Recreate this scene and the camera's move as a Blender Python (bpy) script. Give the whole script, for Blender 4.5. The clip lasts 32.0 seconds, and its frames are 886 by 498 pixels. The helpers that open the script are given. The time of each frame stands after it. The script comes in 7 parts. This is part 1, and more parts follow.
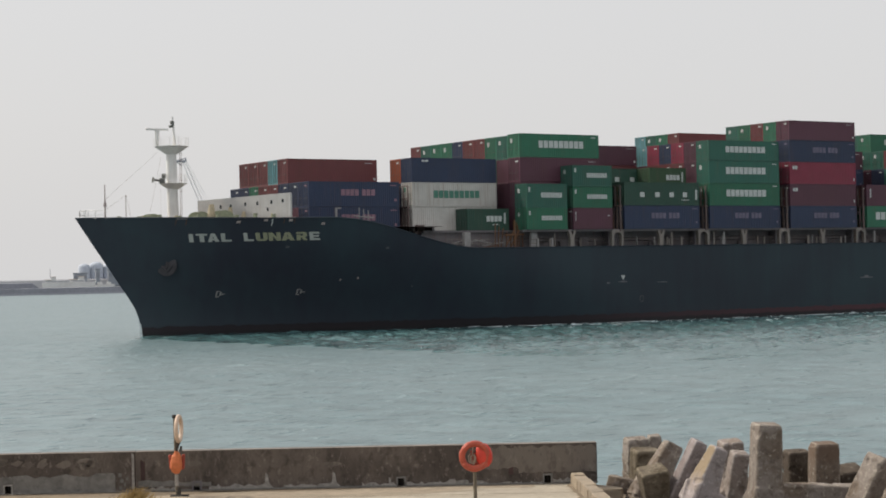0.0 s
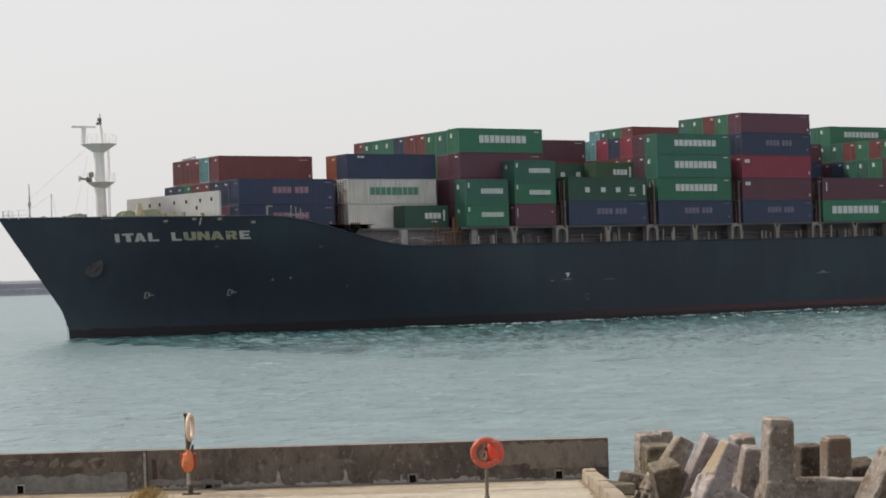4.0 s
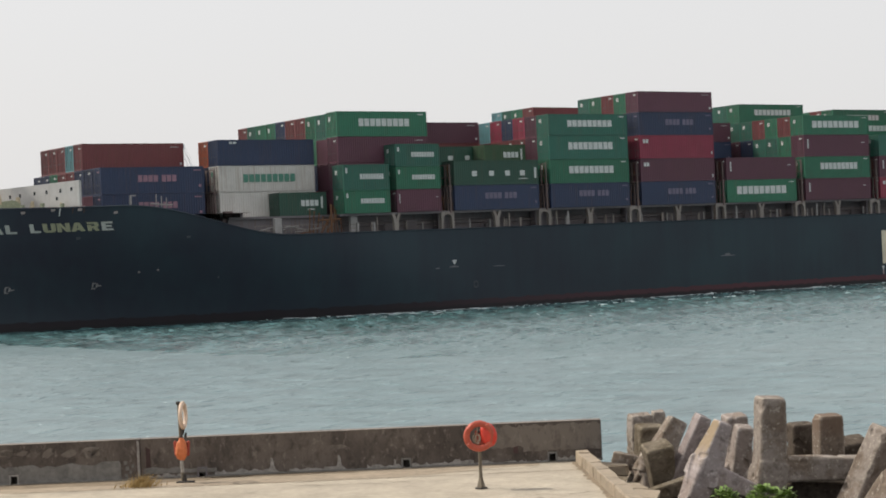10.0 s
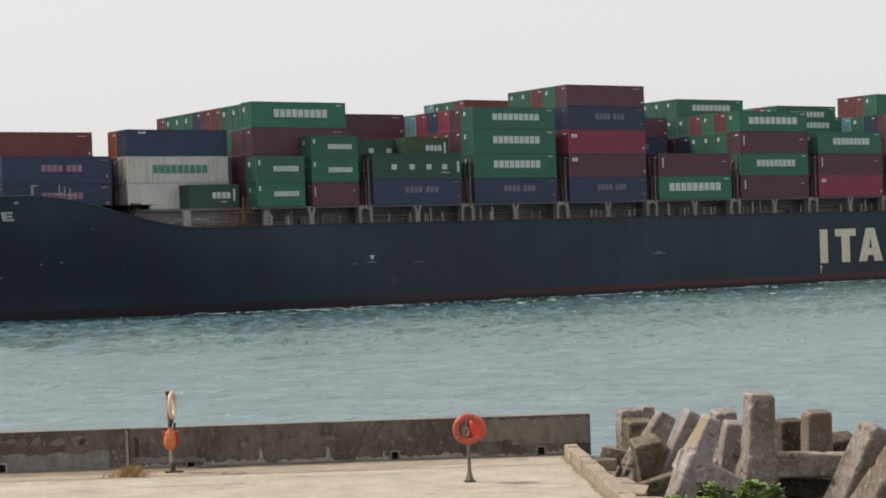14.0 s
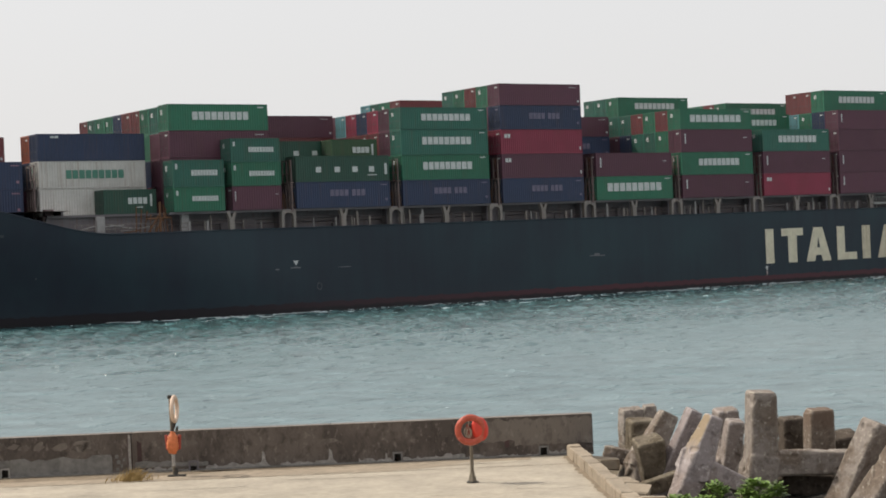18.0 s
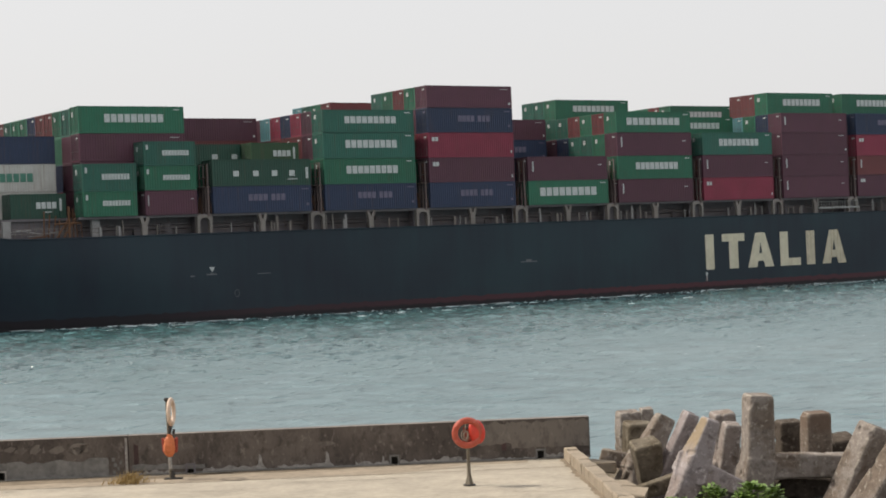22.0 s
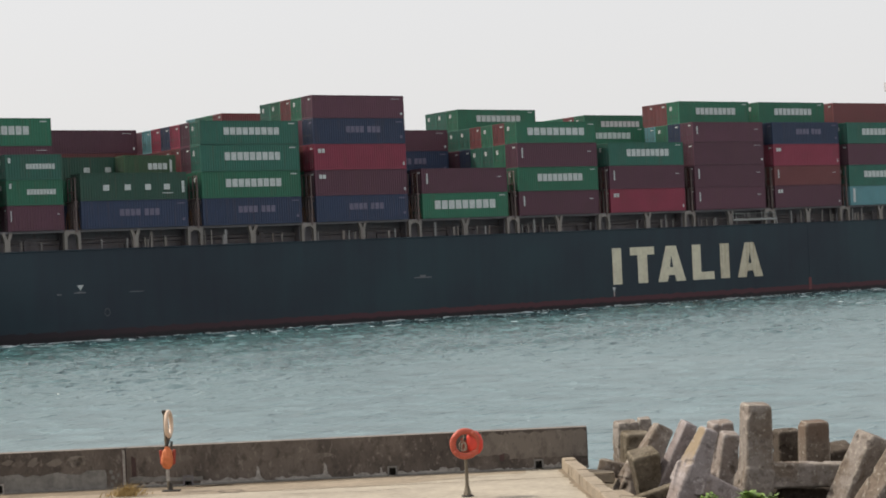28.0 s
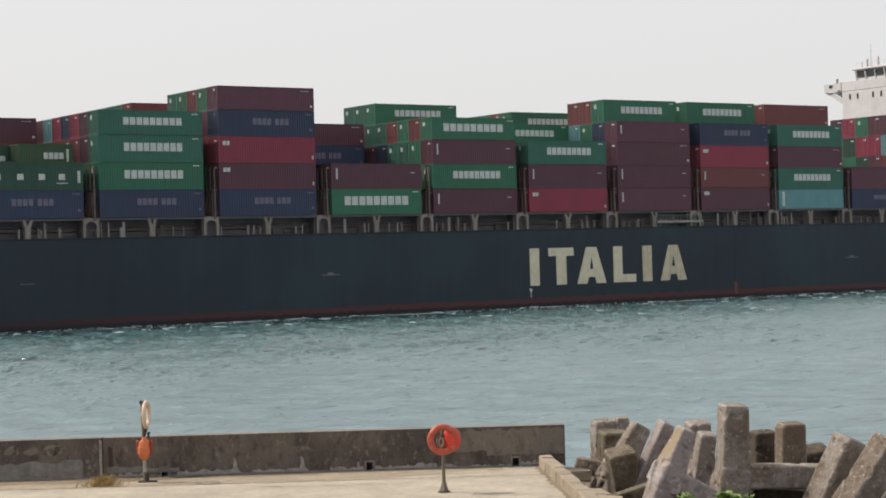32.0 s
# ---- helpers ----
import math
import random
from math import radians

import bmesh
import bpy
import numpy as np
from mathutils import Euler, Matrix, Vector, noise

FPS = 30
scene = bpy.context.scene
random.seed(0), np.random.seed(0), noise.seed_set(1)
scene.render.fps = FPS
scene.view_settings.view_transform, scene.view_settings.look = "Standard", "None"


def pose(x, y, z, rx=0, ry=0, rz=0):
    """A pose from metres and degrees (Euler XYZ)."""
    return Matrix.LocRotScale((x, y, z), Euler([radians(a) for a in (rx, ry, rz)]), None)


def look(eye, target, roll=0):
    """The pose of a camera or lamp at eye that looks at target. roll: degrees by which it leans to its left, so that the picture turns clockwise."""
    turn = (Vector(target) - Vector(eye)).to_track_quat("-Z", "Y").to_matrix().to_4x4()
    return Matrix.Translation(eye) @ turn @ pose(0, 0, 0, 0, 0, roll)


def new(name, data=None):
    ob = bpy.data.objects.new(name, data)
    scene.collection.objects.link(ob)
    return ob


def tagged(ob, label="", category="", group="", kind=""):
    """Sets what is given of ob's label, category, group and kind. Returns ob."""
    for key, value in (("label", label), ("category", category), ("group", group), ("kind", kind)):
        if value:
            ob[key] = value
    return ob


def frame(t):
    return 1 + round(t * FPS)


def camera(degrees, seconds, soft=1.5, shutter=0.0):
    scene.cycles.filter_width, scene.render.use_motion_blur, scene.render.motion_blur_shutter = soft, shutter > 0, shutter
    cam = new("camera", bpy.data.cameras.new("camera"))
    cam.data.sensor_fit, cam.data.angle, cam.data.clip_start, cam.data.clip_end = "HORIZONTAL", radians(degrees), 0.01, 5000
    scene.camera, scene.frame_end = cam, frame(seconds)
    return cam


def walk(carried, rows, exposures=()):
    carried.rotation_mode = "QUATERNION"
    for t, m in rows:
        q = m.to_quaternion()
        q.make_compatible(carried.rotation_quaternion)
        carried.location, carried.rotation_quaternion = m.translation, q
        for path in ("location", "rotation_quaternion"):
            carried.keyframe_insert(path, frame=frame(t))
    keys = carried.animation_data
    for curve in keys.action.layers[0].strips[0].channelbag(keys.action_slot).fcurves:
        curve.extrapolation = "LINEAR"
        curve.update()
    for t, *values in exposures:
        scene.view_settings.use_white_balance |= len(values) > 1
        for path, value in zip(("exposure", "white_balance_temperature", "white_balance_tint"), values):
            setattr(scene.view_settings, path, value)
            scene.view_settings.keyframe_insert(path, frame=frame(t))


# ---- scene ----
# World: x to the right along the quay, y out over the channel, z up from the water. The ship sails to -x.
EYE = (0.0, 0.0, 6.55)


def aim(yaw, pitch, roll):
    """A camera pose at the viewpoint: degrees turned left, tilted up and rolled."""
    turn = Matrix.Rotation(radians(yaw), 4, "Z") @ Matrix.Rotation(radians(pitch), 4, "X") @ Matrix.Rotation(radians(roll), 4, "Y")
    return Matrix.Translation(EYE) @ turn @ Matrix.Rotation(radians(90), 4, "X")


cam = camera(26.80, 32.0, soft=1.85)
walk(cam, [
    (0, aim(0.227, 0.738, 1.224)), (0.5, aim(0.261, 0.733, 1.328)), (1, aim(0.292, 0.728, 1.350)), (1.5, aim(0.321, 0.721, 1.386)),
    (2, aim(0.357, 0.712, 1.446)), (2.5, aim(0.402, 0.695, 1.475)), (3, aim(0.452, 0.677, 1.538)), (3.5, aim(0.496, 0.665, 1.606)),
    (5.5, aim(0.599, 0.588, 1.800)), (6, aim(0.531, 0.681, 1.929)), (6.5, aim(0.440, 0.730, 1.951)), (7, aim(0.366, 0.670, 2.003)),
    (7.5, aim(0.326, 0.565, 2.129)), (8, aim(0.320, 0.447, 2.283)), (8.5, aim(0.333, 0.334, 2.393)), (9, aim(0.326, 0.236, 2.487)),
    (9.5, aim(0.296, 0.178, 2.515)), (10, aim(0.251, 0.147, 2.509)), (10.5, aim(0.203, 0.102, 2.464)), (11, aim(0.168, 0.032, 2.299)),
    (11.5, aim(0.132, -0.021, 2.060)), (12, aim(0.101, -0.057, 1.920)), (12.5, aim(0.067, -0.073, 1.872)),
    (13, aim(0.029, -0.072, 1.843)), (13.5, aim(-0.003, -0.076, 1.843)), (14, aim(-0.017, -0.087, 1.888)),
    (14.5, aim(-0.021, -0.098, 1.938)), (16.5, aim(-0.038, -0.046, 2.346)), (17, aim(-0.028, -0.052, 2.391)),
    (17.5, aim(-0.016, -0.052, 2.425)), (18, aim(-0.000, -0.050, 2.445)), (18.5, aim(0.003, -0.034, 2.468)),
    (19, aim(-0.002, -0.016, 2.478)), (19.5, aim(-0.014, -0.007, 2.450)), (20, aim(-0.032, -0.012, 2.433)),
    (20.5, aim(-0.043, -0.016, 2.406)), (21, aim(-0.051, -0.010, 2.376)), (21.5, aim(-0.069, 0.004, 2.358)),
    (22, aim(-0.096, 0.036, 2.410)), (22.5, aim(-0.116, 0.088, 2.449)), (23, aim(-0.117, 0.136, 2.464)),
    (23.5, aim(-0.120, 0.166, 2.463)), (24, aim(-0.130, 0.195, 2.438)), (24.5, aim(-0.150, 0.228, 2.477)),
    (25, aim(-0.169, 0.255, 2.499)), (25.5, aim(-0.174, 0.271, 2.509)), (27.5, aim(-0.190, 0.337, 2.620)),
    (28, aim(-0.202, 0.364, 2.668)), (28.5, aim(-0.226, 0.382, 2.688)), (29, aim(-0.263, 0.383, 2.618)),
    (29.5, aim(-0.348, 0.359, 2.399)), (30, aim(-0.476, 0.321, 2.170)), (30.5, aim(-0.577, 0.288, 2.068)),
    (31, aim(-0.633, 0.254, 1.984)), (31.5, aim(-0.697, 0.224, 1.849)), (32, aim(-0.780, 0.208, 1.620)),
], exposures=[(0.0, -0.07), (2.0, -0.03), (3.0, 0.03), (6.0, 0.09), (32.0, 0.09)])

# ---- light: a hazy bright sky and a veiled sun over the left shoulder of the quay ----
SUN_ELEV, SUN_AZ = 46.0, 161.0     # azimuth of the light's travel source, counter-clockwise from +x
world = bpy.data.worlds.new("hazy_sky")
scene.world = world
world.use_nodes = True
wn, wl = world.node_tree.nodes, world.node_tree.links
wn.clear()
sky = wn.new("ShaderNodeTexSky")
sky.sky_type = "NISHITA"
sky.sun_disc = False
sky.sun_elevation = radians(SUN_ELEV)
sky.sun_rotation = radians(90.0 - SUN_AZ)
sky.air_density, sky.dust_density, sky.ozone_density = 1.0, 6.0, 1.0
pale = wn.new("ShaderNodeMixRGB")          # haze: most of the sky's blue is washed out
pale.blend_type = "MIX"
pale.inputs[0].default_value = 0.82
pale.inputs[2].default_value = (7.12, 7.05, 7.05, 1)
back = wn.new("ShaderNodeBackground")
back.inputs["Strength"].default_value = 0.118
wout = wn.new("ShaderNodeOutputWorld")
wl.new(sky.outputs[0], pale.inputs[1])
wl.new(pale.outputs[0], back.inputs["Color"])
wl.new(back.outputs[0], wout.inputs["Surface"])

sun_data = bpy.data.lights.new("sun", "SUN")
sun_data.energy, sun_data.angle, sun_data.color = 3.8, radians(3.0), (1.0, 0.93, 0.82)
sun = new("sun", sun_data)
away = Vector((math.cos(radians(SUN_ELEV)) * math.cos(radians(SUN_AZ)), math.cos(radians(SUN_ELEV)) * math.sin(radians(SUN_AZ)), math.sin(radians(SUN_ELEV))))
sun.matrix_world = look(away * 100, (0, 0, 0))


# ---- materials ----
def nodes_of(name):
    m = bpy.data.materials.new(name)
    m.use_nodes = True
    nt = m.node_tree
    return m, nt.nodes, nt.links, nt.nodes["Principled BSDF"]


def surface(name, colour, rough=0.6, metal=0.0, dark=0.75, light=1.15, scale=2.0, grain=30.0, bump=0.15, relief=0.01, vary=0.0,
            streak=0.0, streak_colour=(0.10, 0.05, 0.03), speck=0.5):
    """A worn surface: broad stains, fine grain, relief, a shift from object to object, and runs of dirt down the sides."""
    m, n, l, b = nodes_of(name)
    co = n.new("ShaderNodeTexCoord")
    info = n.new("ShaderNodeObjectInfo")
    shift = n.new("ShaderNodeVectorMath")
    shift.operation = "MULTIPLY_ADD"
    seed = n.new("ShaderNodeCombineXYZ")
    for i in range(3):
        l.new(info.outputs["Random"], seed.inputs[i])
    shift.inputs[1].default_value = (37.0, 53.0, 11.0)
    l.new(seed.outputs[0], shift.inputs[0])
    l.new(co.outputs["Object"], shift.inputs[2])
    big = n.new("ShaderNodeTexNoise")
    big.inputs["Scale"].default_value, big.inputs["Detail"].default_value, big.inputs["Roughness"].default_value = scale, 5, 0.6
    small = n.new("ShaderNodeTexNoise")
    small.inputs["Scale"].default_value, small.inputs["Detail"].default_value = grain, 4
    l.new(shift.outputs[0], big.inputs["Vector"])
    l.new(shift.outputs[0], small.inputs["Vector"])
    ramp = n.new("ShaderNodeValToRGB")
    ramp.color_ramp.elements[0].position, ramp.color_ramp.elements[1].position = 0.3, 0.7
    ramp.color_ramp.elements[0].color = (*[c * dark for c in colour], 1)
    ramp.color_ramp.elements[1].color = (*[min(1.0, c * light) for c in colour], 1)
    mixf = n.new("ShaderNodeMath")
    mixf.operation = "MULTIPLY_ADD"
    mixf.inputs[1].default_value = speck
    l.new(small.outputs[0], mixf.inputs[0])
    rest = n.new("ShaderNodeMath")
    rest.operation = "MULTIPLY"
    rest.inputs[1].default_value = 1.0 - speck
    l.new(big.outputs[0], rest.inputs[0])
    l.new(rest.outputs[0], mixf.inputs[2])
    l.new(mixf.outputs[0], ramp.inputs[0])
    colour_out = ramp.outputs[0]
    if streak:
        runs = n.new("ShaderNodeMapping")
        runs.inputs["Scale"].default_value = (3.0, 3.0, 0.12)
        l.new(shift.outputs[0], runs.inputs["Vector"])
        tex = n.new("ShaderNodeTexNoise")
        tex.inputs["Scale"].default_value, tex.inputs["Detail"].default_value = 1.6, 6
        l.new(runs.outputs[0], tex.inputs["Vector"])
        cut = n.new("ShaderNodeMapRange")
        cut.inputs[1].default_value, cut.inputs[2].default_value, cut.inputs[4].default_value = 0.52, 0.78, streak
        l.new(tex.outputs[0], cut.inputs[0])
        dirt = n.new("ShaderNodeMixRGB")
        dirt.inputs[2].default_value = (*streak_colour, 1)
        l.new(cut.outputs[0], dirt.inputs[0])
        l.new(colour_out, dirt.inputs[1])
        colour_out = dirt.outputs[0]
    if vary:
        hsv = n.new("ShaderNodeHueSaturation")
        val = n.new("ShaderNodeMapRange")
        val.inputs[3].default_value, val.inputs[4].default_value = 1 - vary, 1 + vary
        l.new(info.outputs["Random"], val.inputs[0])
        l.new(val.outputs[0], hsv.inputs["Value"])
        l.new(colour_out, hsv.inputs["Color"])
        colour_out = hsv.outputs[0]
    l.new(colour_out, b.inputs["Base Color"])
    b.inputs["Roughness"].default_value, b.inputs["Metallic"].default_value = rough, metal
    if bump:
        bp = n.new("ShaderNodeBump")
        bp.inputs["Strength"].default_value, bp.inputs["Distance"].default_value = bump, relief
        l.new(mixf.outputs[0], bp.inputs["Height"])
        l.new(bp.outputs[0], b.inputs["Normal"])
    return m


def paint(name, colour, **kw):
    kw = {"rough": 0.55, "scale": 0.6, "grain": 9.0, "bump": 0.05, "vary": 0.12, "streak": 0.35, "dark": 0.8, "light": 1.15, **kw}
    # bluish haze cast put into the paint, 1.10 unless a paint sets its own
    cool = kw.pop("cool", 1.10)
    return surface(name, (1.36 * colour[0], 1.36 * colour[1], 1.36 * cool * colour[2]), **kw)


def hull_paint():
    """Dark blue-green topsides over dull red boot topping, with scuffs, plate seams and salt runs."""
    m, n, l, b = nodes_of("hull_paint")
    co = n.new("ShaderNodeTexCoord")
    big = n.new("ShaderNodeTexNoise")
    big.inputs["Scale"].default_value, big.inputs["Detail"].default_value = 0.09, 7
    l.new(co.outputs["Object"], big.inputs["Vector"])
    stretch = n.new("ShaderNodeMapping")
    stretch.inputs["Scale"].default_value = (0.9, 0.9, 0.08)
    l.new(co.outputs["Object"], stretch.inputs["Vector"])
    runs = n.new("ShaderNodeTexNoise")
    runs.inputs["Scale"].default_value, runs.inputs["Detail"].default_value = 0.9, 6
    l.new(stretch.outputs[0], runs.inputs["Vector"])
    both = n.new("ShaderNodeMath")
    both.operation = "MULTIPLY_ADD"
    both.inputs[1].default_value = 0.35
    l.new(runs.outputs[0], both.inputs[0])
    l.new(big.outputs[0], both.inputs[2])
    ramp = n.new("ShaderNodeValToRGB")
    ramp.color_ramp.elements[0].position, ramp.color_ramp.elements[1].position = 0.48, 0.84
    ramp.color_ramp.elements[0].color, ramp.color_ramp.elements[1].color = (0.0345, 0.0480, 0.0685, 1), (0.0415, 0.0750, 0.0940, 1)
    l.new(both.outputs[0], ramp.inputs[0])
    sep = n.new("ShaderNodeSeparateXYZ")
    l.new(co.outputs["Object"], sep.inputs[0])
    edge = n.new("ShaderNodeMath")                 # the paint line wavers with fouling
    edge.operation = "MULTIPLY_ADD"
    edge.inputs[1].default_value = -0.7
    l.new(runs.outputs[0], edge.inputs[0])
    l.new(sep.outputs["Z"], edge.inputs[2])
    step = n.new("ShaderNodeMapRange")
    step.inputs[1].default_value, step.inputs[2].default_value = 0.62, 0.78
    l.new(edge.outputs[0], step.inputs[0])
    worn = n.new("ShaderNodeMapRange")                # boot topping turns darker towards the stem
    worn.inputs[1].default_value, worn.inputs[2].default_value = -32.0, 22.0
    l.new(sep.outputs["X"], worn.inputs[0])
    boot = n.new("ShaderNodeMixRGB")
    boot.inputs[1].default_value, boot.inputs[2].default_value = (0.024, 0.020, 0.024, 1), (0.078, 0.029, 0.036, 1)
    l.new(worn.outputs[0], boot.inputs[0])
    low_band = n.new("ShaderNodeMapRange")                 # near-black band just over the water
    low_band.inputs[1].default_value, low_band.inputs[2].default_value = -0.02, 0.22
    l.new(edge.outputs[0], low_band.inputs[0])
    dark_foot = n.new("ShaderNodeMixRGB")
    dark_foot.inputs[1].default_value = (0.018, 0.017, 0.020, 1)
    l.new(low_band.outputs[0], dark_foot.inputs[0])
    l.new(boot.outputs[0], dark_foot.inputs[2])
    red = n.new("ShaderNodeMixRGB")
    l.new(dark_foot.outputs[0], red.inputs[1])
    hull_light = n.new("ShaderNodeValToRGB")                 # light on the hull put into the colour: brighter bow, darker behind it
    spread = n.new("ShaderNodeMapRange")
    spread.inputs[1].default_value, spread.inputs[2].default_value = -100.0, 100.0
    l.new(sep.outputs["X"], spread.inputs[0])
    l.new(spread.outputs[0], hull_light.inputs[0])
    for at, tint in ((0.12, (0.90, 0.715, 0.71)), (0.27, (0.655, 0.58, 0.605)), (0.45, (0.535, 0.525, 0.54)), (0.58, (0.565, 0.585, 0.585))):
        e = hull_light.color_ramp.elements.new(at)
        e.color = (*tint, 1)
    hull_light.color_ramp.elements[0].color = (0.90, 0.715, 0.71, 1)
    hull_light.color_ramp.elements[-1].color = (0.57, 0.585, 0.585, 1)
    toned = n.new("ShaderNodeMixRGB")
    toned.blend_type = "MULTIPLY"
    toned.inputs[0].default_value = 1.0
    l.new(ramp.outputs[0], toned.inputs[1])
    l.new(hull_light.outputs[0], toned.inputs[2])
    l.new(step.outputs[0], red.inputs[0])
    l.new(toned.outputs[0], red.inputs[2])
    l.new(red.outputs[0], b.inputs["Base Color"])
    b.inputs["Roughness"].default_value = 0.55
    b.inputs["Specular IOR Level"].default_value = 0.3
    bp = n.new("ShaderNodeBump")
    bp.inputs["Strength"].default_value, bp.inputs["Distance"].default_value = 0.25, 0.05
    l.new(big.outputs[0], bp.inputs["Height"])
    l.new(bp.outputs[0], b.inputs["Normal"])
    return m


def sea_water(name, low, high, gloss, steep=0.145, off_hull=None, clouds=(0.45, 0.75, 1.25)):
    """Pale grey-teal harbour water, short steep ripples, slow clearer and siltier patches, wave light put into the
    colour.
    """
    m, n, l, b = nodes_of(name)
    co = n.new("ShaderNodeTexCoord")
    def waves(sx, sy, scale, detail, turn=0.25):
        mp = n.new("ShaderNodeMapping")
        mp.inputs["Scale"].default_value = (sx, sy, 1)
        mp.inputs["Rotation"].default_value = (0, 0, turn)
        l.new(co.outputs["Object"], mp.inputs["Vector"])
        t = n.new("ShaderNodeTexNoise")
        t.inputs["Scale"].default_value, t.inputs["Detail"].default_value, t.inputs["Roughness"].default_value = scale, detail, 0.55
        l.new(mp.outputs[0], t.inputs["Vector"])
        return t.outputs[0]
    chop, ripple, broad = waves(0.85, 1.0, 0.8, 3), waves(0.85, 1.0, 2.2, 3, -0.1), waves(0.3, 1.0, 0.05, 5)
    crest = n.new("ShaderNodeMapRange")               # steep little crests out of a quieter surface
    crest.interpolation_type = "SMOOTHSTEP"
    crest.inputs[1].default_value, crest.inputs[2].default_value = 0.50, 0.74
    l.new(chop, crest.inputs[0])
    add = n.new("ShaderNodeMath")
    add.operation = "MULTIPLY_ADD"
    add.inputs[1].default_value = 0.55
    l.new(ripple, add.inputs[0])
    l.new(crest.outputs[0], add.inputs[2])
    bp = n.new("ShaderNodeBump")
    bp.inputs["Strength"].default_value, bp.inputs["Distance"].default_value = 1.0, steep
    l.new(add.outputs[0], bp.inputs["Height"])
    l.new(bp.outputs[0], b.inputs["Normal"])
    ramp = n.new("ShaderNodeValToRGB")
    ramp.color_ramp.elements[0].position, ramp.color_ramp.elements[1].position = 0.3, 0.72
    ramp.color_ramp.elements[0].color, ramp.color_ramp.elements[1].color = (*low, 1), (*high, 1)
    l.new(broad, ramp.inputs[0])
    cloud = waves(0.8, 1.0, clouds[0], 4, 0.5)             # light and dark wave faces put into the colour as noise
    wave_tone = n.new("ShaderNodeMapRange")
    wave_tone.inputs[1].default_value, wave_tone.inputs[2].default_value, wave_tone.inputs[3].default_value, wave_tone.inputs[4].default_value = 0.3, 0.7, clouds[1], clouds[2]
    l.new(cloud, wave_tone.inputs[0])
    hsv = n.new("ShaderNodeHueSaturation")
    l.new(wave_tone.outputs[0], hsv.inputs["Value"])
    l.new(ramp.outputs[0], hsv.inputs["Color"])
    l.new(hsv.outputs[0], b.inputs["Base Color"])
    b.inputs["Roughness"].default_value, b.inputs["IOR"].default_value = gloss, 1.52
    if off_hull:                                        # the hull's dark reflection put into the colour, paling away from the side
        calm, calm_gloss = off_hull
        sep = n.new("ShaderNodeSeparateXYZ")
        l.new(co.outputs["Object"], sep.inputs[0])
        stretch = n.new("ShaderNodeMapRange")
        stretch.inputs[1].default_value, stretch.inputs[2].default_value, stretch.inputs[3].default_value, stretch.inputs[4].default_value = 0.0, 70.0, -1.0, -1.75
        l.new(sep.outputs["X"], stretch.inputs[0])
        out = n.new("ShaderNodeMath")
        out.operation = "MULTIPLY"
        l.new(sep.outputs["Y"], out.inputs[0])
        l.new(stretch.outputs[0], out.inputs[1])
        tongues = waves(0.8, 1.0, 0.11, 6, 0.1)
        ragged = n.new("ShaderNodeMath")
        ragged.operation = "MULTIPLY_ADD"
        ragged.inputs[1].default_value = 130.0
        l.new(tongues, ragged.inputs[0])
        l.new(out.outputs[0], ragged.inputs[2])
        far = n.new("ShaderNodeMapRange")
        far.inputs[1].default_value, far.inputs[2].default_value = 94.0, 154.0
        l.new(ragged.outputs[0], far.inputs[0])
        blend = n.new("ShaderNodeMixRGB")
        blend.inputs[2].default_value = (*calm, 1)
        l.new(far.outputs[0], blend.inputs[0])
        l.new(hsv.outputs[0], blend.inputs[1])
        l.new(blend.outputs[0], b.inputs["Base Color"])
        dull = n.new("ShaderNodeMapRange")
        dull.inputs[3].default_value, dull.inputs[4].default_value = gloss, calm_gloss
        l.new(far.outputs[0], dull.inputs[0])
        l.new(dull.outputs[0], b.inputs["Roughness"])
    return m


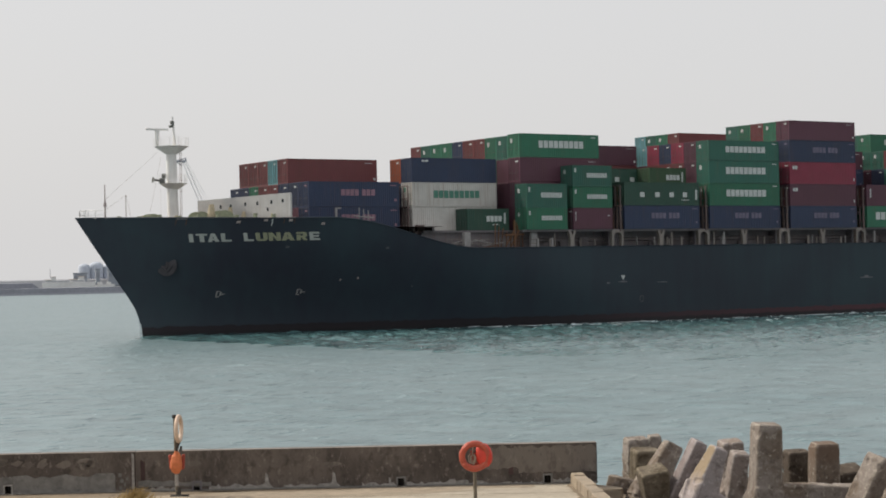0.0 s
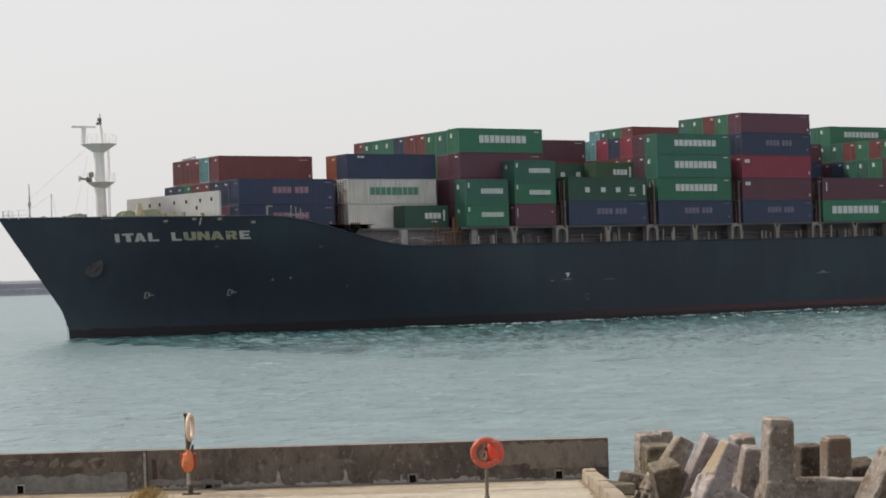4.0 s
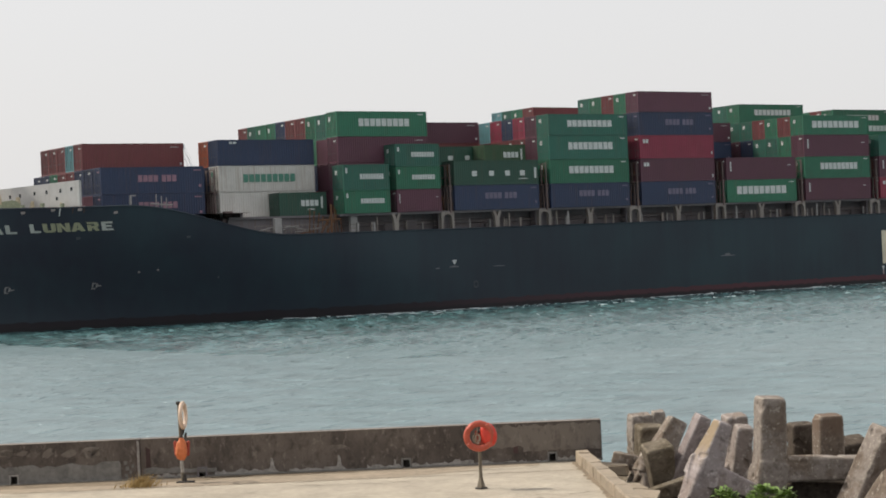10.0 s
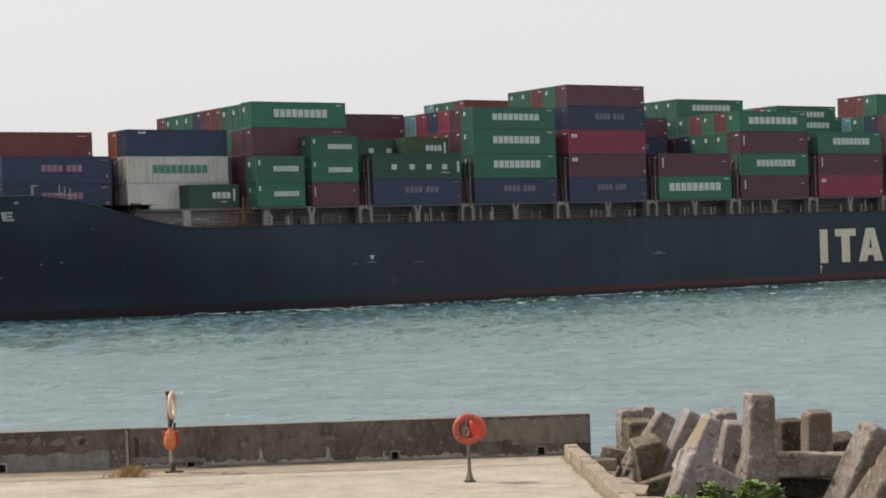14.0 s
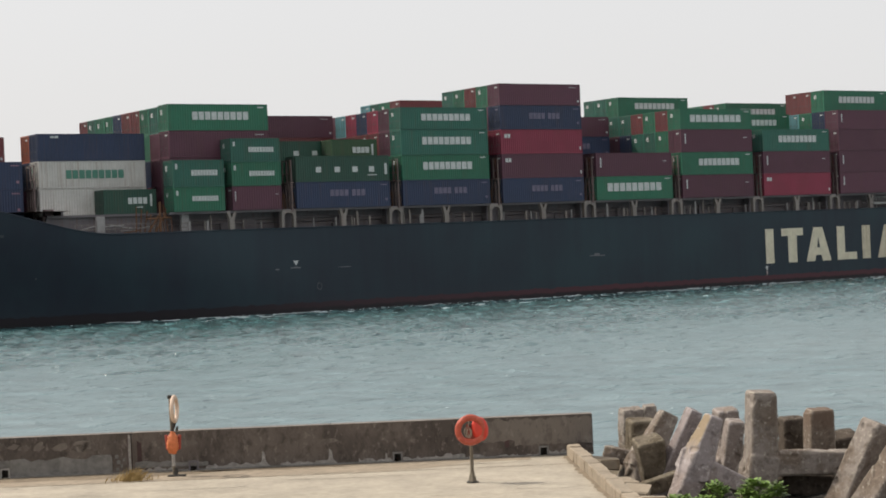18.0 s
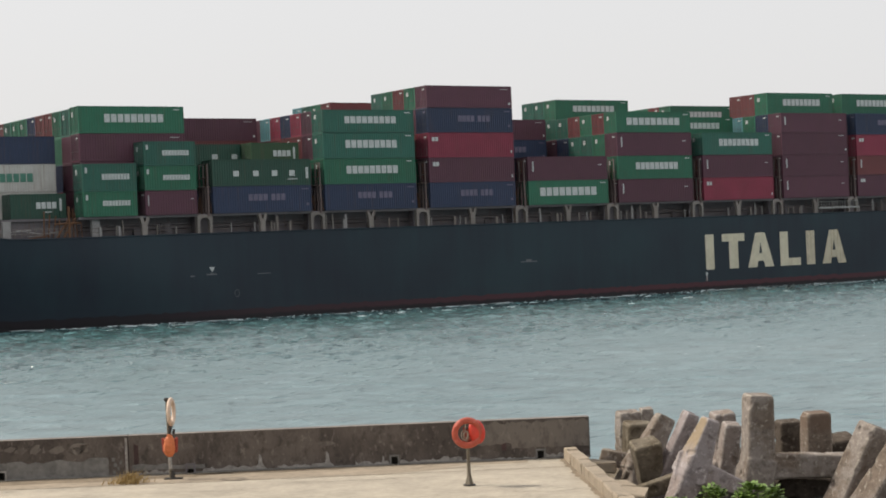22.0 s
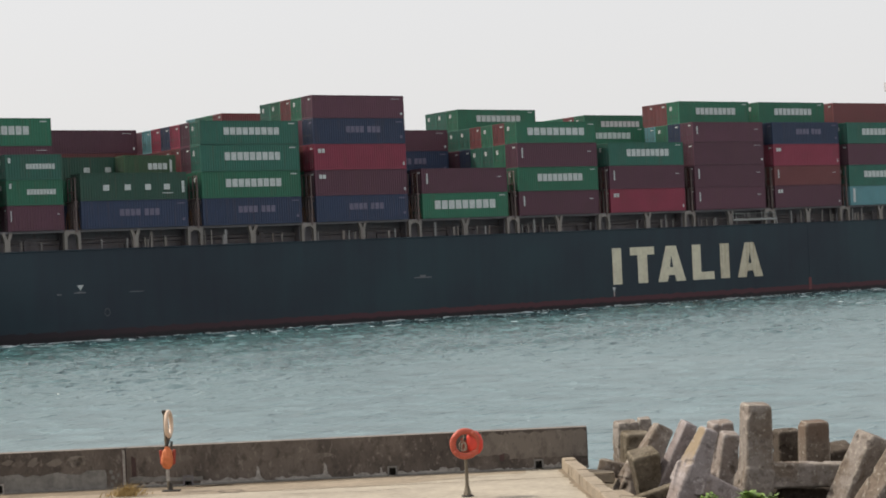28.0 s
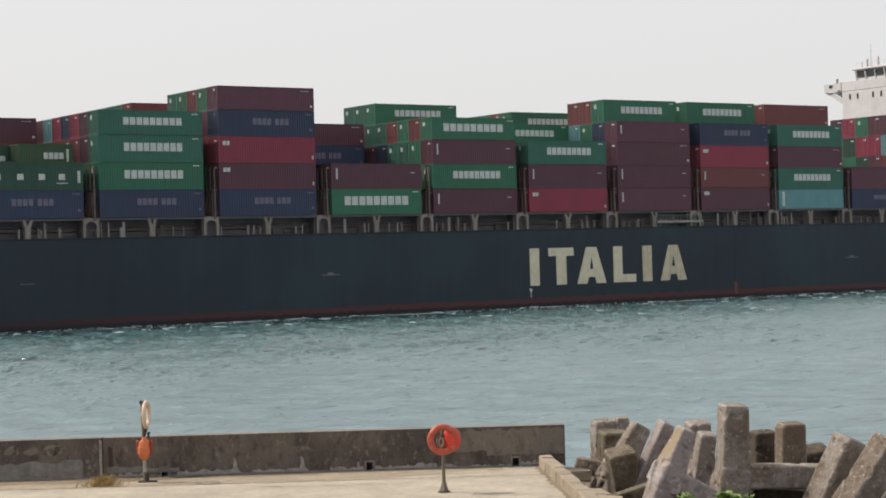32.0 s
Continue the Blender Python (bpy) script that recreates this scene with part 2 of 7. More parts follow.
def armour(name, base, stain, fleck, much, size=1.0, tall=1.0, arris=0.0, crust=None):
    """Cast concrete long in the sea: stains in broad ragged patches, pale shell flecks and dark pitting."""
    m, n, l, b = nodes_of(name)
    co = n.new("ShaderNodeTexCoord")
    info = n.new("ShaderNodeObjectInfo")
    off = n.new("ShaderNodeVectorMath")
    off.operation = "MULTIPLY_ADD"
    seed = n.new("ShaderNodeCombineXYZ")
    for i in range(3):
        l.new(info.outputs["Random"], seed.inputs[i])
    off.inputs[1].default_value = (37.0, 53.0, 11.0)
    l.new(seed.outputs[0], off.inputs[0])
    mp = n.new("ShaderNodeMapping")
    mp.inputs["Scale"].default_value = (size, size, size / tall)
    l.new(co.outputs["Object"], mp.inputs["Vector"])
    l.new(mp.outputs[0], off.inputs[2])
    def tex(scale, detail, rough=0.6):
        t = n.new("ShaderNodeTexNoise")
        t.inputs["Scale"].default_value, t.inputs["Detail"].default_value, t.inputs["Roughness"].default_value = scale, detail, rough
        l.new(off.outputs[0], t.inputs["Vector"])
        return t.outputs[0]
    def cut(src, lo, hi, top):
        r = n.new("ShaderNodeMapRange")
        r.inputs[1].default_value, r.inputs[2].default_value, r.inputs[4].default_value = lo, hi, top
        l.new(src, r.inputs[0])
        return r.outputs[0]
    def mixed(fac, under, over):
        x = n.new("ShaderNodeMixRGB")
        l.new(fac, x.inputs[0])
        if isinstance(under, tuple):
            x.inputs[1].default_value = (*under, 1)
        else:
            l.new(under, x.inputs[1])
        x.inputs[2].default_value = (*over, 1)
        return x.outputs[0]
    broad, mid, fine = tex(0.9, 6, 0.65), tex(4.5, 6, 0.7), tex(24.0, 3)
    c = mixed(cut(broad, 0.49 - much, 0.63 - much, 0.85), base, stain)
    c = mixed(cut(mid, 0.50, 0.64, 0.5), c, tuple(k * 0.38 for k in stain))
    c = mixed(cut(tex(8.0, 5, 0.75), 0.56, 0.64, 0.65), c, fleck)
    c = mixed(cut(fine, 0.58, 0.72, 0.5), c, tuple(k * 0.5 for k in base))
    if crust:                                         # lichen or dark growth on the raised end; flank puts sunlight into the left faces' colour
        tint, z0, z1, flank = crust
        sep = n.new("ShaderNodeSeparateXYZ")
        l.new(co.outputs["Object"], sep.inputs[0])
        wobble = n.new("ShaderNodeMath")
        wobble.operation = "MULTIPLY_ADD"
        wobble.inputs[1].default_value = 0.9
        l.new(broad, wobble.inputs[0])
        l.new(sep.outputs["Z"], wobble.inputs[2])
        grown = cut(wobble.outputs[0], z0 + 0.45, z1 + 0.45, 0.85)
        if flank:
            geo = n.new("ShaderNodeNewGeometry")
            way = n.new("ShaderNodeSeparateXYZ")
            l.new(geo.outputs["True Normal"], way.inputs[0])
            sunward = n.new("ShaderNodeMapRange")
            sunward.inputs[1].default_value, sunward.inputs[2].default_value = -0.25, -0.6
            l.new(way.outputs["X"], sunward.inputs[0])
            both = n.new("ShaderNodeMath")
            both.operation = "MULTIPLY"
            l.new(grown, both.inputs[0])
            l.new(sunward.outputs[0], both.inputs[1])
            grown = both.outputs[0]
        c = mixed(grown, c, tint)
    if arris:                                         # edges scoured pale
        geo = n.new("ShaderNodeNewGeometry")
        edge = cut(geo.outputs["Pointiness"], 0.515, 0.56, arris)
        c = mixed(edge, c, tuple(min(0.6, k * 1.05) for k in fleck))
    l.new(c, b.inputs["Base Color"])
    b.inputs["Roughness"].default_value = 0.95
    b.inputs["Specular IOR Level"].default_value = 0.2
    h = n.new("ShaderNodeMath")
    h.operation = "MULTIPLY_ADD"
    h.inputs[1].default_value = 0.35
    l.new(fine, h.inputs[0])
    l.new(mid, h.inputs[2])
    bp = n.new("ShaderNodeBump")
    bp.inputs["Strength"].default_value, bp.inputs["Distance"].default_value = 0.8, 0.018
    l.new(h.outputs[0], bp.inputs["Height"])
    l.new(bp.outputs[0], b.inputs["Normal"])
    return m


DIMMARK = surface("dull_grey_mark", (0.085, 0.09, 0.10), rough=0.7, dark=0.6, bump=0)
GREYMARK = surface("weathered_grey_mark", (0.15, 0.155, 0.165), rough=0.7, dark=0.6, scale=3, grain=9, bump=0)
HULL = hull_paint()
SCUFF = surface("scuffed_hull_plate", (0.044, 0.041, 0.047), rough=0.7, dark=0.5, light=1.5, scale=0.8, grain=5, bump=0.1)
WATER = sea_water("sea_water", (0.104, 0.162, 0.176), (0.136, 0.192, 0.204), 0.34)
# dark teal stands for the hull's reflection on the water beside it
WASHWATER = sea_water("hull_reflecting_water", (0.030, 0.083, 0.087), (0.086, 0.155, 0.161), 0.20, 0.21, ((0.117, 0.177, 0.189), 0.32), (0.44, 0.12, 1.65))
GREEN = paint("green_paint", (0.015, 0.098, 0.051))
SEAGREEN = paint("sea_green_paint", (0.016, 0.083, 0.055))
DKGREEN = paint("dark_green_paint", (0.012, 0.045, 0.028))
OLIVE = paint("olive_green_paint", (0.021, 0.053, 0.021))
BLUE = paint("navy_blue_paint", (0.0140, 0.0245, 0.052))
MAROON = paint("maroon_paint", (0.068, 0.0225, 0.034))
BROWN = paint("red_brown_paint", (0.108, 0.028, 0.027))
RED = paint("bright_red_paint", (0.172, 0.020, 0.038))
ORANGE = paint("orange_paint", (0.200, 0.050, 0.020))
TEAL = paint("teal_paint", (0.080, 0.195, 0.195))
WHITEBOX = paint("off_white_paint", (0.375, 0.365, 0.345), streak_colour=(0.22, 0.12, 0.06), streak=0.45, cool=1.0)
MARK = surface("white_lettering", (0.56, 0.59, 0.58), rough=0.6, dark=0.6, scale=3, grain=14, bump=0)
MARKGREEN = surface("green_lettering", (0.07, 0.21, 0.155), rough=0.6, bump=0)
MARKPINK = surface("faded_lettering", (0.30, 0.17, 0.22), rough=0.6, dark=0.55, bump=0)
FADED = surface("faded_lilac_lettering", (0.15, 0.135, 0.20), rough=0.6, dark=0.6, bump=0)
CREAM = surface("cream_lettering", (0.66, 0.62, 0.47), rough=0.55, dark=0.72, scale=0.8, grain=9, bump=0, streak=0.35, streak_colour=(0.35, 0.25, 0.12))
CREAMRUST = surface("rust_run_cream_lettering", (0.60, 0.55, 0.41), rough=0.6, dark=0.6, scale=0.9, grain=9, bump=0, streak=0.85, streak_colour=(0.22, 0.13, 0.06))
YELLOWED = surface("yellowed_lettering", (0.33, 0.325, 0.215), rough=0.55, dark=0.7, scale=2, grain=9, bump=0)
NAMEWHITE = surface("white_name_paint", (0.45, 0.46, 0.43), rough=0.55, dark=0.75, scale=2, grain=9, bump=0)
SHIPWHITE = paint("white_ship_paint", (0.55, 0.54, 0.525), streak_colour=(0.45, 0.36, 0.25), streak=0.3, vary=0.03, cool=1.0)
HOUSEWHITE = paint("lilac_white_house_paint", (0.41, 0.395, 0.40), streak_colour=(0.40, 0.33, 0.26), streak=0.2, vary=0.0, cool=1.0)
BREAKER = paint("grey_white_ship_paint", (0.38, 0.372, 0.36), cool=1.0, streak_colour=(0.30, 0.24, 0.18), streak=0.3, vary=0.0)
SHIPGREY = paint("buff_grey_steel_paint", (0.27, 0.228, 0.198), streak_colour=(0.20, 0.11, 0.06), streak=0.55)
PORTAL = paint("grimy_buff_steel", (0.158, 0.140, 0.132), cool=0.96, streak_colour=(0.13, 0.06, 0.035), streak=0.8)
COAMING = paint("grimy_deck_steel", (0.098, 0.089, 0.087), streak_colour=(0.12, 0.06, 0.03), streak=0.5)
MASTGREY = surface("grey_green_mast_fittings", (0.13, 0.135, 0.125), rough=0.7, dark=0.7, scale=1.5, grain=8)
PILLAR = surface("pale_grey_steel", (0.30, 0.285, 0.28), rough=0.7, dark=0.7, scale=1.0, grain=8)
DUSTSTEEL = surface("dusty_lashing_steel", (0.16, 0.13, 0.115), rough=0.8, dark=0.6, scale=1.5, grain=8)
LOCKBAR = surface("dull_galvanised_lock_bar", (0.12, 0.12, 0.115), rough=0.6, metal=0.2, dark=0.6, scale=2.0, grain=9)
FRAMERUST = surface("rust_stained_frame_steel", (0.155, 0.115, 0.108), rough=0.85, dark=0.5, light=1.3, scale=1.2, grain=9)
RUST = surface("rusty_steel", (0.16, 0.075, 0.036), rough=0.85, dark=0.5, scale=1.5, grain=14, bump=0.3)
GEAR = surface("greenish_deck_gear_paint", (0.33, 0.36, 0.24), rough=0.6, dark=0.6, scale=1.5, grain=8)
CREAMCLOTH = surface("cream_canvas", (0.55, 0.47, 0.33), rough=0.9, dark=0.6, scale=2, grain=9)
DECK = surface("deck_paint", (0.09, 0.05, 0.04), rough=0.8)
GLASS = surface("dark_window_glass", (0.02, 0.025, 0.03), rough=0.12, bump=0)
STEEL = surface("galvanised_steel", (0.30, 0.30, 0.29), rough=0.5, metal=0.6, bump=0.05)
DARKSTEEL = surface("dark_weathered_steel", (0.05, 0.045, 0.04), rough=0.7, metal=0.3)
CONCRETE = surface("sunlit_quay_concrete", (0.378, 0.330, 0.260), rough=0.9, dark=0.62, light=1.15, scale=0.8, grain=7, bump=0.4, relief=0.02, speck=0.4)
JOINT = surface("dirt_filled_joint", (0.17, 0.13, 0.09), rough=0.95, dark=0.5, light=1.5, scale=2.0, grain=9, bump=0.2)
DUST = surface("dusty_brown_concrete", (0.285, 0.232, 0.17), rough=0.95, dark=0.6, light=1.25, scale=0.9, grain=6, bump=0.3, relief=0.02)
GRIME = surface("brown_dirt_film", (0.20, 0.155, 0.105), rough=0.95, dark=0.6, light=1.3, scale=1.2, grain=8, bump=0.3, relief=0.02)
WALLCON = armour("stained_parapet_concrete", (0.134, 0.112, 0.096), (0.076, 0.063, 0.055), (0.215, 0.185, 0.16), 0.05, 0.8, 1.5)
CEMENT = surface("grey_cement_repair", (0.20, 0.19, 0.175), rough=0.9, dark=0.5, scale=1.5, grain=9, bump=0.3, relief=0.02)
KERBCON = surface("kerb_concrete", (0.285, 0.232, 0.17), rough=0.9, dark=0.7, scale=1.5, grain=10, bump=0.35, relief=0.02, vary=0.12)
PODCON = armour("weathered_armour_concrete", (0.258, 0.218, 0.195), (0.171, 0.133, 0.103), (0.459, 0.428, 0.399), 0.02, arris=0.55)
# near black: the hollow's deep shade put into the concrete's colour
PODHOLLOW = armour("hollow_shade_concrete", (0.075, 0.060, 0.048), (0.034, 0.028, 0.022), (0.16, 0.13, 0.105), 0.05)
PODPINK = armour("pinkish_armour_concrete", (0.268, 0.230, 0.222), (0.172, 0.137, 0.126), (0.480, 0.440, 0.430), 0.0, arris=0.55)
PODBROWN = armour("brown_stained_armour_concrete", (0.246, 0.213, 0.187), (0.143, 0.108, 0.081), (0.439, 0.399, 0.339), 0.06, arris=0.55)
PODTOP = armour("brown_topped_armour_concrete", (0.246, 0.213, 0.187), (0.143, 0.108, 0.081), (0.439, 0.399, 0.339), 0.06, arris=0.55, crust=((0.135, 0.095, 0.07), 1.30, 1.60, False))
# ochre on the left faces mixes lichen with painted sunlight
PODOCHRE = armour("sunlit_ochre_lichen_concrete", (0.301, 0.262, 0.253), (0.230, 0.184, 0.161), (0.483, 0.441, 0.420), 0.02, arris=0.55, crust=((0.275, 0.21, 0.13), 0.15, 0.60, True))
PODMOSS_SHADE = armour("mossy_shaded_concrete", (0.149, 0.123, 0.092), (0.087, 0.067, 0.043), (0.285, 0.247, 0.180), 0.05, arris=0.55)
PODDARK = armour("mossy_brown_concrete", (0.093, 0.074, 0.058), (0.053, 0.040, 0.030), (0.190, 0.162, 0.133), 0.05, arris=0.55)
# lighter than the wall: sun on its top put into the colour
WALLTOP = surface("sunlit_wall_top", (0.20, 0.175, 0.155), rough=0.9, dark=0.5, light=1.3, scale=1.3, grain=8, bump=0.3, relief=0.02)
LIME = surface("flaking_lime", (0.32, 0.30, 0.275), rough=0.9, dark=0.45, light=1.2, scale=3, grain=14, bump=0.3, relief=0.02)
REDFLOAT = surface("bright_red_float", (0.60, 0.045, 0.025), rough=0.5, dark=0.8, scale=4, grain=20, bump=0.05)
PALEWALL = armour("paler_parapet_concrete", (0.165, 0.142, 0.122), (0.115, 0.096, 0.083), (0.22, 0.195, 0.17), 0.0, 0.5, 1.8)
STAINRED = surface("rusty_red_stain", (0.075, 0.044, 0.040), rough=0.95, dark=0.5, scale=3, grain=12, bump=0.2)
# stone kept near black for the deep shade between the armour units
ROCK = surface("shade_black_rubble_stone", (0.030, 0.026, 0.022), rough=0.95, dark=0.4, scale=1.0, grain=6, bump=0.8, relief=0.1, vary=0.25)
BUOY = surface("orange_lifebuoy_plastic", (0.43, 0.078, 0.042), rough=0.5, dark=0.75, scale=4, grain=20, bump=0.05)
BUOYDARK = surface("faded_red_board", (0.30, 0.045, 0.025), rough=0.7, dark=0.6, scale=4, grain=20)
BUOYWHITE = surface("sun_bleached_lifebuoy", (0.62, 0.47, 0.36), rough=0.6, dark=0.75, scale=5, grain=20, bump=0.05)
BAG = surface("orange_float_cover", (0.60, 0.17, 0.06), rough=0.7, dark=0.7, scale=6, grain=20, bump=0.4)
LINE = surface("weathered_rope", (0.36, 0.29, 0.22), rough=0.9, dark=0.6, scale=8, grain=30, bump=0.2)
POST = surface("rusted_post_paint", (0.165, 0.138, 0.10), rough=0.8, dark=0.5, scale=4, grain=25, bump=0.3)
LEAF = surface("fresh_green_leaf", (0.125, 0.20, 0.035), rough=0.45, dark=0.35, light=1.7, scale=3, grain=9, bump=0)
STRAW = surface("dry_grass", (0.36, 0.25, 0.10), rough=0.9, dark=0.6, scale=8, grain=30, bump=0)
FOAM = surface("sea_foam", (0.62, 0.70, 0.71), rough=0.8, dark=0.7, scale=2, grain=8, bump=0.3)
# distance haze is put into these pale, bluish far colours
FARCON = surface("far_haze_tinted_concrete", (0.25, 0.26, 0.295), rough=0.95, dark=0.8, scale=0.05, grain=0.6, bump=0.3, relief=0.1)
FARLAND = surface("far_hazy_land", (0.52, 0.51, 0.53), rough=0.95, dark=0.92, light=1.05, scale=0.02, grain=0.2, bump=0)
FARBUILD = surface("far_haze_grey_building", (0.30, 0.32, 0.36), rough=0.9, dark=0.85, scale=0.1, grain=1.0, bump=0)
FARSILO = surface("far_haze_pale_silo", (0.44, 0.48, 0.545), rough=0.9, dark=0.92, scale=0.1, grain=1.0, bump=0)
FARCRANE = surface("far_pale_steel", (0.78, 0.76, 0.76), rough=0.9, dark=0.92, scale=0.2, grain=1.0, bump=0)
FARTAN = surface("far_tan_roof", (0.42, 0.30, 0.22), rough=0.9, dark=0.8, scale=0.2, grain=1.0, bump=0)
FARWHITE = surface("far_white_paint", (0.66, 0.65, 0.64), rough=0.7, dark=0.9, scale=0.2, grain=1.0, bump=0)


# ---- mesh helpers ----
def part(name, bm, material, parent=None, label="", m=None):
    """Link a bmesh as one mesh object under a thing or part, at the pose m in its parent's space."""
    me = bpy.data.meshes.new(name)
    bm.to_mesh(me)
    bm.free()
    me.materials.append(material)
    return link(name, me, parent, label, m)


def link(name, me, parent=None, label="", m=None):
    ob = new(name, me)
    if parent is not None:
        ob.parent = parent
    if m is not None:
        ob.matrix_basis = m
    if label:
        tagged(ob, label)
    return ob


def smooth(ob, angle=40):
    me = ob.data
    me.polygons.foreach_set("use_smooth", [True] * len(me.polygons))
    me.set_sharp_from_angle(angle=radians(angle))
    return ob


def box(bm, x0, x1, y0, y1, z0, z1, bevel=0.0):
    r = bmesh.ops.create_cube(bm, size=1.0)
    for v in r["verts"]:
        v.co = Vector(((x0 + x1) / 2 + v.co.x * (x1 - x0), (y0 + y1) / 2 + v.co.y * (y1 - y0), (z0 + z1) / 2 + v.co.z * (z1 - z0)))
    if bevel:
        es = list({e for v in r["verts"] for e in v.link_edges})
        bmesh.ops.bevel(bm, geom=es, offset=bevel, segments=1, affect="EDGES")
    return bm


def boxm(x0, x1, y0, y1, z0, z1, bevel=0.0):
    return box(bmesh.new(), x0, x1, y0, y1, z0, z1, bevel)


def rod(bm, a, b, r0, r1=None, seg=8):
    a, b = Vector(a), Vector(b)
    r = bmesh.ops.create_cone(bm, cap_ends=True, segments=seg, radius1=r0, radius2=r0 if r1 is None else r1, depth=(b - a).length)
    m = Matrix.Translation((a + b) / 2) @ (b - a).to_track_quat("Z", "Y").to_matrix().to_4x4()
    bmesh.ops.transform(bm, matrix=m, verts=r["verts"])
    return bm


def rodm(a, b, r0, r1=None, seg=8):
    return rod(bmesh.new(), a, b, r0, r1, seg)


def slab(bm, pts, y, thick):
    """A plate in the x-z plane from an outline, its face at y and its back at y + thick."""
    f = [bm.verts.new((x, y, z)) for x, z in pts]
    k = [bm.verts.new((x, y + thick, z)) for x, z in pts]
    bm.faces.new(f)
    bm.faces.new(k[::-1])
    for i in range(len(pts)):
        j = (i + 1) % len(pts)
        bm.faces.new((f[j], f[i], k[i], k[j]))
    return bm


# ---- the setting ----
def water_sheet():
    """One sheet to the horizon, fine where the channel is near, with low swell and chop."""
    def spaced(lo, hi, fine, reach, grow):
        a = list(np.arange(lo, hi + fine / 2, fine))
        s, x = fine, a[-1]
        while x < reach:
            s *= grow
            x += s
            a.append(x)
        s, x = fine, a[0]
        while x > -reach:
            s *= grow
            x -= s
            a.insert(0, x)
        return np.array(a)
    xs = spaced(-70, 95, 0.42, 4300, 1.22)
    ys = spaced(48, 250, 0.42, 4300, 1.22)
    X, Y = np.meshgrid(xs, ys)
    rng = np.random.RandomState(5)
    Z = np.zeros_like(X)
    for k in range(44):                                # short-crested chop from many sides
        wl_ = 1.3 + 2.5 * rng.rand()
        ang = rng.normal(1.25, 0.85)
        ph = rng.rand() * 6.283
        Z += 0.0019 * wl_ * np.sin((X * math.cos(ang) + Y * math.sin(ang)) * 6.283 / wl_ + ph + 0.7 * np.sin(X * 0.05 + Y * 0.031 + k))
    inside = np.clip(np.minimum(np.minimum(X + 70, 95 - X), np.minimum(Y - 46, 250 - Y)) / 8.0 + 0.6, 0, 1)
    Z *= inside
    n1, n2 = len(xs), len(ys)
    co = np.stack([X, Y, Z - 0.12], -1).reshape(-1, 3)
    i = (np.arange(n2 - 1)[:, None] * n1 + np.arange(n1 - 1)[None, :]).reshape(-1)
    quads = np.stack([i, i + 1, i + n1 + 1, i + n1], -1)
    me = bpy.data.meshes.new("water")
    me.vertices.add(len(co))
    me.vertices.foreach_set("co", co.reshape(-1))
    me.loops.add(quads.size)
    me.loops.foreach_set("vertex_index", quads.reshape(-1))
    me.polygons.add(len(quads))
    me.polygons.foreach_set("loop_start", np.arange(len(quads)) * 4)
    me.update(calc_edges=True)
    me.polygons.foreach_set("use_smooth", [True] * len(quads))
    me.materials.append(WATER)
    ob = new("water", me)
    tagged(ob, "grey-green rippled harbour water under a hazy sky", "water", kind="structure")
    return ob


WATER_OB = water_sheet()

QZ = 1.02                                            # height of the quay over the water
WALL_A, WALL_B = Vector((-11.75, 48.47, QZ)), Vector((3.70, 48.42, QZ))
WDIR = (WALL_B - WALL_A).normalized()
WANG = math.degrees(math.atan2(WDIR.y, WDIR.x))
KERB_A, KERB_B = Vector((2.98, 48.20, QZ)), Vector((3.46, 38.6, QZ))


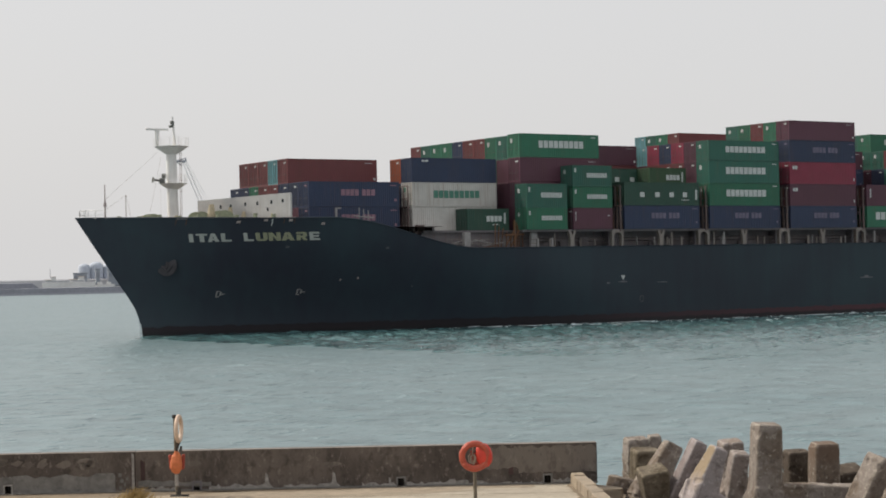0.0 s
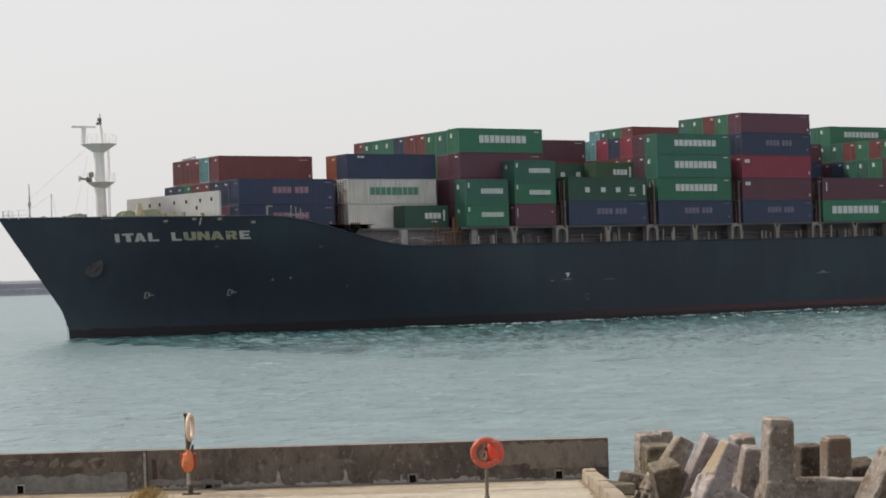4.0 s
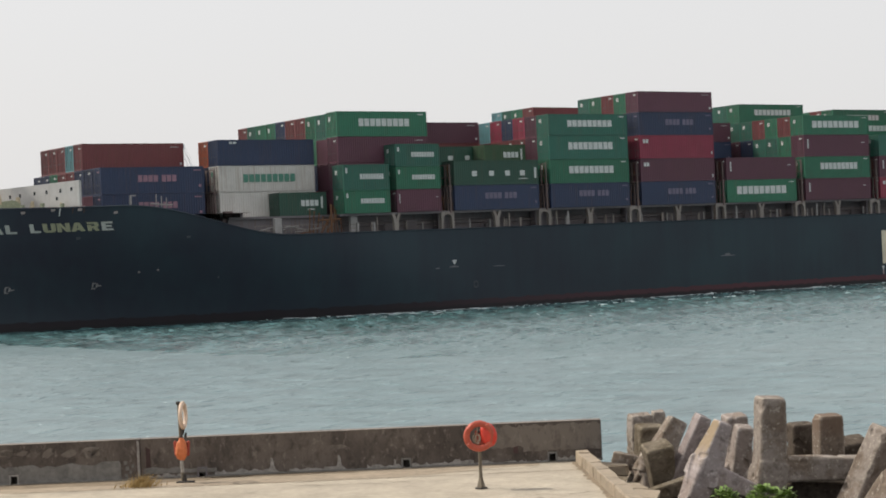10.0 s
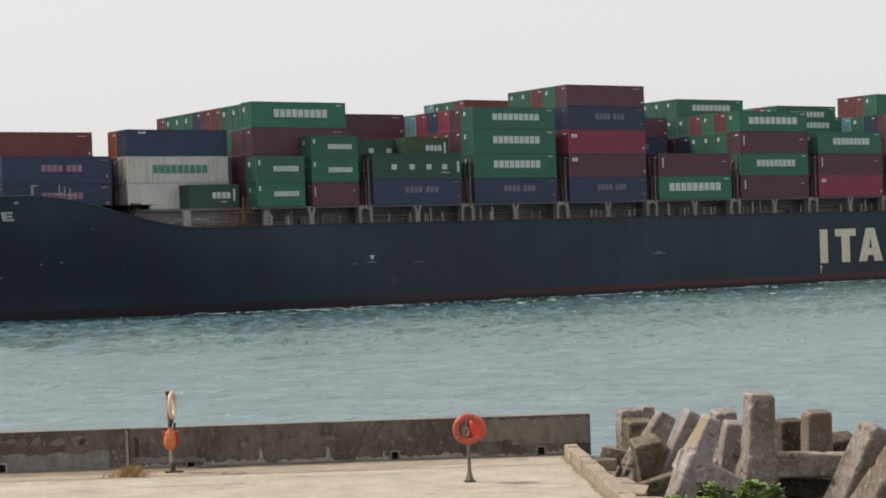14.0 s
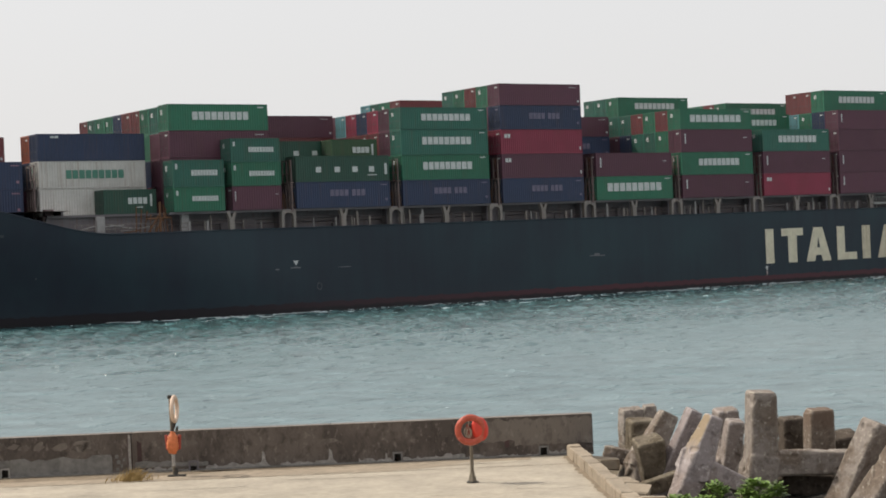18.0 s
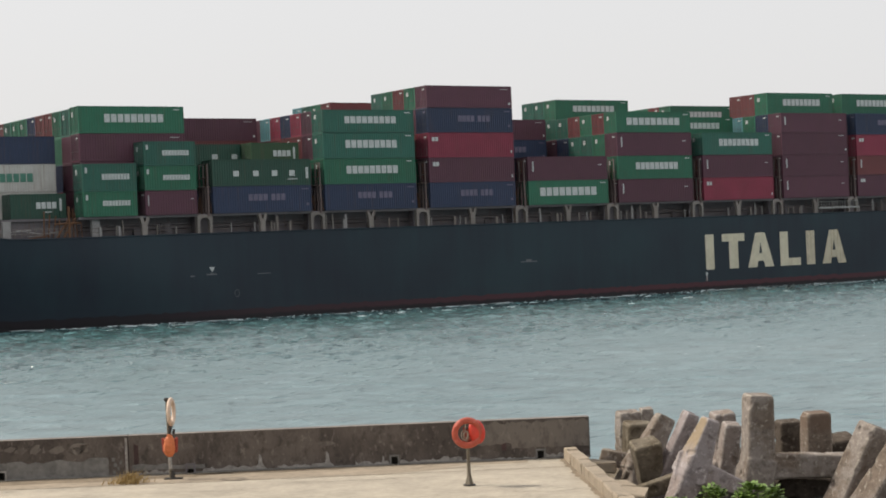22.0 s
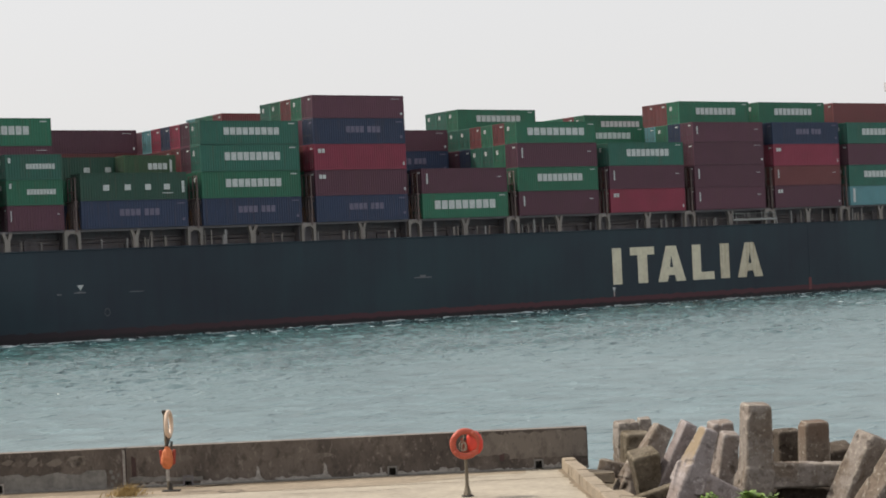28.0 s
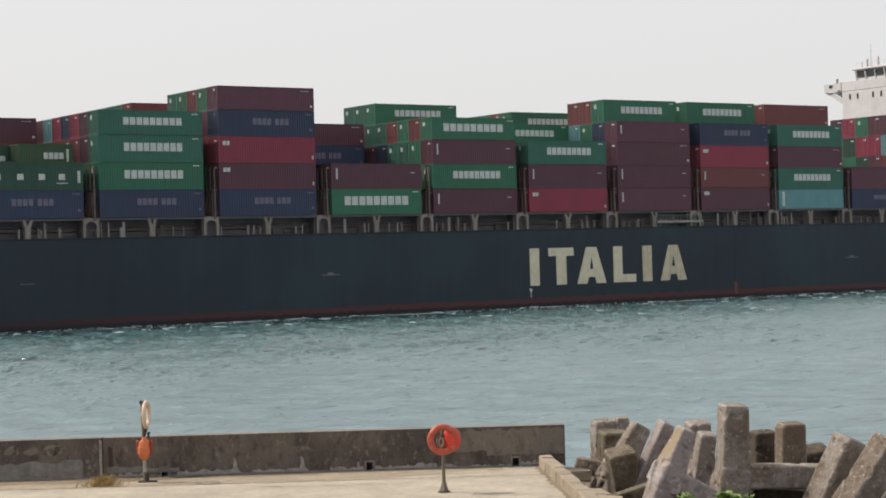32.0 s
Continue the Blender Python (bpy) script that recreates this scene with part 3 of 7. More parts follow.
def quay():
    bm = bmesh.new()
    # the slab follows the wall on the channel side and the kerb on the other
    w0 = WALL_A - WDIR * 60
    kd = (KERB_B - KERB_A).normalized()
    k1 = KERB_A + kd * 60
    base = [w0 + Vector((0, 0.5, 0)), WALL_B + Vector((-0.2, 0.4, 0)), KERB_A + Vector((0.3, 0, 0)), k1 + Vector((0.3, 0, 0)), Vector((-60, k1.y, QZ))]
    top = [bm.verts.new((p.x, p.y, QZ)) for p in base]
    low = [bm.verts.new((p.x, p.y, -3.0)) for p in base]
    bm.faces.new(top[::-1])
    bm.faces.new(low)
    for i in range(len(base)):
        j = (i + 1) % len(base)
        bm.faces.new((top[i], top[j], low[j], low[i]))
    bmesh.ops.recalc_face_normals(bm, faces=bm.faces)
    g = part("ground", bm, CONCRETE)
    tagged(g, "sunlit pale concrete quay slab with worn joints", "quay", kind="structure")
    # a film of dirt along the wall's foot and worn patches out on the slab, each with a ragged edge of its own
    rng = random.Random(17)
    for cx, cy, rx, ry in ((-9.8, 47.9, 4.2, 0.55), (-4.5, 48.1, 2.4, 0.32), (-12.5, 46.2, 1.8, 0.5), (1.0, 47.4, 1.3, 0.22), (-2.6, 45.6, 1.6, 0.2), (0.6, 41.6, 1.2, 0.3), (-6.4, 44.6, 1.5, 0.22), (2.2, 42.2, 0.7, 0.4)):
        bm = bmesh.new()
        c = bm.verts.new((cx, cy, QZ + 0.005))
        ring = [bm.verts.new((cx + rx * rng.uniform(0.6, 1.15) * math.cos(t), min(48.36, cy + ry * rng.uniform(0.5, 1.25) * math.sin(t)), QZ + 0.005)) for t in [6.2832 * k / 26 for k in range(26)]]
        for k in range(26):
            bm.faces.new((c, ring[k], ring[(k + 1) % 26]))
        part("dirt_patch", bm, GRIME if cy > 47.6 else CONCRETE, g)
    # casting joints: one along the wall two metres out, others across it and further in
    def joint(a, b, w, name="slab_joint"):
        a, b = Vector((*a, QZ + 0.004)), Vector((*b, QZ + 0.004))
        d = (b - a)
        side = Vector((-d.y, d.x, 0)).normalized()
        n = max(2, int(d.length / 0.3))
        jm = bmesh.new()
        prev = None
        for q in range(n + 1):
            p = a.lerp(b, q / n) + side * (0.03 * noise.noise((q * 0.45, a.x, a.y)))
            h = w * (0.45 + 0.9 * abs(noise.noise((q * 0.8, a.y, 3.0))))
            pair = (jm.verts.new(p - side * h), jm.verts.new(p + side * h))
            if prev:
                jm.faces.new((prev[0], pair[0], pair[1], prev[1]))
            prev = pair
        bmesh.ops.recalc_face_normals(jm, faces=jm.faces)
        if jm.faces[:][0].normal.z < 0:
            bmesh.ops.reverse_faces(jm, faces=jm.faces)
        part(name, jm, JOINT, g)
    joint((-40.0, 46.45), (2.9, 46.40), 0.045)
    strip, last = bmesh.new(), None                    # the strip between joint and wall lies under a film of brown dust
    for q in range(150):
        x = -30.0 + q * 0.215
        near = 46.50 + 0.12 * noise.noise((q * 0.21, 2.0, 0)) + 1.2 * max(0.0, min(1.0, (x + 1.5) / 3.5))
        pair = (strip.verts.new((x, near, QZ + 0.003)), strip.verts.new((x, 48.36, QZ + 0.003)))
        if last:
            strip.faces.new((last[0], pair[0], pair[1], last[1]))
        last = pair
    bmesh.ops.recalc_face_normals(strip, faces=strip.faces)
    part("dust_strip", strip, DUST, g)
    bm = bmesh.new()                                   # blown dirt along the kerb's foot
    last = None
    for k in range(70):
        p = KERB_A + kd * (0.1 + k * 0.22)
        w = 0.07 + 0.10 * abs(noise.noise((k * 0.33, 0, 5))) * 2 + rng.uniform(0, 0.04)
        pair = (bm.verts.new((p.x - w, p.y, QZ + 0.006)), bm.verts.new((p.x + 0.02, p.y, QZ + 0.006)))
        if last:
            bm.faces.new((last[0], pair[0], pair[1], last[1]))
        last = pair
    bmesh.ops.recalc_face_normals(bm, faces=bm.faces)
    part("dirt_strip", bm, GRIME, g)


quay()


def parapet():
    """The low sea wall: cast lengths with a chamfered top, dark drains at the foot and patches of cement."""
    root = new("wall_parapet")
    root.matrix_world = Matrix.Translation(WALL_A) @ Matrix.Rotation(radians(WANG), 4, "Z")
    tagged(root, "low stained concrete parapet along the quay edge", "wall", kind="structure")
    length = (WALL_B - WALL_A).length
    cuts = [-40, -20, -3.4, 3.42, length]
    drains = [0.10, 5.02, 10.34, 14.15]
    for a, b in zip(cuts[:-1], cuts[1:]):
        a, b = a + 0.008, b - 0.008
        pts = [(a, -0.02)]
        for d in drains:                               # drain slots at the foot
            if a < d < b:
                pts += [(d - 0.09, -0.02), (d - 0.09, 0.22), (d + 0.09, 0.22), (d + 0.09, -0.02)]
        pts += [(b, -0.02), (b, 1.03), (a, 1.03)]
        bm = slab(bmesh.new(), pts, 0.0, 0.34)
        bmesh.ops.recalc_face_normals(bm, faces=bm.faces)
        part("wall_segment", bm, WALLCON, root)
        x = a
        while x < b - 0.05:                            # paler slabs added on the wall's top for its sunlit edge
            x1 = min(b, x + 2.6)
            part("coping", boxm(x + 0.004, x1 - 0.004, -0.006, 0.345, 1.032, 1.050, 0.006), WALLTOP, root)
            x = x1
    for d in drains:
        pts = [(d - 0.13, 0.0), (d - 0.085, 0.0), (d - 0.085, 0.215), (d + 0.085, 0.215), (d + 0.085, 0.0), (d + 0.13, 0.0), (d + 0.13, 0.26), (d - 0.13, 0.26)]
        bm = slab(bmesh.new(), pts, -0.03, 0.027)
        bmesh.ops.recalc_face_normals(bm, faces=bm.faces)
        part("drain_frame", bm, COAMING if d == drains[1] else LIME if d == drains[0] else CEMENT, root, "drain frame at the wall's foot")
        # dark plate added behind the slot for the shade inside the drain
        part("drain_flap", boxm(d - 0.088, d + 0.088, 0.25, 0.27, 0.0, 0.218), DARKSTEEL, root)
    rng = random.Random(4)
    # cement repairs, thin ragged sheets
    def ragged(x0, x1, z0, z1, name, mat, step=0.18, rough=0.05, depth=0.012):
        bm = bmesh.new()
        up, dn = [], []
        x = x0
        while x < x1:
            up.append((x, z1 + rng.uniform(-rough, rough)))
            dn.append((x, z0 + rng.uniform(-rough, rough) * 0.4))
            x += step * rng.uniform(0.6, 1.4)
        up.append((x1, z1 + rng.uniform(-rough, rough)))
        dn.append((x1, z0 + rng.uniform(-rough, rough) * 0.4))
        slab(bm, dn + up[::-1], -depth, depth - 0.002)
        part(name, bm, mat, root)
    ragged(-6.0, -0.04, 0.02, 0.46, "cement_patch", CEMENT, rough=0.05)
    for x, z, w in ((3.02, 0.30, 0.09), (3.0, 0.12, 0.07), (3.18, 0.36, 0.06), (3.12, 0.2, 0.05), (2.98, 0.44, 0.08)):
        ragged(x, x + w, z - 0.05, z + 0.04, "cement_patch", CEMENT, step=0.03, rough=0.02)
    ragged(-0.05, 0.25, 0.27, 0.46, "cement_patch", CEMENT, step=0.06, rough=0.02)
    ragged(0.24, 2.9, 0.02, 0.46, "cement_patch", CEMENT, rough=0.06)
    ragged(length - 3.0, length - 1.9, 0.42, 0.93, "cement_patch", PALEWALL, step=0.09, rough=0.10)
    ragged(length - 2.05, length - 0.03, 0.30, 0.97, "cement_patch", PALEWALL, step=0.11, rough=0.05, depth=0.015)
    for k in range(30):                                # pale scars where the face has spalled
        x = rng.uniform(-7.0, 2.7) if k < 27 else rng.uniform(3.8, length - 3.4)
        z, w, h = rng.uniform(0.60, 0.84), rng.uniform(0.06, 0.30), rng.uniform(0.06, 0.15)
        pts = [(x + w * math.cos(t) * rng.uniform(0.6, 1.1), z + h * math.sin(t) * rng.uniform(0.5, 1.2)) for t in [6.2832 * q / 11 for q in range(11)]]
        pts = [(px + (pz - z) * 0.5, pz) for px, pz in pts]
        part("spalled_scar", slab(bmesh.new(), pts, -0.006, 0.004), PALEWALL, root)
    ragged(3.33, 3.40, 0.08, 0.98, "joint_fill", LIME, step=0.03, rough=0.03, depth=0.009)
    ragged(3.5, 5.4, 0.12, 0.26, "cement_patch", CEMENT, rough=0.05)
    for x, w, h in ((6.85, 0.2, 0.43), (8.6, 0.2, 0.42), (10.05, 0.12, 0.25), (9.6, 0.45, 0.13), (11.2, 1.0, 0.1), (12.4, 0.7, 0.12), (4.1, 0.5, 0.14), (8.0, 0.8, 0.1)):
        bm = bmesh.new()
        pts = [(x - w, 0.01), (x - w * 0.3, h * 0.4), (x - w * 0.15, h), (x + w * 0.12, h * 0.9), (x + w * 0.3, h * 0.35), (x + w, 0.01)]
        slab(bm, pts[::-1], -0.01, 0.008)
        part("lime_stain", bm, LIME, root)
    x = 3.6
    while x < length - 0.6:                            # flaking lime along the foot
        w = rng.uniform(0.5, 1.6)
        for d in drains:                               # the band stops short of the drains
            if x - 0.02 < d + 0.14 and x + w > d - 0.14:
                if x < d - 0.3:
                    w = d - 0.14 - x
                else:
                    x = d + 0.14
        ragged(x, min(x + w, length - 0.1), 0.015, rng.uniform(0.04, 0.15), "lime_band", LIME, step=0.09, rough=0.05, depth=0.011)
        x += w + rng.uniform(0.1, 0.9)
    for x, z0, z1, w in ((3.36, 0.15, 0.95, 0.05), (3.62, 0.1, 0.8, 0.06), (13.2, 0.25, 0.68, 0.06)):
        ragged(x - w, x + w, z0, z1, "rust_stain", STAINRED, step=0.03, rough=0.05, depth=0.008)
    ends = [-40.0] + [e for d in drains for e in (d - 0.135, d + 0.135)] + [length]
    for a, b in zip(ends[::2], ends[1::2]):
        part("wall_foot", boxm(a, b, -0.05, -0.003, 0.0, 0.04, 0.008), CEMENT, root)


parapet()


def kerb():
    root = new("kerb")
    d = (KERB_B - KERB_A)
    ang = math.degrees(math.atan2(d.y, d.x))
    root.matrix_world = Matrix.Translation(KERB_A) @ Matrix.Rotation(radians(ang), 4, "Z")
    tagged(root, "row of worn concrete kerb blocks at the quay's end", "kerb", kind="structure")
    rng = random.Random(3)
    x = 0.0
    for i in range(30):
        w = rng.uniform(0.62, 0.86)
        bm = boxm(x + 0.008, x + w - 0.008, rng.uniform(-0.01, 0.01), 0.33 + rng.uniform(-0.01, 0.01), -0.03, 0.29 + rng.uniform(-0.012, 0.012), 0.022)
        for v in bm.verts:
            v.co += Vector((rng.uniform(-0.012, 0.012), rng.uniform(-0.012, 0.012), rng.uniform(-0.015, 0.015)))
        part("kerb_block", bm, KERBCON, root)
        x += w


kerb()


PODS = []                                            # units still to be fused and worn


def pod(tip, centre, others=(), hint=(1, 0, 0), w=0.37, reach=1.75, material=None, label="weathered concrete tetrapod in the breakwater heap", seed=0, spin=-8.0, flare=1.18, chip=0.017, slim=(1, 1, 1, 1), web=0.30):
    """A four-legged armour unit: one leg ends at tip, all meet at centre in soft fillets; the other legs' ways are given or spread evenly from hint."""
    tip, centre, hint = Vector(tip), Vector(centre), Vector(hint)
    up = (tip - centre)
    z = up.normalized()
    if not others:
        x = (hint - z * hint.dot(z)).normalized()
        y = z.cross(x)
        others = [(-z / 3 + (x * math.cos(a) + y * math.sin(a)) * 0.943) * reach for a in (0, 2.0944, 4.18879)]
    verts, faces = [], []
    c = 0.85
    for d, thin in zip([up] + [Vector(o) for o in others], slim):
        L = d.length
        az = d.normalized()
        side = Vector((math.sin(radians(spin)), 1, 0)) if abs(az.y) < 0.85 else Vector((0.2, 0, 1))
        ay = (side - az * side.dot(az)).normalized()
        ax = ay.cross(az)
        first = len(verts)
        steps = (-0.12, 0.0, 0.10, 0.2, 0.3, 0.42, 0.56, 0.7, 0.85, 0.965, 1.0)
        for h in steps:
            k = (1.0 + (flare - 1.0) * (1 - h) + web * math.exp(-max(0.0, h) * L / 0.36)) * thin
            k *= 0.90 if h == 1.0 else 1.0
            for cx, cy in ((1, c), (c, 1), (-c, 1), (-1, c), (-1, -c), (-c, -1), (c, -1), (1, -c)):
                verts.append(ax * (w * k * cx) + ay * (w * k * cy) + az * (h * L))
        n = len(steps)
        for r in range(n - 1):
            for q in range(8):
                a, b = first + r * 8 + q, first + r * 8 + (q + 1) % 8
                faces.append((a, b, b + 8, a + 8))
        faces.append(tuple(first + q for q in range(7, -1, -1)))
        faces.append(tuple(first + (n - 1) * 8 + q for q in range(8)))
    rough = bpy.data.meshes.new("tetrapod_legs")
    rough.from_pydata(verts, [], faces)
    ob = new("tetrapod", rough)
    fuse = ob.modifiers.new("fuse", "REMESH")
    fuse.mode, fuse.voxel_size = "VOXEL", 0.027 if seed < 20 else 0.05
    soften = ob.modifiers.new("soften", "SMOOTH")
    soften.factor, soften.iterations = 0.5, 1
    ob.matrix_world = Matrix.Translation(centre)
    tagged(ob, label, "tetrapod", "breakwater tetrapods")
    PODS.append((ob, material or PODCON, seed, chip))
    return ob


def weather_pods():
    """Fuse each unit's legs into one body, then wear it: rough faces, chipped arrises and broken-out hollows."""
    bodies = bpy.context.evaluated_depsgraph_get()
    made = [bpy.data.meshes.new_from_object(ob.evaluated_get(bodies)) for ob, _, _, _ in PODS]
    for (ob, material, seed, chip), me in zip(PODS, made):
        ob.modifiers.clear()
        ob.data = me
        me.name = "tetrapod"
        me.materials.append(material)
        at = Vector((seed * 3.7, 0, 0))
        ways = [v.normal.copy() for v in me.vertices]
        places = [v.co.copy() for v in me.vertices]
        worn = []
        for p, n in zip(places, ways):
            d = noise.noise(p * 1.3 + at) * chip * 1.2 + noise.noise(p * 9.0 + at) * chip * 0.5
            gone = noise.noise(p * 3.4 - at) - 0.45
            worn.extend(p + n * (d - min(0.035, max(0.0, gone) * 0.35)))
        me.vertices.foreach_set("co", worn)
        me.polygons.foreach_set("use_smooth", [True] * len(me.polygons))
        me.update()


pod((7.55, 45.0, 2.75), (7.49, 45.1, 1.0), [(2.6, 0.3, -0.11), (-0.25, 1.5, -0.8), (-0.30, 0.05, -1.7)], w=0.315, flare=1.10, slim=(1, 0.87, 1, 1.05), web=0.05, material=PODBROWN, label="tall upright concrete tetrapod with a brown weathered end", seed=1)
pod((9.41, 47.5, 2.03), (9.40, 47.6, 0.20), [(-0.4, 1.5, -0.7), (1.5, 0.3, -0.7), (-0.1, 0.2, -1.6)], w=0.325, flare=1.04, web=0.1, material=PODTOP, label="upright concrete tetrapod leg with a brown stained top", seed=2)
pod((8.98, 49.0, 1.69), (8.98, 49.1, 0.15), [(-0.5, 1.4, -0.8), (1.4, 0.5, -0.8), (0.0, 0.1, -1.6)], w=0.30, flare=1.05, web=0.1, material=PODDARK, label="dark lichen-spotted tetrapod leg in the breakwater heap", seed=3)
pod((10.15, 44.0, 1.95), (8.94, 44.1, -0.62), [(0.5, 1.2, -0.9), (1.3, -0.2, -1.1), (-0.2, 0.6, -1.6)], w=0.335, flare=1.08, material=PODBROWN, label="leaning concrete tetrapod leg with rust-brown stains", seed=4, spin=-36)
pod((10.88, 43.0, 1.95), (9.20, 43.0, -0.52), [(1.2, 0.8, -0.9), (0.9, -1.0, -1.0), (0.2, 0.3, -1.7)], w=0.34, flare=1.08, material=PODBROWN, seed=5, spin=-38)
pod((6.12, 46.5, 2.22), (5.05, 46.6, 0.0), hint=(0.5, 1, 0), w=0.19, flare=1.1, material=PODPINK, label="leaning pale concrete tetrapod leg over the heap", seed=6, spin=-24)
pod((6.30, 44.4, 2.25), (5.80, 44.45, 1.05), [(-0.92, -0.55, -1.6), (1.75, -0.20, -0.74), (0.3, 1.5, -0.7)], w=0.175, flare=1.85, web=0.22, slim=(1, 0.96, 0.85, 1), material=PODOCHRE, label="squat concrete tetrapod with sunlit ochre lichen on splayed legs", seed=7, spin=-24)
pod((5.64, 48.0, 2.02), (4.92, 47.8, 0.75), [(-0.25, -0.9, -1.6), (0.9, 0.6, -1.2), (-0.6, 1.2, -0.9)], w=0.24, flare=1.45, material=PODBROWN, seed=8)
pod((4.90, 46.4, 1.56), (5.10, 46.8, -0.1), hint=(0.3, 1, 0), w=0.36, flare=0.62, web=0.0, material=PODMOSS_SHADE, label="dark brown concrete tetrapod stub", seed=9)
pod((4.97, 51.0, 1.94), (4.97, 51.1, 0.2), hint=(-1, 0.6, 0), w=0.315, flare=1.04, chip=0.045, web=0.1, material=PODBROWN, label="upright block-ended tetrapod with a broken top by the water", seed=10)
pod((5.62, 52.4, 1.88), (5.56, 52.6, 0.1), hint=(1, 0.6, 0), w=0.19, flare=1.3, chip=0.03, web=0.1, material=PODBROWN, seed=17)
# front shade put into the colour: the whole leg takes a darker concrete
pod((5.07, 49.4, 1.77), (5.03, 49.5, 0.2), hint=(1, 0.3, 0), w=0.36, flare=1.02, material=PODMOSS_SHADE, label="upright tetrapod leg with a shade-dark face and a pale worn top", seed=11)
pod((7.25, 49.0, 1.99), (7.35, 49.2, 0.5), hint=(0.3, 1, 0), w=0.29, flare=1.1, seed=12)
pod((7.24, 47.3, 1.84), (7.05, 47.6, 0.3), hint=(-0.4, 1, 0), w=0.215, flare=1.2, seed=13)
pod((10.53, 50.0, 1.10), (10.6, 50.3, 0.0), hint=(1, 0.2, 0), w=0.36, material=PODDARK, label="dark sea-worn tetrapod at the water's edge", seed=14)
pod((4.05, 48.9, 0.98), (5.2, 48.2, 0.70), [(0.6, 0.5, -1.4), (0.2, -0.9, -1.2), (0.9, -0.4, -1.0)], w=0.20, web=0.05, material=PODBROWN, label="half-sunk dark tetrapod by the wall's end", seed=15)
pod((4.38, 45.0, 0.44), (5.85, 45.7, 0.70), [(0.6, 0.5, -1.4), (0.5, 0.9, -1.2), (0.9, 0.6, -0.9)], w=0.165, web=0.0, flare=1.3, material=PODMOSS_SHADE, label="lying dark tetrapod leg beside the broken slabs", seed=16)
for k, (tip, centre, hint) in enumerate((((12.0, 45.5, 1.9), (11.4, 45.8, 0.2), (-0.6, 1, 0)), ((12.4, 48.5, 1.2), (12.0, 48.6, -0.4), (0.4, 1, 0)),
                                         ((6.5, 51.4, 0.8), (6.4, 51.2, -0.9), (1, 0.4, 0)), ((8.8, 52.0, 0.55), (9.0, 51.8, -1.1), (-1, 0.4, 0)), ((11.6, 52.2, 0.4), (11.4, 52.0, -1.3), (0.6, 1, 0)), ((11.4, 41.2, 0.7), (11.1, 41.8, -0.8), (0.6, 1, 0)))):
    pod(tip, centre, hint=hint, w=0.34, seed=30 + k)
# added unit, its black colour stands for the shade under the leg
pod((8.05, 45.75, 0.42), (9.35, 46.0, 0.22), [(0.9, 0.4, 0.25), (0.2, 0.9, -0.6), (0.3, -0.5, -0.9)], w=0.26, web=0.05, chip=0.03, material=PODHOLLOW, label="black tetrapod added for the shade in the hollow", seed=18)
weather_pods()


def rubble_slope():
    """The stone bank beneath the armour units, from the quay's end down into the water."""
    bm = bmesh.new()
    nx, ny = 46, 44
    grid = []
    for j in range(ny):
        row = []
        for i in range(nx):
            x, y = 3.45 + i * 0.62, 30.0 + j * 0.62
            edge = max(0.0, (y - 49.0) * 0.4) + max(0.0, (x - 16) * 0.35)
            z = 0.10 - edge + 0.22 * noise.noise((x * 0.7, y * 0.7, 0)) + 0.16 * noise.noise((x * 1.9, y * 1.9, 4))
            row.append(bm.verts.new((x, y, max(-2.5, z))))
        grid.append(row)
    for j in range(ny - 1):
        for i in range(nx - 1):
            bm.faces.new((grid[j][i], grid[j][i + 1], grid[j + 1][i + 1], grid[j + 1][i]))
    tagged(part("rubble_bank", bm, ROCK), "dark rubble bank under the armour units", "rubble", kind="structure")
    rng = random.Random(8)
    # broken slabs between the kerb and the first units
    for x, y, z, a, b, h, rz, rx in ((3.95, 48.2, 0.86, 0.75, 0.5, 0.2, -8, 3), (4.10, 45.0, 0.72, 0.6, 0.7, 0.25, 20, 6),
                                    (4.15, 43.2, 0.74, 0.8, 0.9, 0.3, -10, 5), (4.4, 41.9, 0.70, 0.9, 0.7, 0.3, 15, -3), (4.1, 40.6, 0.80, 1.0, 0.5, 0.3, -5, 4)):
        bm = boxm(-a / 2, a / 2, -b / 2, b / 2, -h, 0.06, 0.035)
        for v in bm.verts:
            v.co += Vector((rng.uniform(-0.04, 0.04), rng.uniform(-0.04, 0.04), rng.uniform(-0.03, 0.03)))
        tagged(part("broken_slab", bm, KERBCON, m=pose(x, y, z, rx, 4, rz)), "broken concrete slab lying beside the kerb", "rubble", "broken slabs by the kerb")
    for k in range(26):
        x, y = rng.uniform(4.2, 12.5), rng.uniform(40.5, 51)
        if 7.4 < x < 10.2 and y < 46.5:
            continue
        bm = bmesh.new()
        bmesh.ops.create_icosphere(bm, subdivisions=1, radius=rng.uniform(0.25, 0.5))
        for v in bm.verts:
            v.co *= rng.uniform(0.75, 1.2)
            v.co.z *= 0.75
        zz = -0.05 - max(0.0, (y - 49) * 0.4)
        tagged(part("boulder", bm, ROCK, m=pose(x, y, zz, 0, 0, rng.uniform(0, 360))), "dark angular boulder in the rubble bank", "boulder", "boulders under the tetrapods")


rubble_slope()


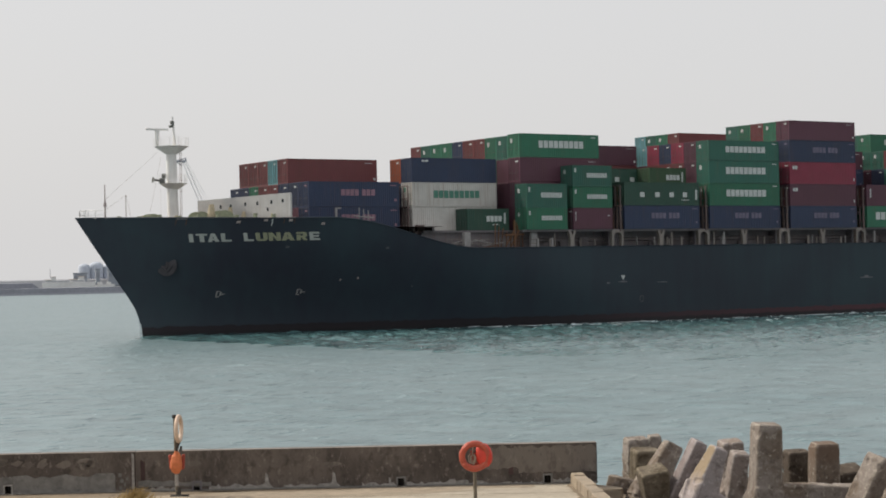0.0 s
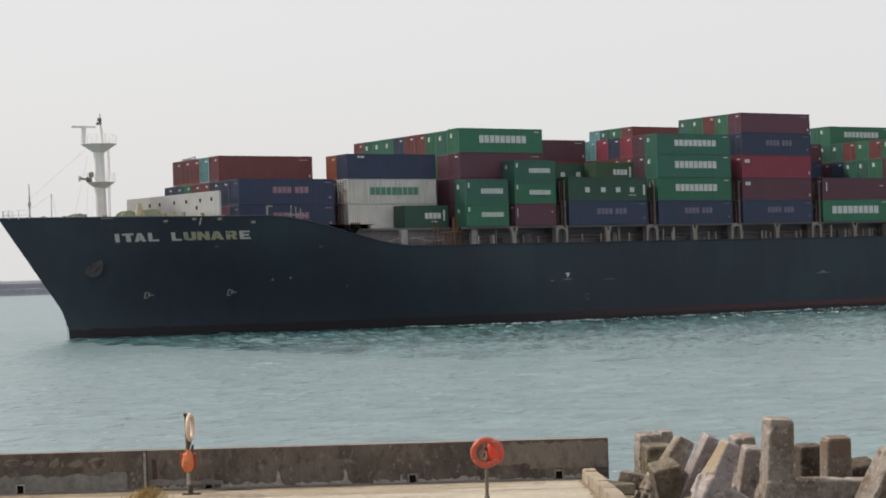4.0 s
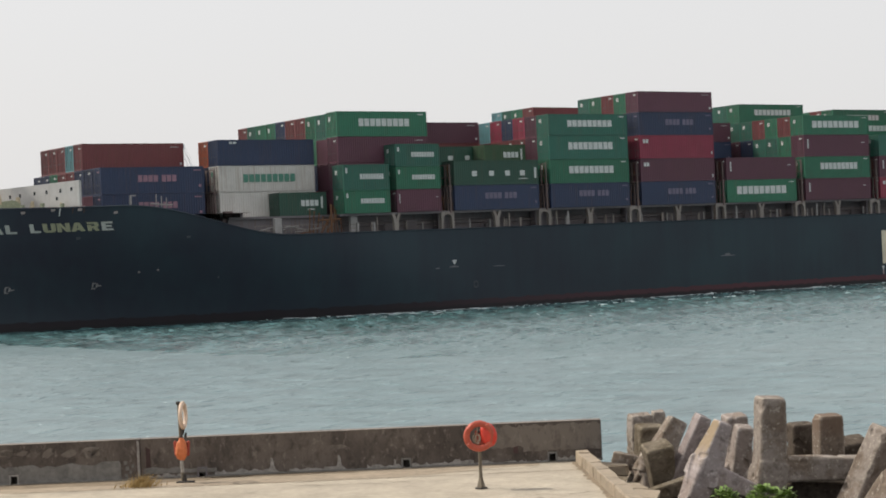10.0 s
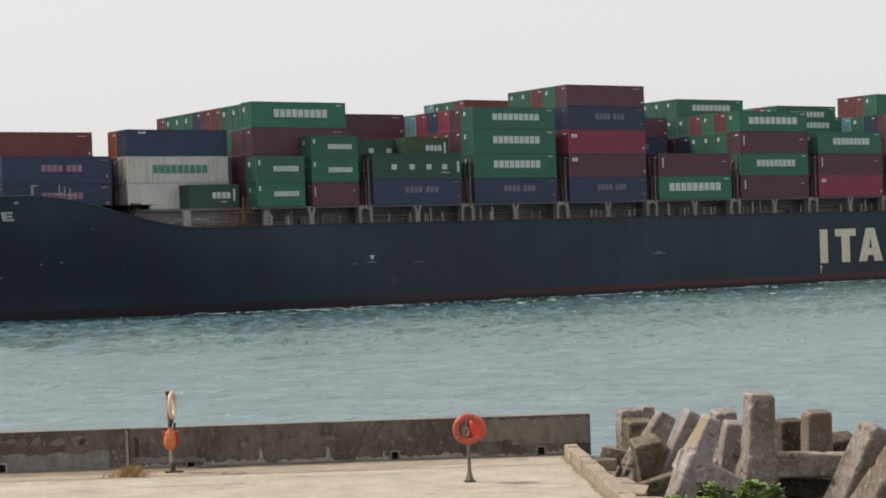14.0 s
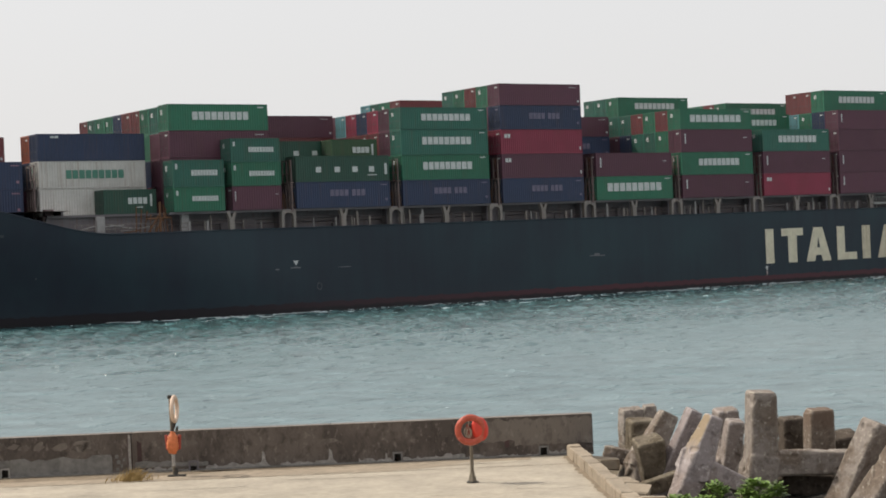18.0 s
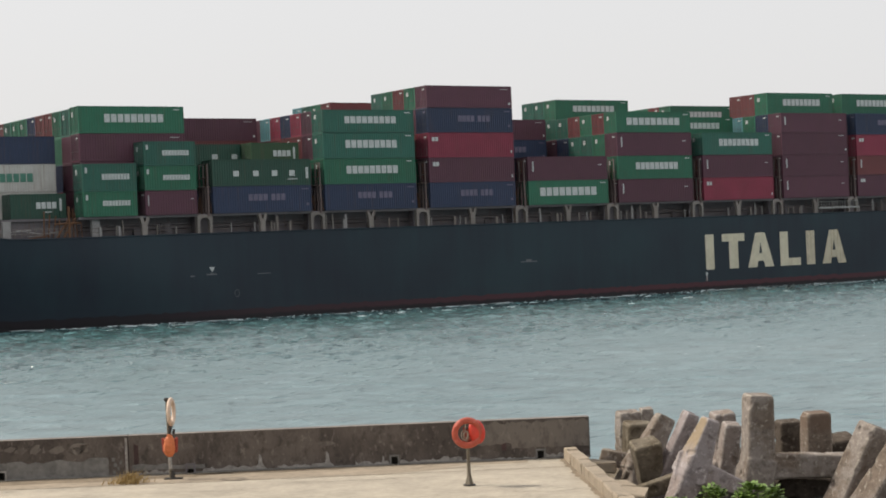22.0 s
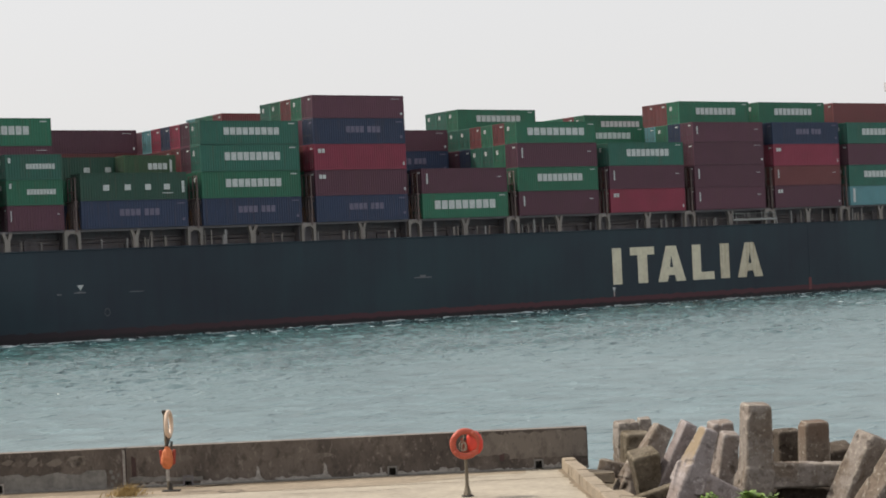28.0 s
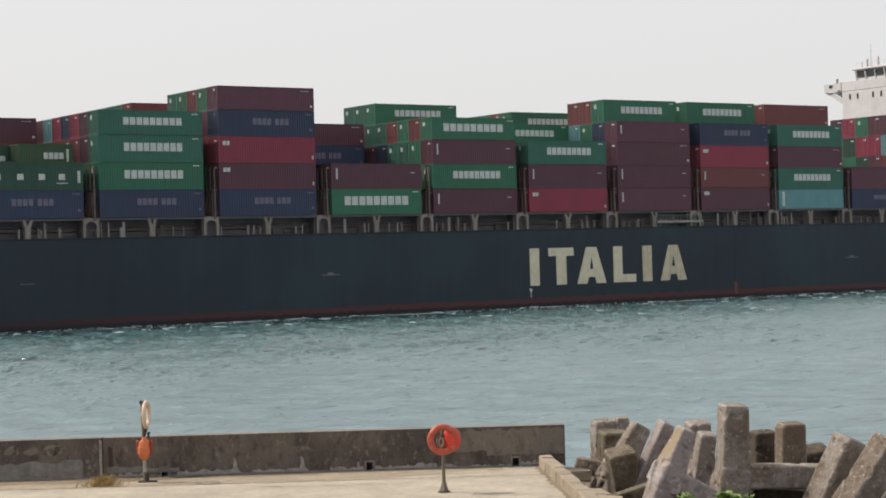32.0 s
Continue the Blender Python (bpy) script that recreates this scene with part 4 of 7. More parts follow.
def ring_mesh(R, r, mat, name, parent, m, label=""):
    bm = bmesh.new()
    seg, ss = 28, 10
    vs = [[bm.verts.new(((R + r * math.cos(b)) * math.cos(a), r * 0.85 * math.sin(b), (R + r * math.cos(b)) * math.sin(a)))
           for b in [6.2832 * j / ss for j in range(ss)]] for a in [6.2832 * i / seg for i in range(seg)]]
    for i in range(seg):
        for j in range(ss):
            bm.faces.new((vs[i][j], vs[i][(j + 1) % ss], vs[(i + 1) % seg][(j + 1) % ss], vs[(i + 1) % seg][j]))
    bmesh.ops.recalc_face_normals(bm, faces=bm.faces)
    return smooth(part(name, bm, mat, parent, label, m), 80)


def lifebuoy_stands():
    # the stand in the open: ring facing the quay, coiled line inside it
    root = new("lifebuoy_stand")
    root.matrix_world = pose(0.46, 43.5, QZ + 0.015)
    tagged(root, "rusty post on the quay holding an orange lifebuoy", "lifebuoy stand", "lifebuoy stands")
    post = part("post", rodm((0, 0, 0), (0, 0, 1.30), 0.045, 0.04, 10), POST, root)
    part("foot", rodm((0, 0, 0), (0, 0, 0.24), 0.105, 0.046, 4), POST, root, "splayed rusty foot")
    part("base_plate", rodm((0, 0, 0), (0, 0, 0.02), 0.15, 0.145, 10), DARKSTEEL, root)
    ring = ring_mesh(0.295, 0.075, BUOY, "lifebuoy", root, pose(0.0, -0.11, 1.23, 4, 0, 8), "orange lifebuoy ring")
    part("board", boxm(-0.10, 0.16, -0.05, -0.035, 1.02, 1.36, 0.01), BUOYDARK, root, "faded red backing board")
    bm = bmesh.new()
    bmesh.ops.create_uvsphere(bm, u_segments=12, v_segments=8, radius=1)
    for v in bm.verts:
        v.co = Vector((v.co.x * 0.20, v.co.y * 0.11, v.co.z * 0.29))
    smooth(part("spare_float", bm, REDFLOAT, root, "bright red float hung beside the ring", pose(0.22, -0.03, 1.24, 0, -8, 0)), 80)
    bm = bmesh.new()
    rng = random.Random(2)
    for k in range(4):                                 # turns of line hung inside the ring
        cx, cz, r = rng.uniform(-0.08, -0.02), 1.17 + rng.uniform(-0.03, 0.02), rng.uniform(0.08, 0.13)
        spots = [(cx + 0.6 * r * math.cos(t), -0.10 - 0.008 * k, cz + r * math.sin(t)) for t in [6.2832 * q / 12 for q in range(13)]]
        for p, q in zip(spots[:-1], spots[1:]):
            rod(bm, p, q, 0.009, None, 5)
    rod(bm, (-0.05, -0.10, 1.28), (-0.03, -0.08, 1.46), 0.010, None, 5)
    part("line", bm, LINE, root, "pale coiled heaving line")
    part("bracket", boxm(-0.03, 0.03, -0.06, 0.05, 1.30, 1.36, 0.008), DARKSTEEL, root)
    for k in range(4):
        part("band", boxm(-0.05, 0.05, -0.092, 0.092, -0.09, 0.09, 0.02), BUOY, ring, m=pose(0.30 * math.cos(1.57 * k + 0.78), 0, 0.30 * math.sin(1.57 * k + 0.78), 0, -45 - 90 * k, 0))
    # the stand by the wall: ring seen edge-on, an orange cover hung below it
    root = new("lifebuoy_stand")
    root.matrix_world = pose(-7.05, 47.3, QZ + 0.004)
    tagged(root, "post by the parapet with a bleached lifebuoy and orange cover", "lifebuoy stand", "lifebuoy stands")
    part("post", rodm((-0.02, 0, 0), (-0.06, 0, 2.02), 0.042, 0.036, 10), POST, root)
    part("sleeve", rodm((-0.024, 0, 0.26), (-0.034, 0, 0.58), 0.046, 0.044, 8), LIME, root, "pale scraped sleeve on the post")
    part("cap", boxm(-0.115, -0.015, -0.05, 0.05, 1.98, 2.07, 0.012), DARKSTEEL, root)
    ring_mesh(0.305, 0.062, BUOYWHITE, "lifebuoy", root, pose(0.05, -0.02, 1.71, 0, -6, 86) @ Matrix.Rotation(radians(5), 4, "Y"), "sun-bleached lifebuoy seen edge-on")
    bm = bmesh.new()
    bmesh.ops.create_uvsphere(bm, u_segments=22, v_segments=16, radius=1)
    for v in bm.verts:
        s = 0.5 + 0.5 * max(-1.0, min(1.0, -v.co.z + 0.25))
        v.co = Vector((v.co.x * 0.155 * (0.72 + 0.45 * s), v.co.y * 0.14, v.co.z * 0.29))
        v.co += Vector((0.035 * noise.noise(v.co * 11), 0.05 * noise.noise(v.co * 12 + Vector((3, 0, 0))), 0.02 * noise.noise(v.co * 7)))
    smooth(part("float_cover", bm, BAG, root, "orange fabric float cover", pose(-0.02, -0.06, 0.86)), 80)
    for s in (-1, 1):
        part("flap", boxm(-0.04, 0.04, -0.03, 0.07, -0.19, 0.20, 0.025), BUOYDARK, root, "dark red side flap", pose(-0.02 + s * 0.158, 0.01, 0.86, 0, s * 4, 0))
    part("tie", rodm((-0.03, -0.04, 1.10), (0.04, -0.05, 1.36), 0.03, 0.045, 7), DARKSTEEL, root)
    part("strap", rodm((0.09, -0.05, 1.15), (0.11, -0.05, 1.27), 0.035, 0.03, 6), DARKSTEEL, root)
    bm = bmesh.new()
    box(bm, -0.19, 0.27, -0.10, 0.10, 0.0, 0.035, 0.01)
    rod(bm, (0.02, 0, 0.03), (0.02, 0, 0.22), 0.06, 0.05, 8)
    part("foot", bm, DARKSTEEL, root, "dark steel foot plate")


lifebuoy_stands()


def leaf_clump(name, spots, mat, n, size, label, category, seed, spread=0.28, droop=0.4):
    """Many small blades, each a bent leaf of four corners."""
    rng = random.Random(seed)
    bm = bmesh.new()
    for cx, cy, cz, r in spots:
        for k in range(n):
            a, e = rng.uniform(0, 6.2832), rng.uniform(0.1, 1.4)
            d = r * rng.uniform(0.3, 1.0)
            p = Vector((cx + d * math.cos(a) * math.cos(e), cy + d * math.sin(a) * math.cos(e), cz + d * math.sin(e)))
            way = Vector((math.cos(a), math.sin(a), rng.uniform(-droop, 0.8))).normalized()
            side = way.cross(Vector((rng.uniform(-0.4, 0.4), rng.uniform(-0.4, 0.4), 1))).normalized()
            s = size * rng.uniform(0.6, 1.3)
            q = [p, p + way * s * 0.5 + side * s * 0.28, p + way * s, p + way * s * 0.5 - side * s * 0.28]
            bm.faces.new([bm.verts.new(v) for v in q])
    return part(name, bm, mat)


for k, (x, y, z, r) in enumerate(((4.98, 41.0, 0.66, 0.15), (5.20, 40.9, 0.58, 0.15), (5.76, 41.0, 0.92, 0.14), (5.66, 40.8, 0.66, 0.2), (6.50, 41.0, 0.74, 0.16), (6.76, 41.1, 0.92, 0.20), (6.98, 40.9, 0.84, 0.20), (6.72, 40.7, 0.56, 0.26))):
    root = new("shrub")
    root.matrix_world = pose(0, 0, 0)
    rng = random.Random(20 + k)
    crown = leaf_clump("crown", [(x + rng.uniform(-0.9, 0.9) * r, y + rng.uniform(-0.2, 0.2), z + rng.uniform(-0.5, 0.5) * r, 0.16) for _ in range(7)], LEAF, 44, 0.125, "", "", 30 + k, droop=0.3)
    crown.parent = root
    bm = bmesh.new()
    for j in range(5):
        rod(bm, (x, y, -0.4), (x + rng.uniform(-0.25, 0.25), y + rng.uniform(-0.2, 0.2), z + 0.1), 0.02, 0.008, 5)
    part("stem", bm, POST, root)
    tagged(root, "bright green leafy shrub growing among the tetrapods", "shrub", "shrubs among the tetrapods")

rng = random.Random(9)
bm = bmesh.new()
for k in range(300):
    a, d = rng.uniform(0, 6.2832), abs(rng.gauss(0, 0.17))
    p = Vector((-8.05 + d * 1.5 * math.cos(a), 46.7 + d * 0.8 * math.sin(a), QZ + 0.012))
    h = rng.uniform(0.08, 0.42) * math.exp(-d * 1.6)
    lean = Vector((rng.uniform(-0.3, 1.1) * h, rng.uniform(-0.5, 0.5) * h, h))
    s = Vector((0.012, rng.uniform(-0.01, 0.01), 0))
    bm.faces.new([bm.verts.new(v) for v in (p - s, p + s, p + lean)])
tagged(part("dry_grass", bm, STRAW), "tuft of dry straw-coloured grass at the wall's foot", "grass", kind="stuff")


def far_shore():
    """The far mole with moored white craft and grey silos behind it, the haze of distance put into their colours."""
    root = new("far_breakwater")
    a, b = Vector((-420.0, 812.0, 0)), Vector((60.0, 1040.0, 0))
    ang = math.degrees(math.atan2(b.y - a.y, b.x - a.x))
    root.matrix_world = pose(a.x, a.y, 0, 0, 0, ang)
    tagged(root, "grey concrete harbour mole across the channel", "breakwater", kind="structure")
    bm = bmesh.new()
    rng = random.Random(11)
    L = (b - a).length
    n = 160
    prof = [(-5, -2.0), (-0.8, 0.8), (0.0, 3.2), (9.0, 3.3), (9.4, 5.8), (14.0, 6.0), (15, -2.0)]
    rows = [[bm.verts.new((L * i / n, y + rng.uniform(-0.12, 0.12), (min(z, 3.3) if L * i / n > 241 else z) + rng.uniform(-0.06, 0.06))) for y, z in prof] for i in range(n + 1)]
    for r0, r1 in zip(rows[:-1], rows[1:]):
        for k in range(len(prof) - 1):
            bm.faces.new((r0[k], r1[k], r1[k + 1], r0[k + 1]))
    bmesh.ops.recalc_face_normals(bm, faces=bm.faces)
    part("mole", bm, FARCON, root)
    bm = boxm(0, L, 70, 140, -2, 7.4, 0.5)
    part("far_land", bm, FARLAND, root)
    for i, (x, y, s) in enumerate(((-203.3, 950, 0.95), (-190.5, 956, 1.18))):
        r = new("white_boat")
        r.matrix_world = pose(x, y, 3.4, 0, 0, 14) @ Matrix.Diagonal((s, s, 1.6, 1))
        tagged(r, "white harbour craft moored behind the far mole", "boat", "moored craft")
        bm = bmesh.new()
        slab(bm, [(-5.2, -2.3), (4.6, -2.3), (6.4, 1.6), (-5.8, 1.5)], -1.6, 3.2)
        bmesh.ops.recalc_face_normals(bm, faces=bm.faces)
        part("hull", bm, FARWHITE, r)
        part("cabin", boxm(-4.4, 1.8, -1.2, 1.2, 1.5, 2.4, 0.1), FARWHITE, r)
        part("window_band", boxm(-4.0, 1.5, -1.23, 1.23, 1.8, 2.1), FARBUILD, r)
        part("awning", boxm(-4.9, -1.2, -1.35, 1.35, 2.4, 2.55, 0.05), FARTAN, r)
        part("wheelhouse", boxm(-1.0, 1.4, -1.0, 1.0, 2.4, 3.3, 0.1), FARWHITE, r)
        part("roof", boxm(-1.3, 1.7, -1.15, 1.15, 3.3, 3.42, 0.04), FARTAN, r)
        part("mast", rodm((-1.5, 0, 2.9), (-1.7, 0, 6.2 if i == 0 else 3.9), 0.16, 0.08, 6), FARCON, r)
    for x, y, s in ((-181.5, 962, 0.5), (-177.5, 965, 0.45), (-197.0, 953, 0.35)):
        r = new("small_boat")
        r.matrix_world = pose(x, y, 3.4, 0, 0, 14) @ Matrix.Diagonal((s, s, 0.8, 1))
        tagged(r, "small white boat moored behind the far mole", "boat", "moored craft")
        bm = bmesh.new()
        slab(bm, [(-5.2, -4.6), (4.6, -4.6), (6.4, 1.4), (-5.6, 1.2)], -1.6, 3.2)
        bmesh.ops.recalc_face_normals(bm, faces=bm.faces)
        part("hull", bm, FARWHITE, r)
        part("cabin", boxm(-3.0, 2.0, -1.0, 1.0, 1.2, 2.9, 0.15), FARWHITE, r)
    for i, (x, y, w, h, dome) in enumerate(((-198.0, 1004, 6.5, 15.8, True), (-192.3, 1008, 7.5, 16.8, True), (-186.0, 1012, 7.0, 16.0, True), (-196.5, 985, 7.0, 10.2, False), (-188.2, 990, 2.2, 12.2, False), (-181.0, 1000, 7.0, 12.0, False))):
        r = new("storage_building" if not dome else "silo")
        r.matrix_world = pose(x, y, 3.5, 0, 0, 14)
        tagged(r, "hazy grey building on the far shore" if not dome else "hazy pale grey silo on the far shore", "building", "far shore buildings")
        if dome:
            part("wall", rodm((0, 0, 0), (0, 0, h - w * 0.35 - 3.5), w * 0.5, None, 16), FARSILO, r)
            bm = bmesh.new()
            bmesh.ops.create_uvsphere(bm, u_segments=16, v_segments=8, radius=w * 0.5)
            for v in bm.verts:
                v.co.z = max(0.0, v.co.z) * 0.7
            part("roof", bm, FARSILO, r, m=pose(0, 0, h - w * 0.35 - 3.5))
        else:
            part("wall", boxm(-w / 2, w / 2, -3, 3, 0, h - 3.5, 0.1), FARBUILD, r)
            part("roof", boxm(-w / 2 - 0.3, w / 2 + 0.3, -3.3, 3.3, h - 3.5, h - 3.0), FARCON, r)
            for k in range(3):
                part("window", boxm(-w / 2 + w * (k + 0.25) / 3, -w / 2 + w * (k + 0.75) / 3, -3.1, -3.0, (h - 3.5) * 0.55, (h - 3.5) * 0.8), FARCON, r)
    # a lattice-boom crane standing on the far shore
    r = new("harbour_crane")
    r.matrix_world = pose(-118.0, 1010, 3.3)
    tagged(r, "pale lattice-boom crane standing on the far shore", "crane")
    part("cab", boxm(-4, 6, -3, 3, 1.5, 7.5, 0.2), FARBUILD, r)
    part("undercarriage", boxm(-5, 5, -4, 4, 0, 1.5, 0.1), FARCON, r)
    foot, head = Vector((-1.0, 0, 5.0)), Vector((-25.8, 0, 66.6))
    along = (head - foot).normalized()
    across = Vector((along.z, 0, -along.x))
    boom = bmesh.new()
    n = 22
    for s in (-1, 1):
        for y in (-1.2, 1.2):
            o = across * (1.35 * s) + Vector((0, y, 0))
            rod(boom, foot + o, head + o * 0.55, 0.26, 0.2, 5)
    for k in range(n):
        p, q = foot.lerp(head, k / n), foot.lerp(head, (k + 1) / n)
        s = 1 if k % 2 else -1
        rod(boom, p + across * (1.3 * s), q - across * (1.3 * s), 0.11, None, 4)
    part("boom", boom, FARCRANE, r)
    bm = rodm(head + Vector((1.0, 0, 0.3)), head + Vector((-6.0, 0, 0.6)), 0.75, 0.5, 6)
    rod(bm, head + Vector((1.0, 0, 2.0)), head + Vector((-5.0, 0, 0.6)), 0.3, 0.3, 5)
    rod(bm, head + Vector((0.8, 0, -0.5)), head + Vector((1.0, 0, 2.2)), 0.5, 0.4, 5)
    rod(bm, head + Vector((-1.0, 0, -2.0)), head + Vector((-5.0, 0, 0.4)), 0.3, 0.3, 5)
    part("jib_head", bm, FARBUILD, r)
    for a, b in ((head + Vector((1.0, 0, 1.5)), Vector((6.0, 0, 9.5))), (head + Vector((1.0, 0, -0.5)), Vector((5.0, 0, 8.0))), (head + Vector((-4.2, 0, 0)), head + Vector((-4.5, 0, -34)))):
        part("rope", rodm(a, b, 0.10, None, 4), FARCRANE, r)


far_shore()


# ---- the ship, in its own space: x aft, y to starboard from the port side, z up from the waterline ----
HEADING = 33.166
ABEAM = Vector((0.0, 217.50, 0.0))
SAILED = ((0.0, -47.68), (8.0, -27.50), (16.0, -7.48), (24.0, 12.39), (32.0, 32.08))   # seconds, metres made good
HALF = 16.15
MOVERS = []                                          # (thing, its pose in the ship's space)


def ship_pose(s):
    c, n = math.cos(radians(HEADING)), math.sin(radians(HEADING))
    return pose(ABEAM.x - s * c, ABEAM.y - s * n, 0, 0, 0, HEADING)


def half_breadth(x, z):
    stem = float(np.interp(z, [-2, 0, 1, 2, 3, 4, 5, 6.5, 8.1, 13.5], [-79.85, -79.8, -79.83, -80.0, -80.36, -80.95, -81.66, -82.72, -83.8, -87.5]))
    run = float(np.interp(z, [0, 9.7, 13.5], [64, 50, 46]))
    fine = float(np.interp(z, [0, 9.7, 13.5], [2.0, 2.35, 2.4]))
    u = min(1.0, max(0.0, (x - stem) / run))
    return HALF * (1 - (1 - u) ** fine), stem


def sheer(x):
    """Height of the hull's top edge: the raised forecastle falls in a soft curve to the main deck."""
    t = min(1.0, max(0.0, (x + 62.0) / 17.5))
    fore = 13.15 + 0.4 * min(1.0, max(0.0, (-68.0 - x) / 18.0))
    return fore - (fore - 9.40) * (t * t * (3 - 2 * t))


SHIP = new("container_ship")
tagged(SHIP, "laden container ship with a dark blue-green hull under way", "ship")
MOVERS.append((SHIP, Matrix.Identity(4)))


def hull():
    us = list(np.linspace(0, 1, 40) ** 1.3)
    mids = [-8, 0, 15, 30, 45, 60, 75, 90, 110, 130, 150, 170, 185, 196, 205, 211, 213]
    vs = np.linspace(0, 1, 13)
    bm = bmesh.new()
    def point(side, i, v):
        if i < len(us):
            x0 = -87.4 + us[i] * (87.4 - 16)
            top = sheer(x0)
            z = -2 + v * (top + 2)
            stem = half_breadth(0, z)[1]
            x = stem + us[i] * (-16 - stem)
            b = half_breadth(x, z)[0]
        else:
            x = mids[i - len(us)]
            z = -2 + v * (sheer(x) + 2)
            b = HALF - max(0.0, (x - 185) / 28) ** 2 * (7 - 5 * v)
        return Vector((x, HALF + side * b, z))
    n = len(us) + len(mids)
    grid = {}
    for side in (-1, 1):
        for i in range(n):
            for j, v in enumerate(vs):
                grid[side, i, j] = bm.verts.new(point(side, i, v)) if not (side == 1 and i == 0) else grid[-1, 0, j]
        for i in range(n - 1):
            for j in range(len(vs) - 1):
                q = (grid[side, i, j], grid[side, i + 1, j], grid[side, i + 1, j + 1], grid[side, i, j + 1])
                q = tuple(dict.fromkeys(q))
                if len(q) > 2:
                    bm.faces.new(q if side == -1 else q[::-1])
    for j in range(len(vs) - 1):                      # transom
        bm.faces.new((grid[-1, n - 1, j], grid[1, n - 1, j], grid[1, n - 1, j + 1], grid[-1, n - 1, j + 1]))
    body = smooth(part("hull", bm, HULL, SHIP), 50)
    # rim along the top edge
    bm = bmesh.new()
    for side in (-1, 1):
        prev = None
        for i in range(n):
            p = point(side, i, 1.0)
            if prev is not None and (p - prev).length > 0.05:
                rod(bm, prev, p, 0.09, None, 6)
            prev = p
    part("rail_cap", bm, HULL, SHIP)
    # decks
    bm = bmesh.new()
    for x0, x1, z in ((-84.5, -48.0, 12.0), (-50.0, 212.0, 8.7)):
        xs = np.linspace(x0, x1, 40)
        for a, b in zip(xs[:-1], xs[1:]):
            ha, hb = half_breadth(a, z)[0] - 0.15, half_breadth(b, z)[0] - 0.15
            if a > 185:
                ha = hb = 10.0
            bm.faces.new([bm.verts.new(p) for p in ((a, HALF - ha, z), (b, HALF - hb, z), (b, HALF + hb, z), (a, HALF + ha, z))])
    part("deck", bm, DECK, SHIP)
    part("bulkhead", boxm(-48.2, -47.9, 3.0, 29.3, 8.6, 12.0), COAMING, SHIP)


hull()


GLYPHS = {
    "I": [[(0.3, 0), (0.7, 0), (0.7, 1), (0.3, 1)]],
    "T": [[(0.3, 0), (0.7, 0), (0.7, 0.78), (1, 0.78), (1, 1), (0, 1), (0, 0.78), (0.3, 0.78)]],
    "L": [[(0, 0), (1, 0), (1, 0.22), (0.4, 0.22), (0.4, 1), (0, 1)]],
    "A": [[(0, 0), (0.34, 0), (0.40, 0.2), (0.37, 0.40), (0.44, 0.40), (0.5, 0.74), (0.5, 1), (0.32, 1)],
          [(1, 0), (0.68, 1), (0.5, 1), (0.5, 0.74), (0.56, 0.40), (0.63, 0.40), (0.60, 0.2), (0.66, 0)],
          [(0.38, 0.18), (0.62, 0.18), (0.62, 0.40), (0.38, 0.40)]],
    "U": [[(0, 0.2), (0.2, 0), (0.8, 0), (1, 0.2), (1, 1), (0.64, 1), (0.64, 0.24), (0.36, 0.24), (0.36, 1), (0, 1)]],
    "N": [[(0, 0), (0.34, 0), (0.34, 0.55), (0.66, 0), (1, 0), (1, 1), (0.66, 1), (0.66, 0.45), (0.34, 1), (0, 1)]],
    "R": [[(0, 0), (0.36, 0), (0.36, 0.34), (0.45, 0.34), (0.64, 0), (1, 0), (0.80, 0.38), (0.98, 0.52), (0.98, 0.85), (0.82, 1), (0, 1), (0, 0.78), (0.62, 0.78), (0.62, 0.57), (0.36, 0.57), (0.36, 0.70), (0, 0.70)]],
    "E": [[(0, 0), (1, 0), (1, 0.22), (0.38, 0.22), (0.38, 0.40), (0.9, 0.40), (0.9, 0.61), (0.38, 0.61), (0.38, 0.78), (1, 0.78), (1, 1), (0, 1)]],
}


def letter(ch, x0, x1, z0, z1, material, bow=False):
    """A painted letter, a thin plate that follows the plating."""
    bm = bmesh.new()
    for k, shape in enumerate(GLYPHS[ch]):
        pts = [(x0 + u * (x1 - x0), z0 + v * (z1 - z0)) for u, v in shape]
        slab(bm, pts, -0.03 - 0.004 * k, 0.02)
    bm.normal_update()
    bmesh.ops.triangulate(bm, faces=bm.faces, ngon_method="EAR_CLIP")
    if bow:
        for v in bm.verts:
            v.co.x -= 0.30 * (v.co.z - (z0 + z1) / 2)
            v.co.y += HALF - half_breadth(v.co.x, v.co.z)[0] - 0.03
    bmesh.ops.recalc_face_normals(bm, faces=bm.faces)
    part("letter", bm, material, SHIP)


for ch, x0, x1, m_ in (("I", 47.25, 50.85, CREAM), ("T", 51.2, 55.1, CREAM), ("A", 55.6, 60.2, CREAM), ("L", 61.4, 65.05, CREAM), ("I", 65.0, 68.9, CREAMRUST), ("A", 69.1, 73.55, CREAMRUST)):
    letter(ch, x0, x1, 2.58, 7.12, m_)
for ch, x0, x1, m_ in (("I", -76.87, -75.84, NAMEWHITE), ("T", -75.86, -74.75, NAMEWHITE), ("A", -74.75, -73.63, NAMEWHITE), ("L", -73.40, -72.38, NAMEWHITE), ("L", -71.12, -70.14, NAMEWHITE), ("U", -69.90, -68.67, YELLOWED), ("N", -68.56, -67.31, YELLOWED), ("A", -67.25, -65.87, YELLOWED), ("R", -65.63, -64.47, YELLOWED), ("E", -64.22, -63.10, NAMEWHITE)):
    letter(ch, x0, x1, 10.62, 11.55, m_, True)


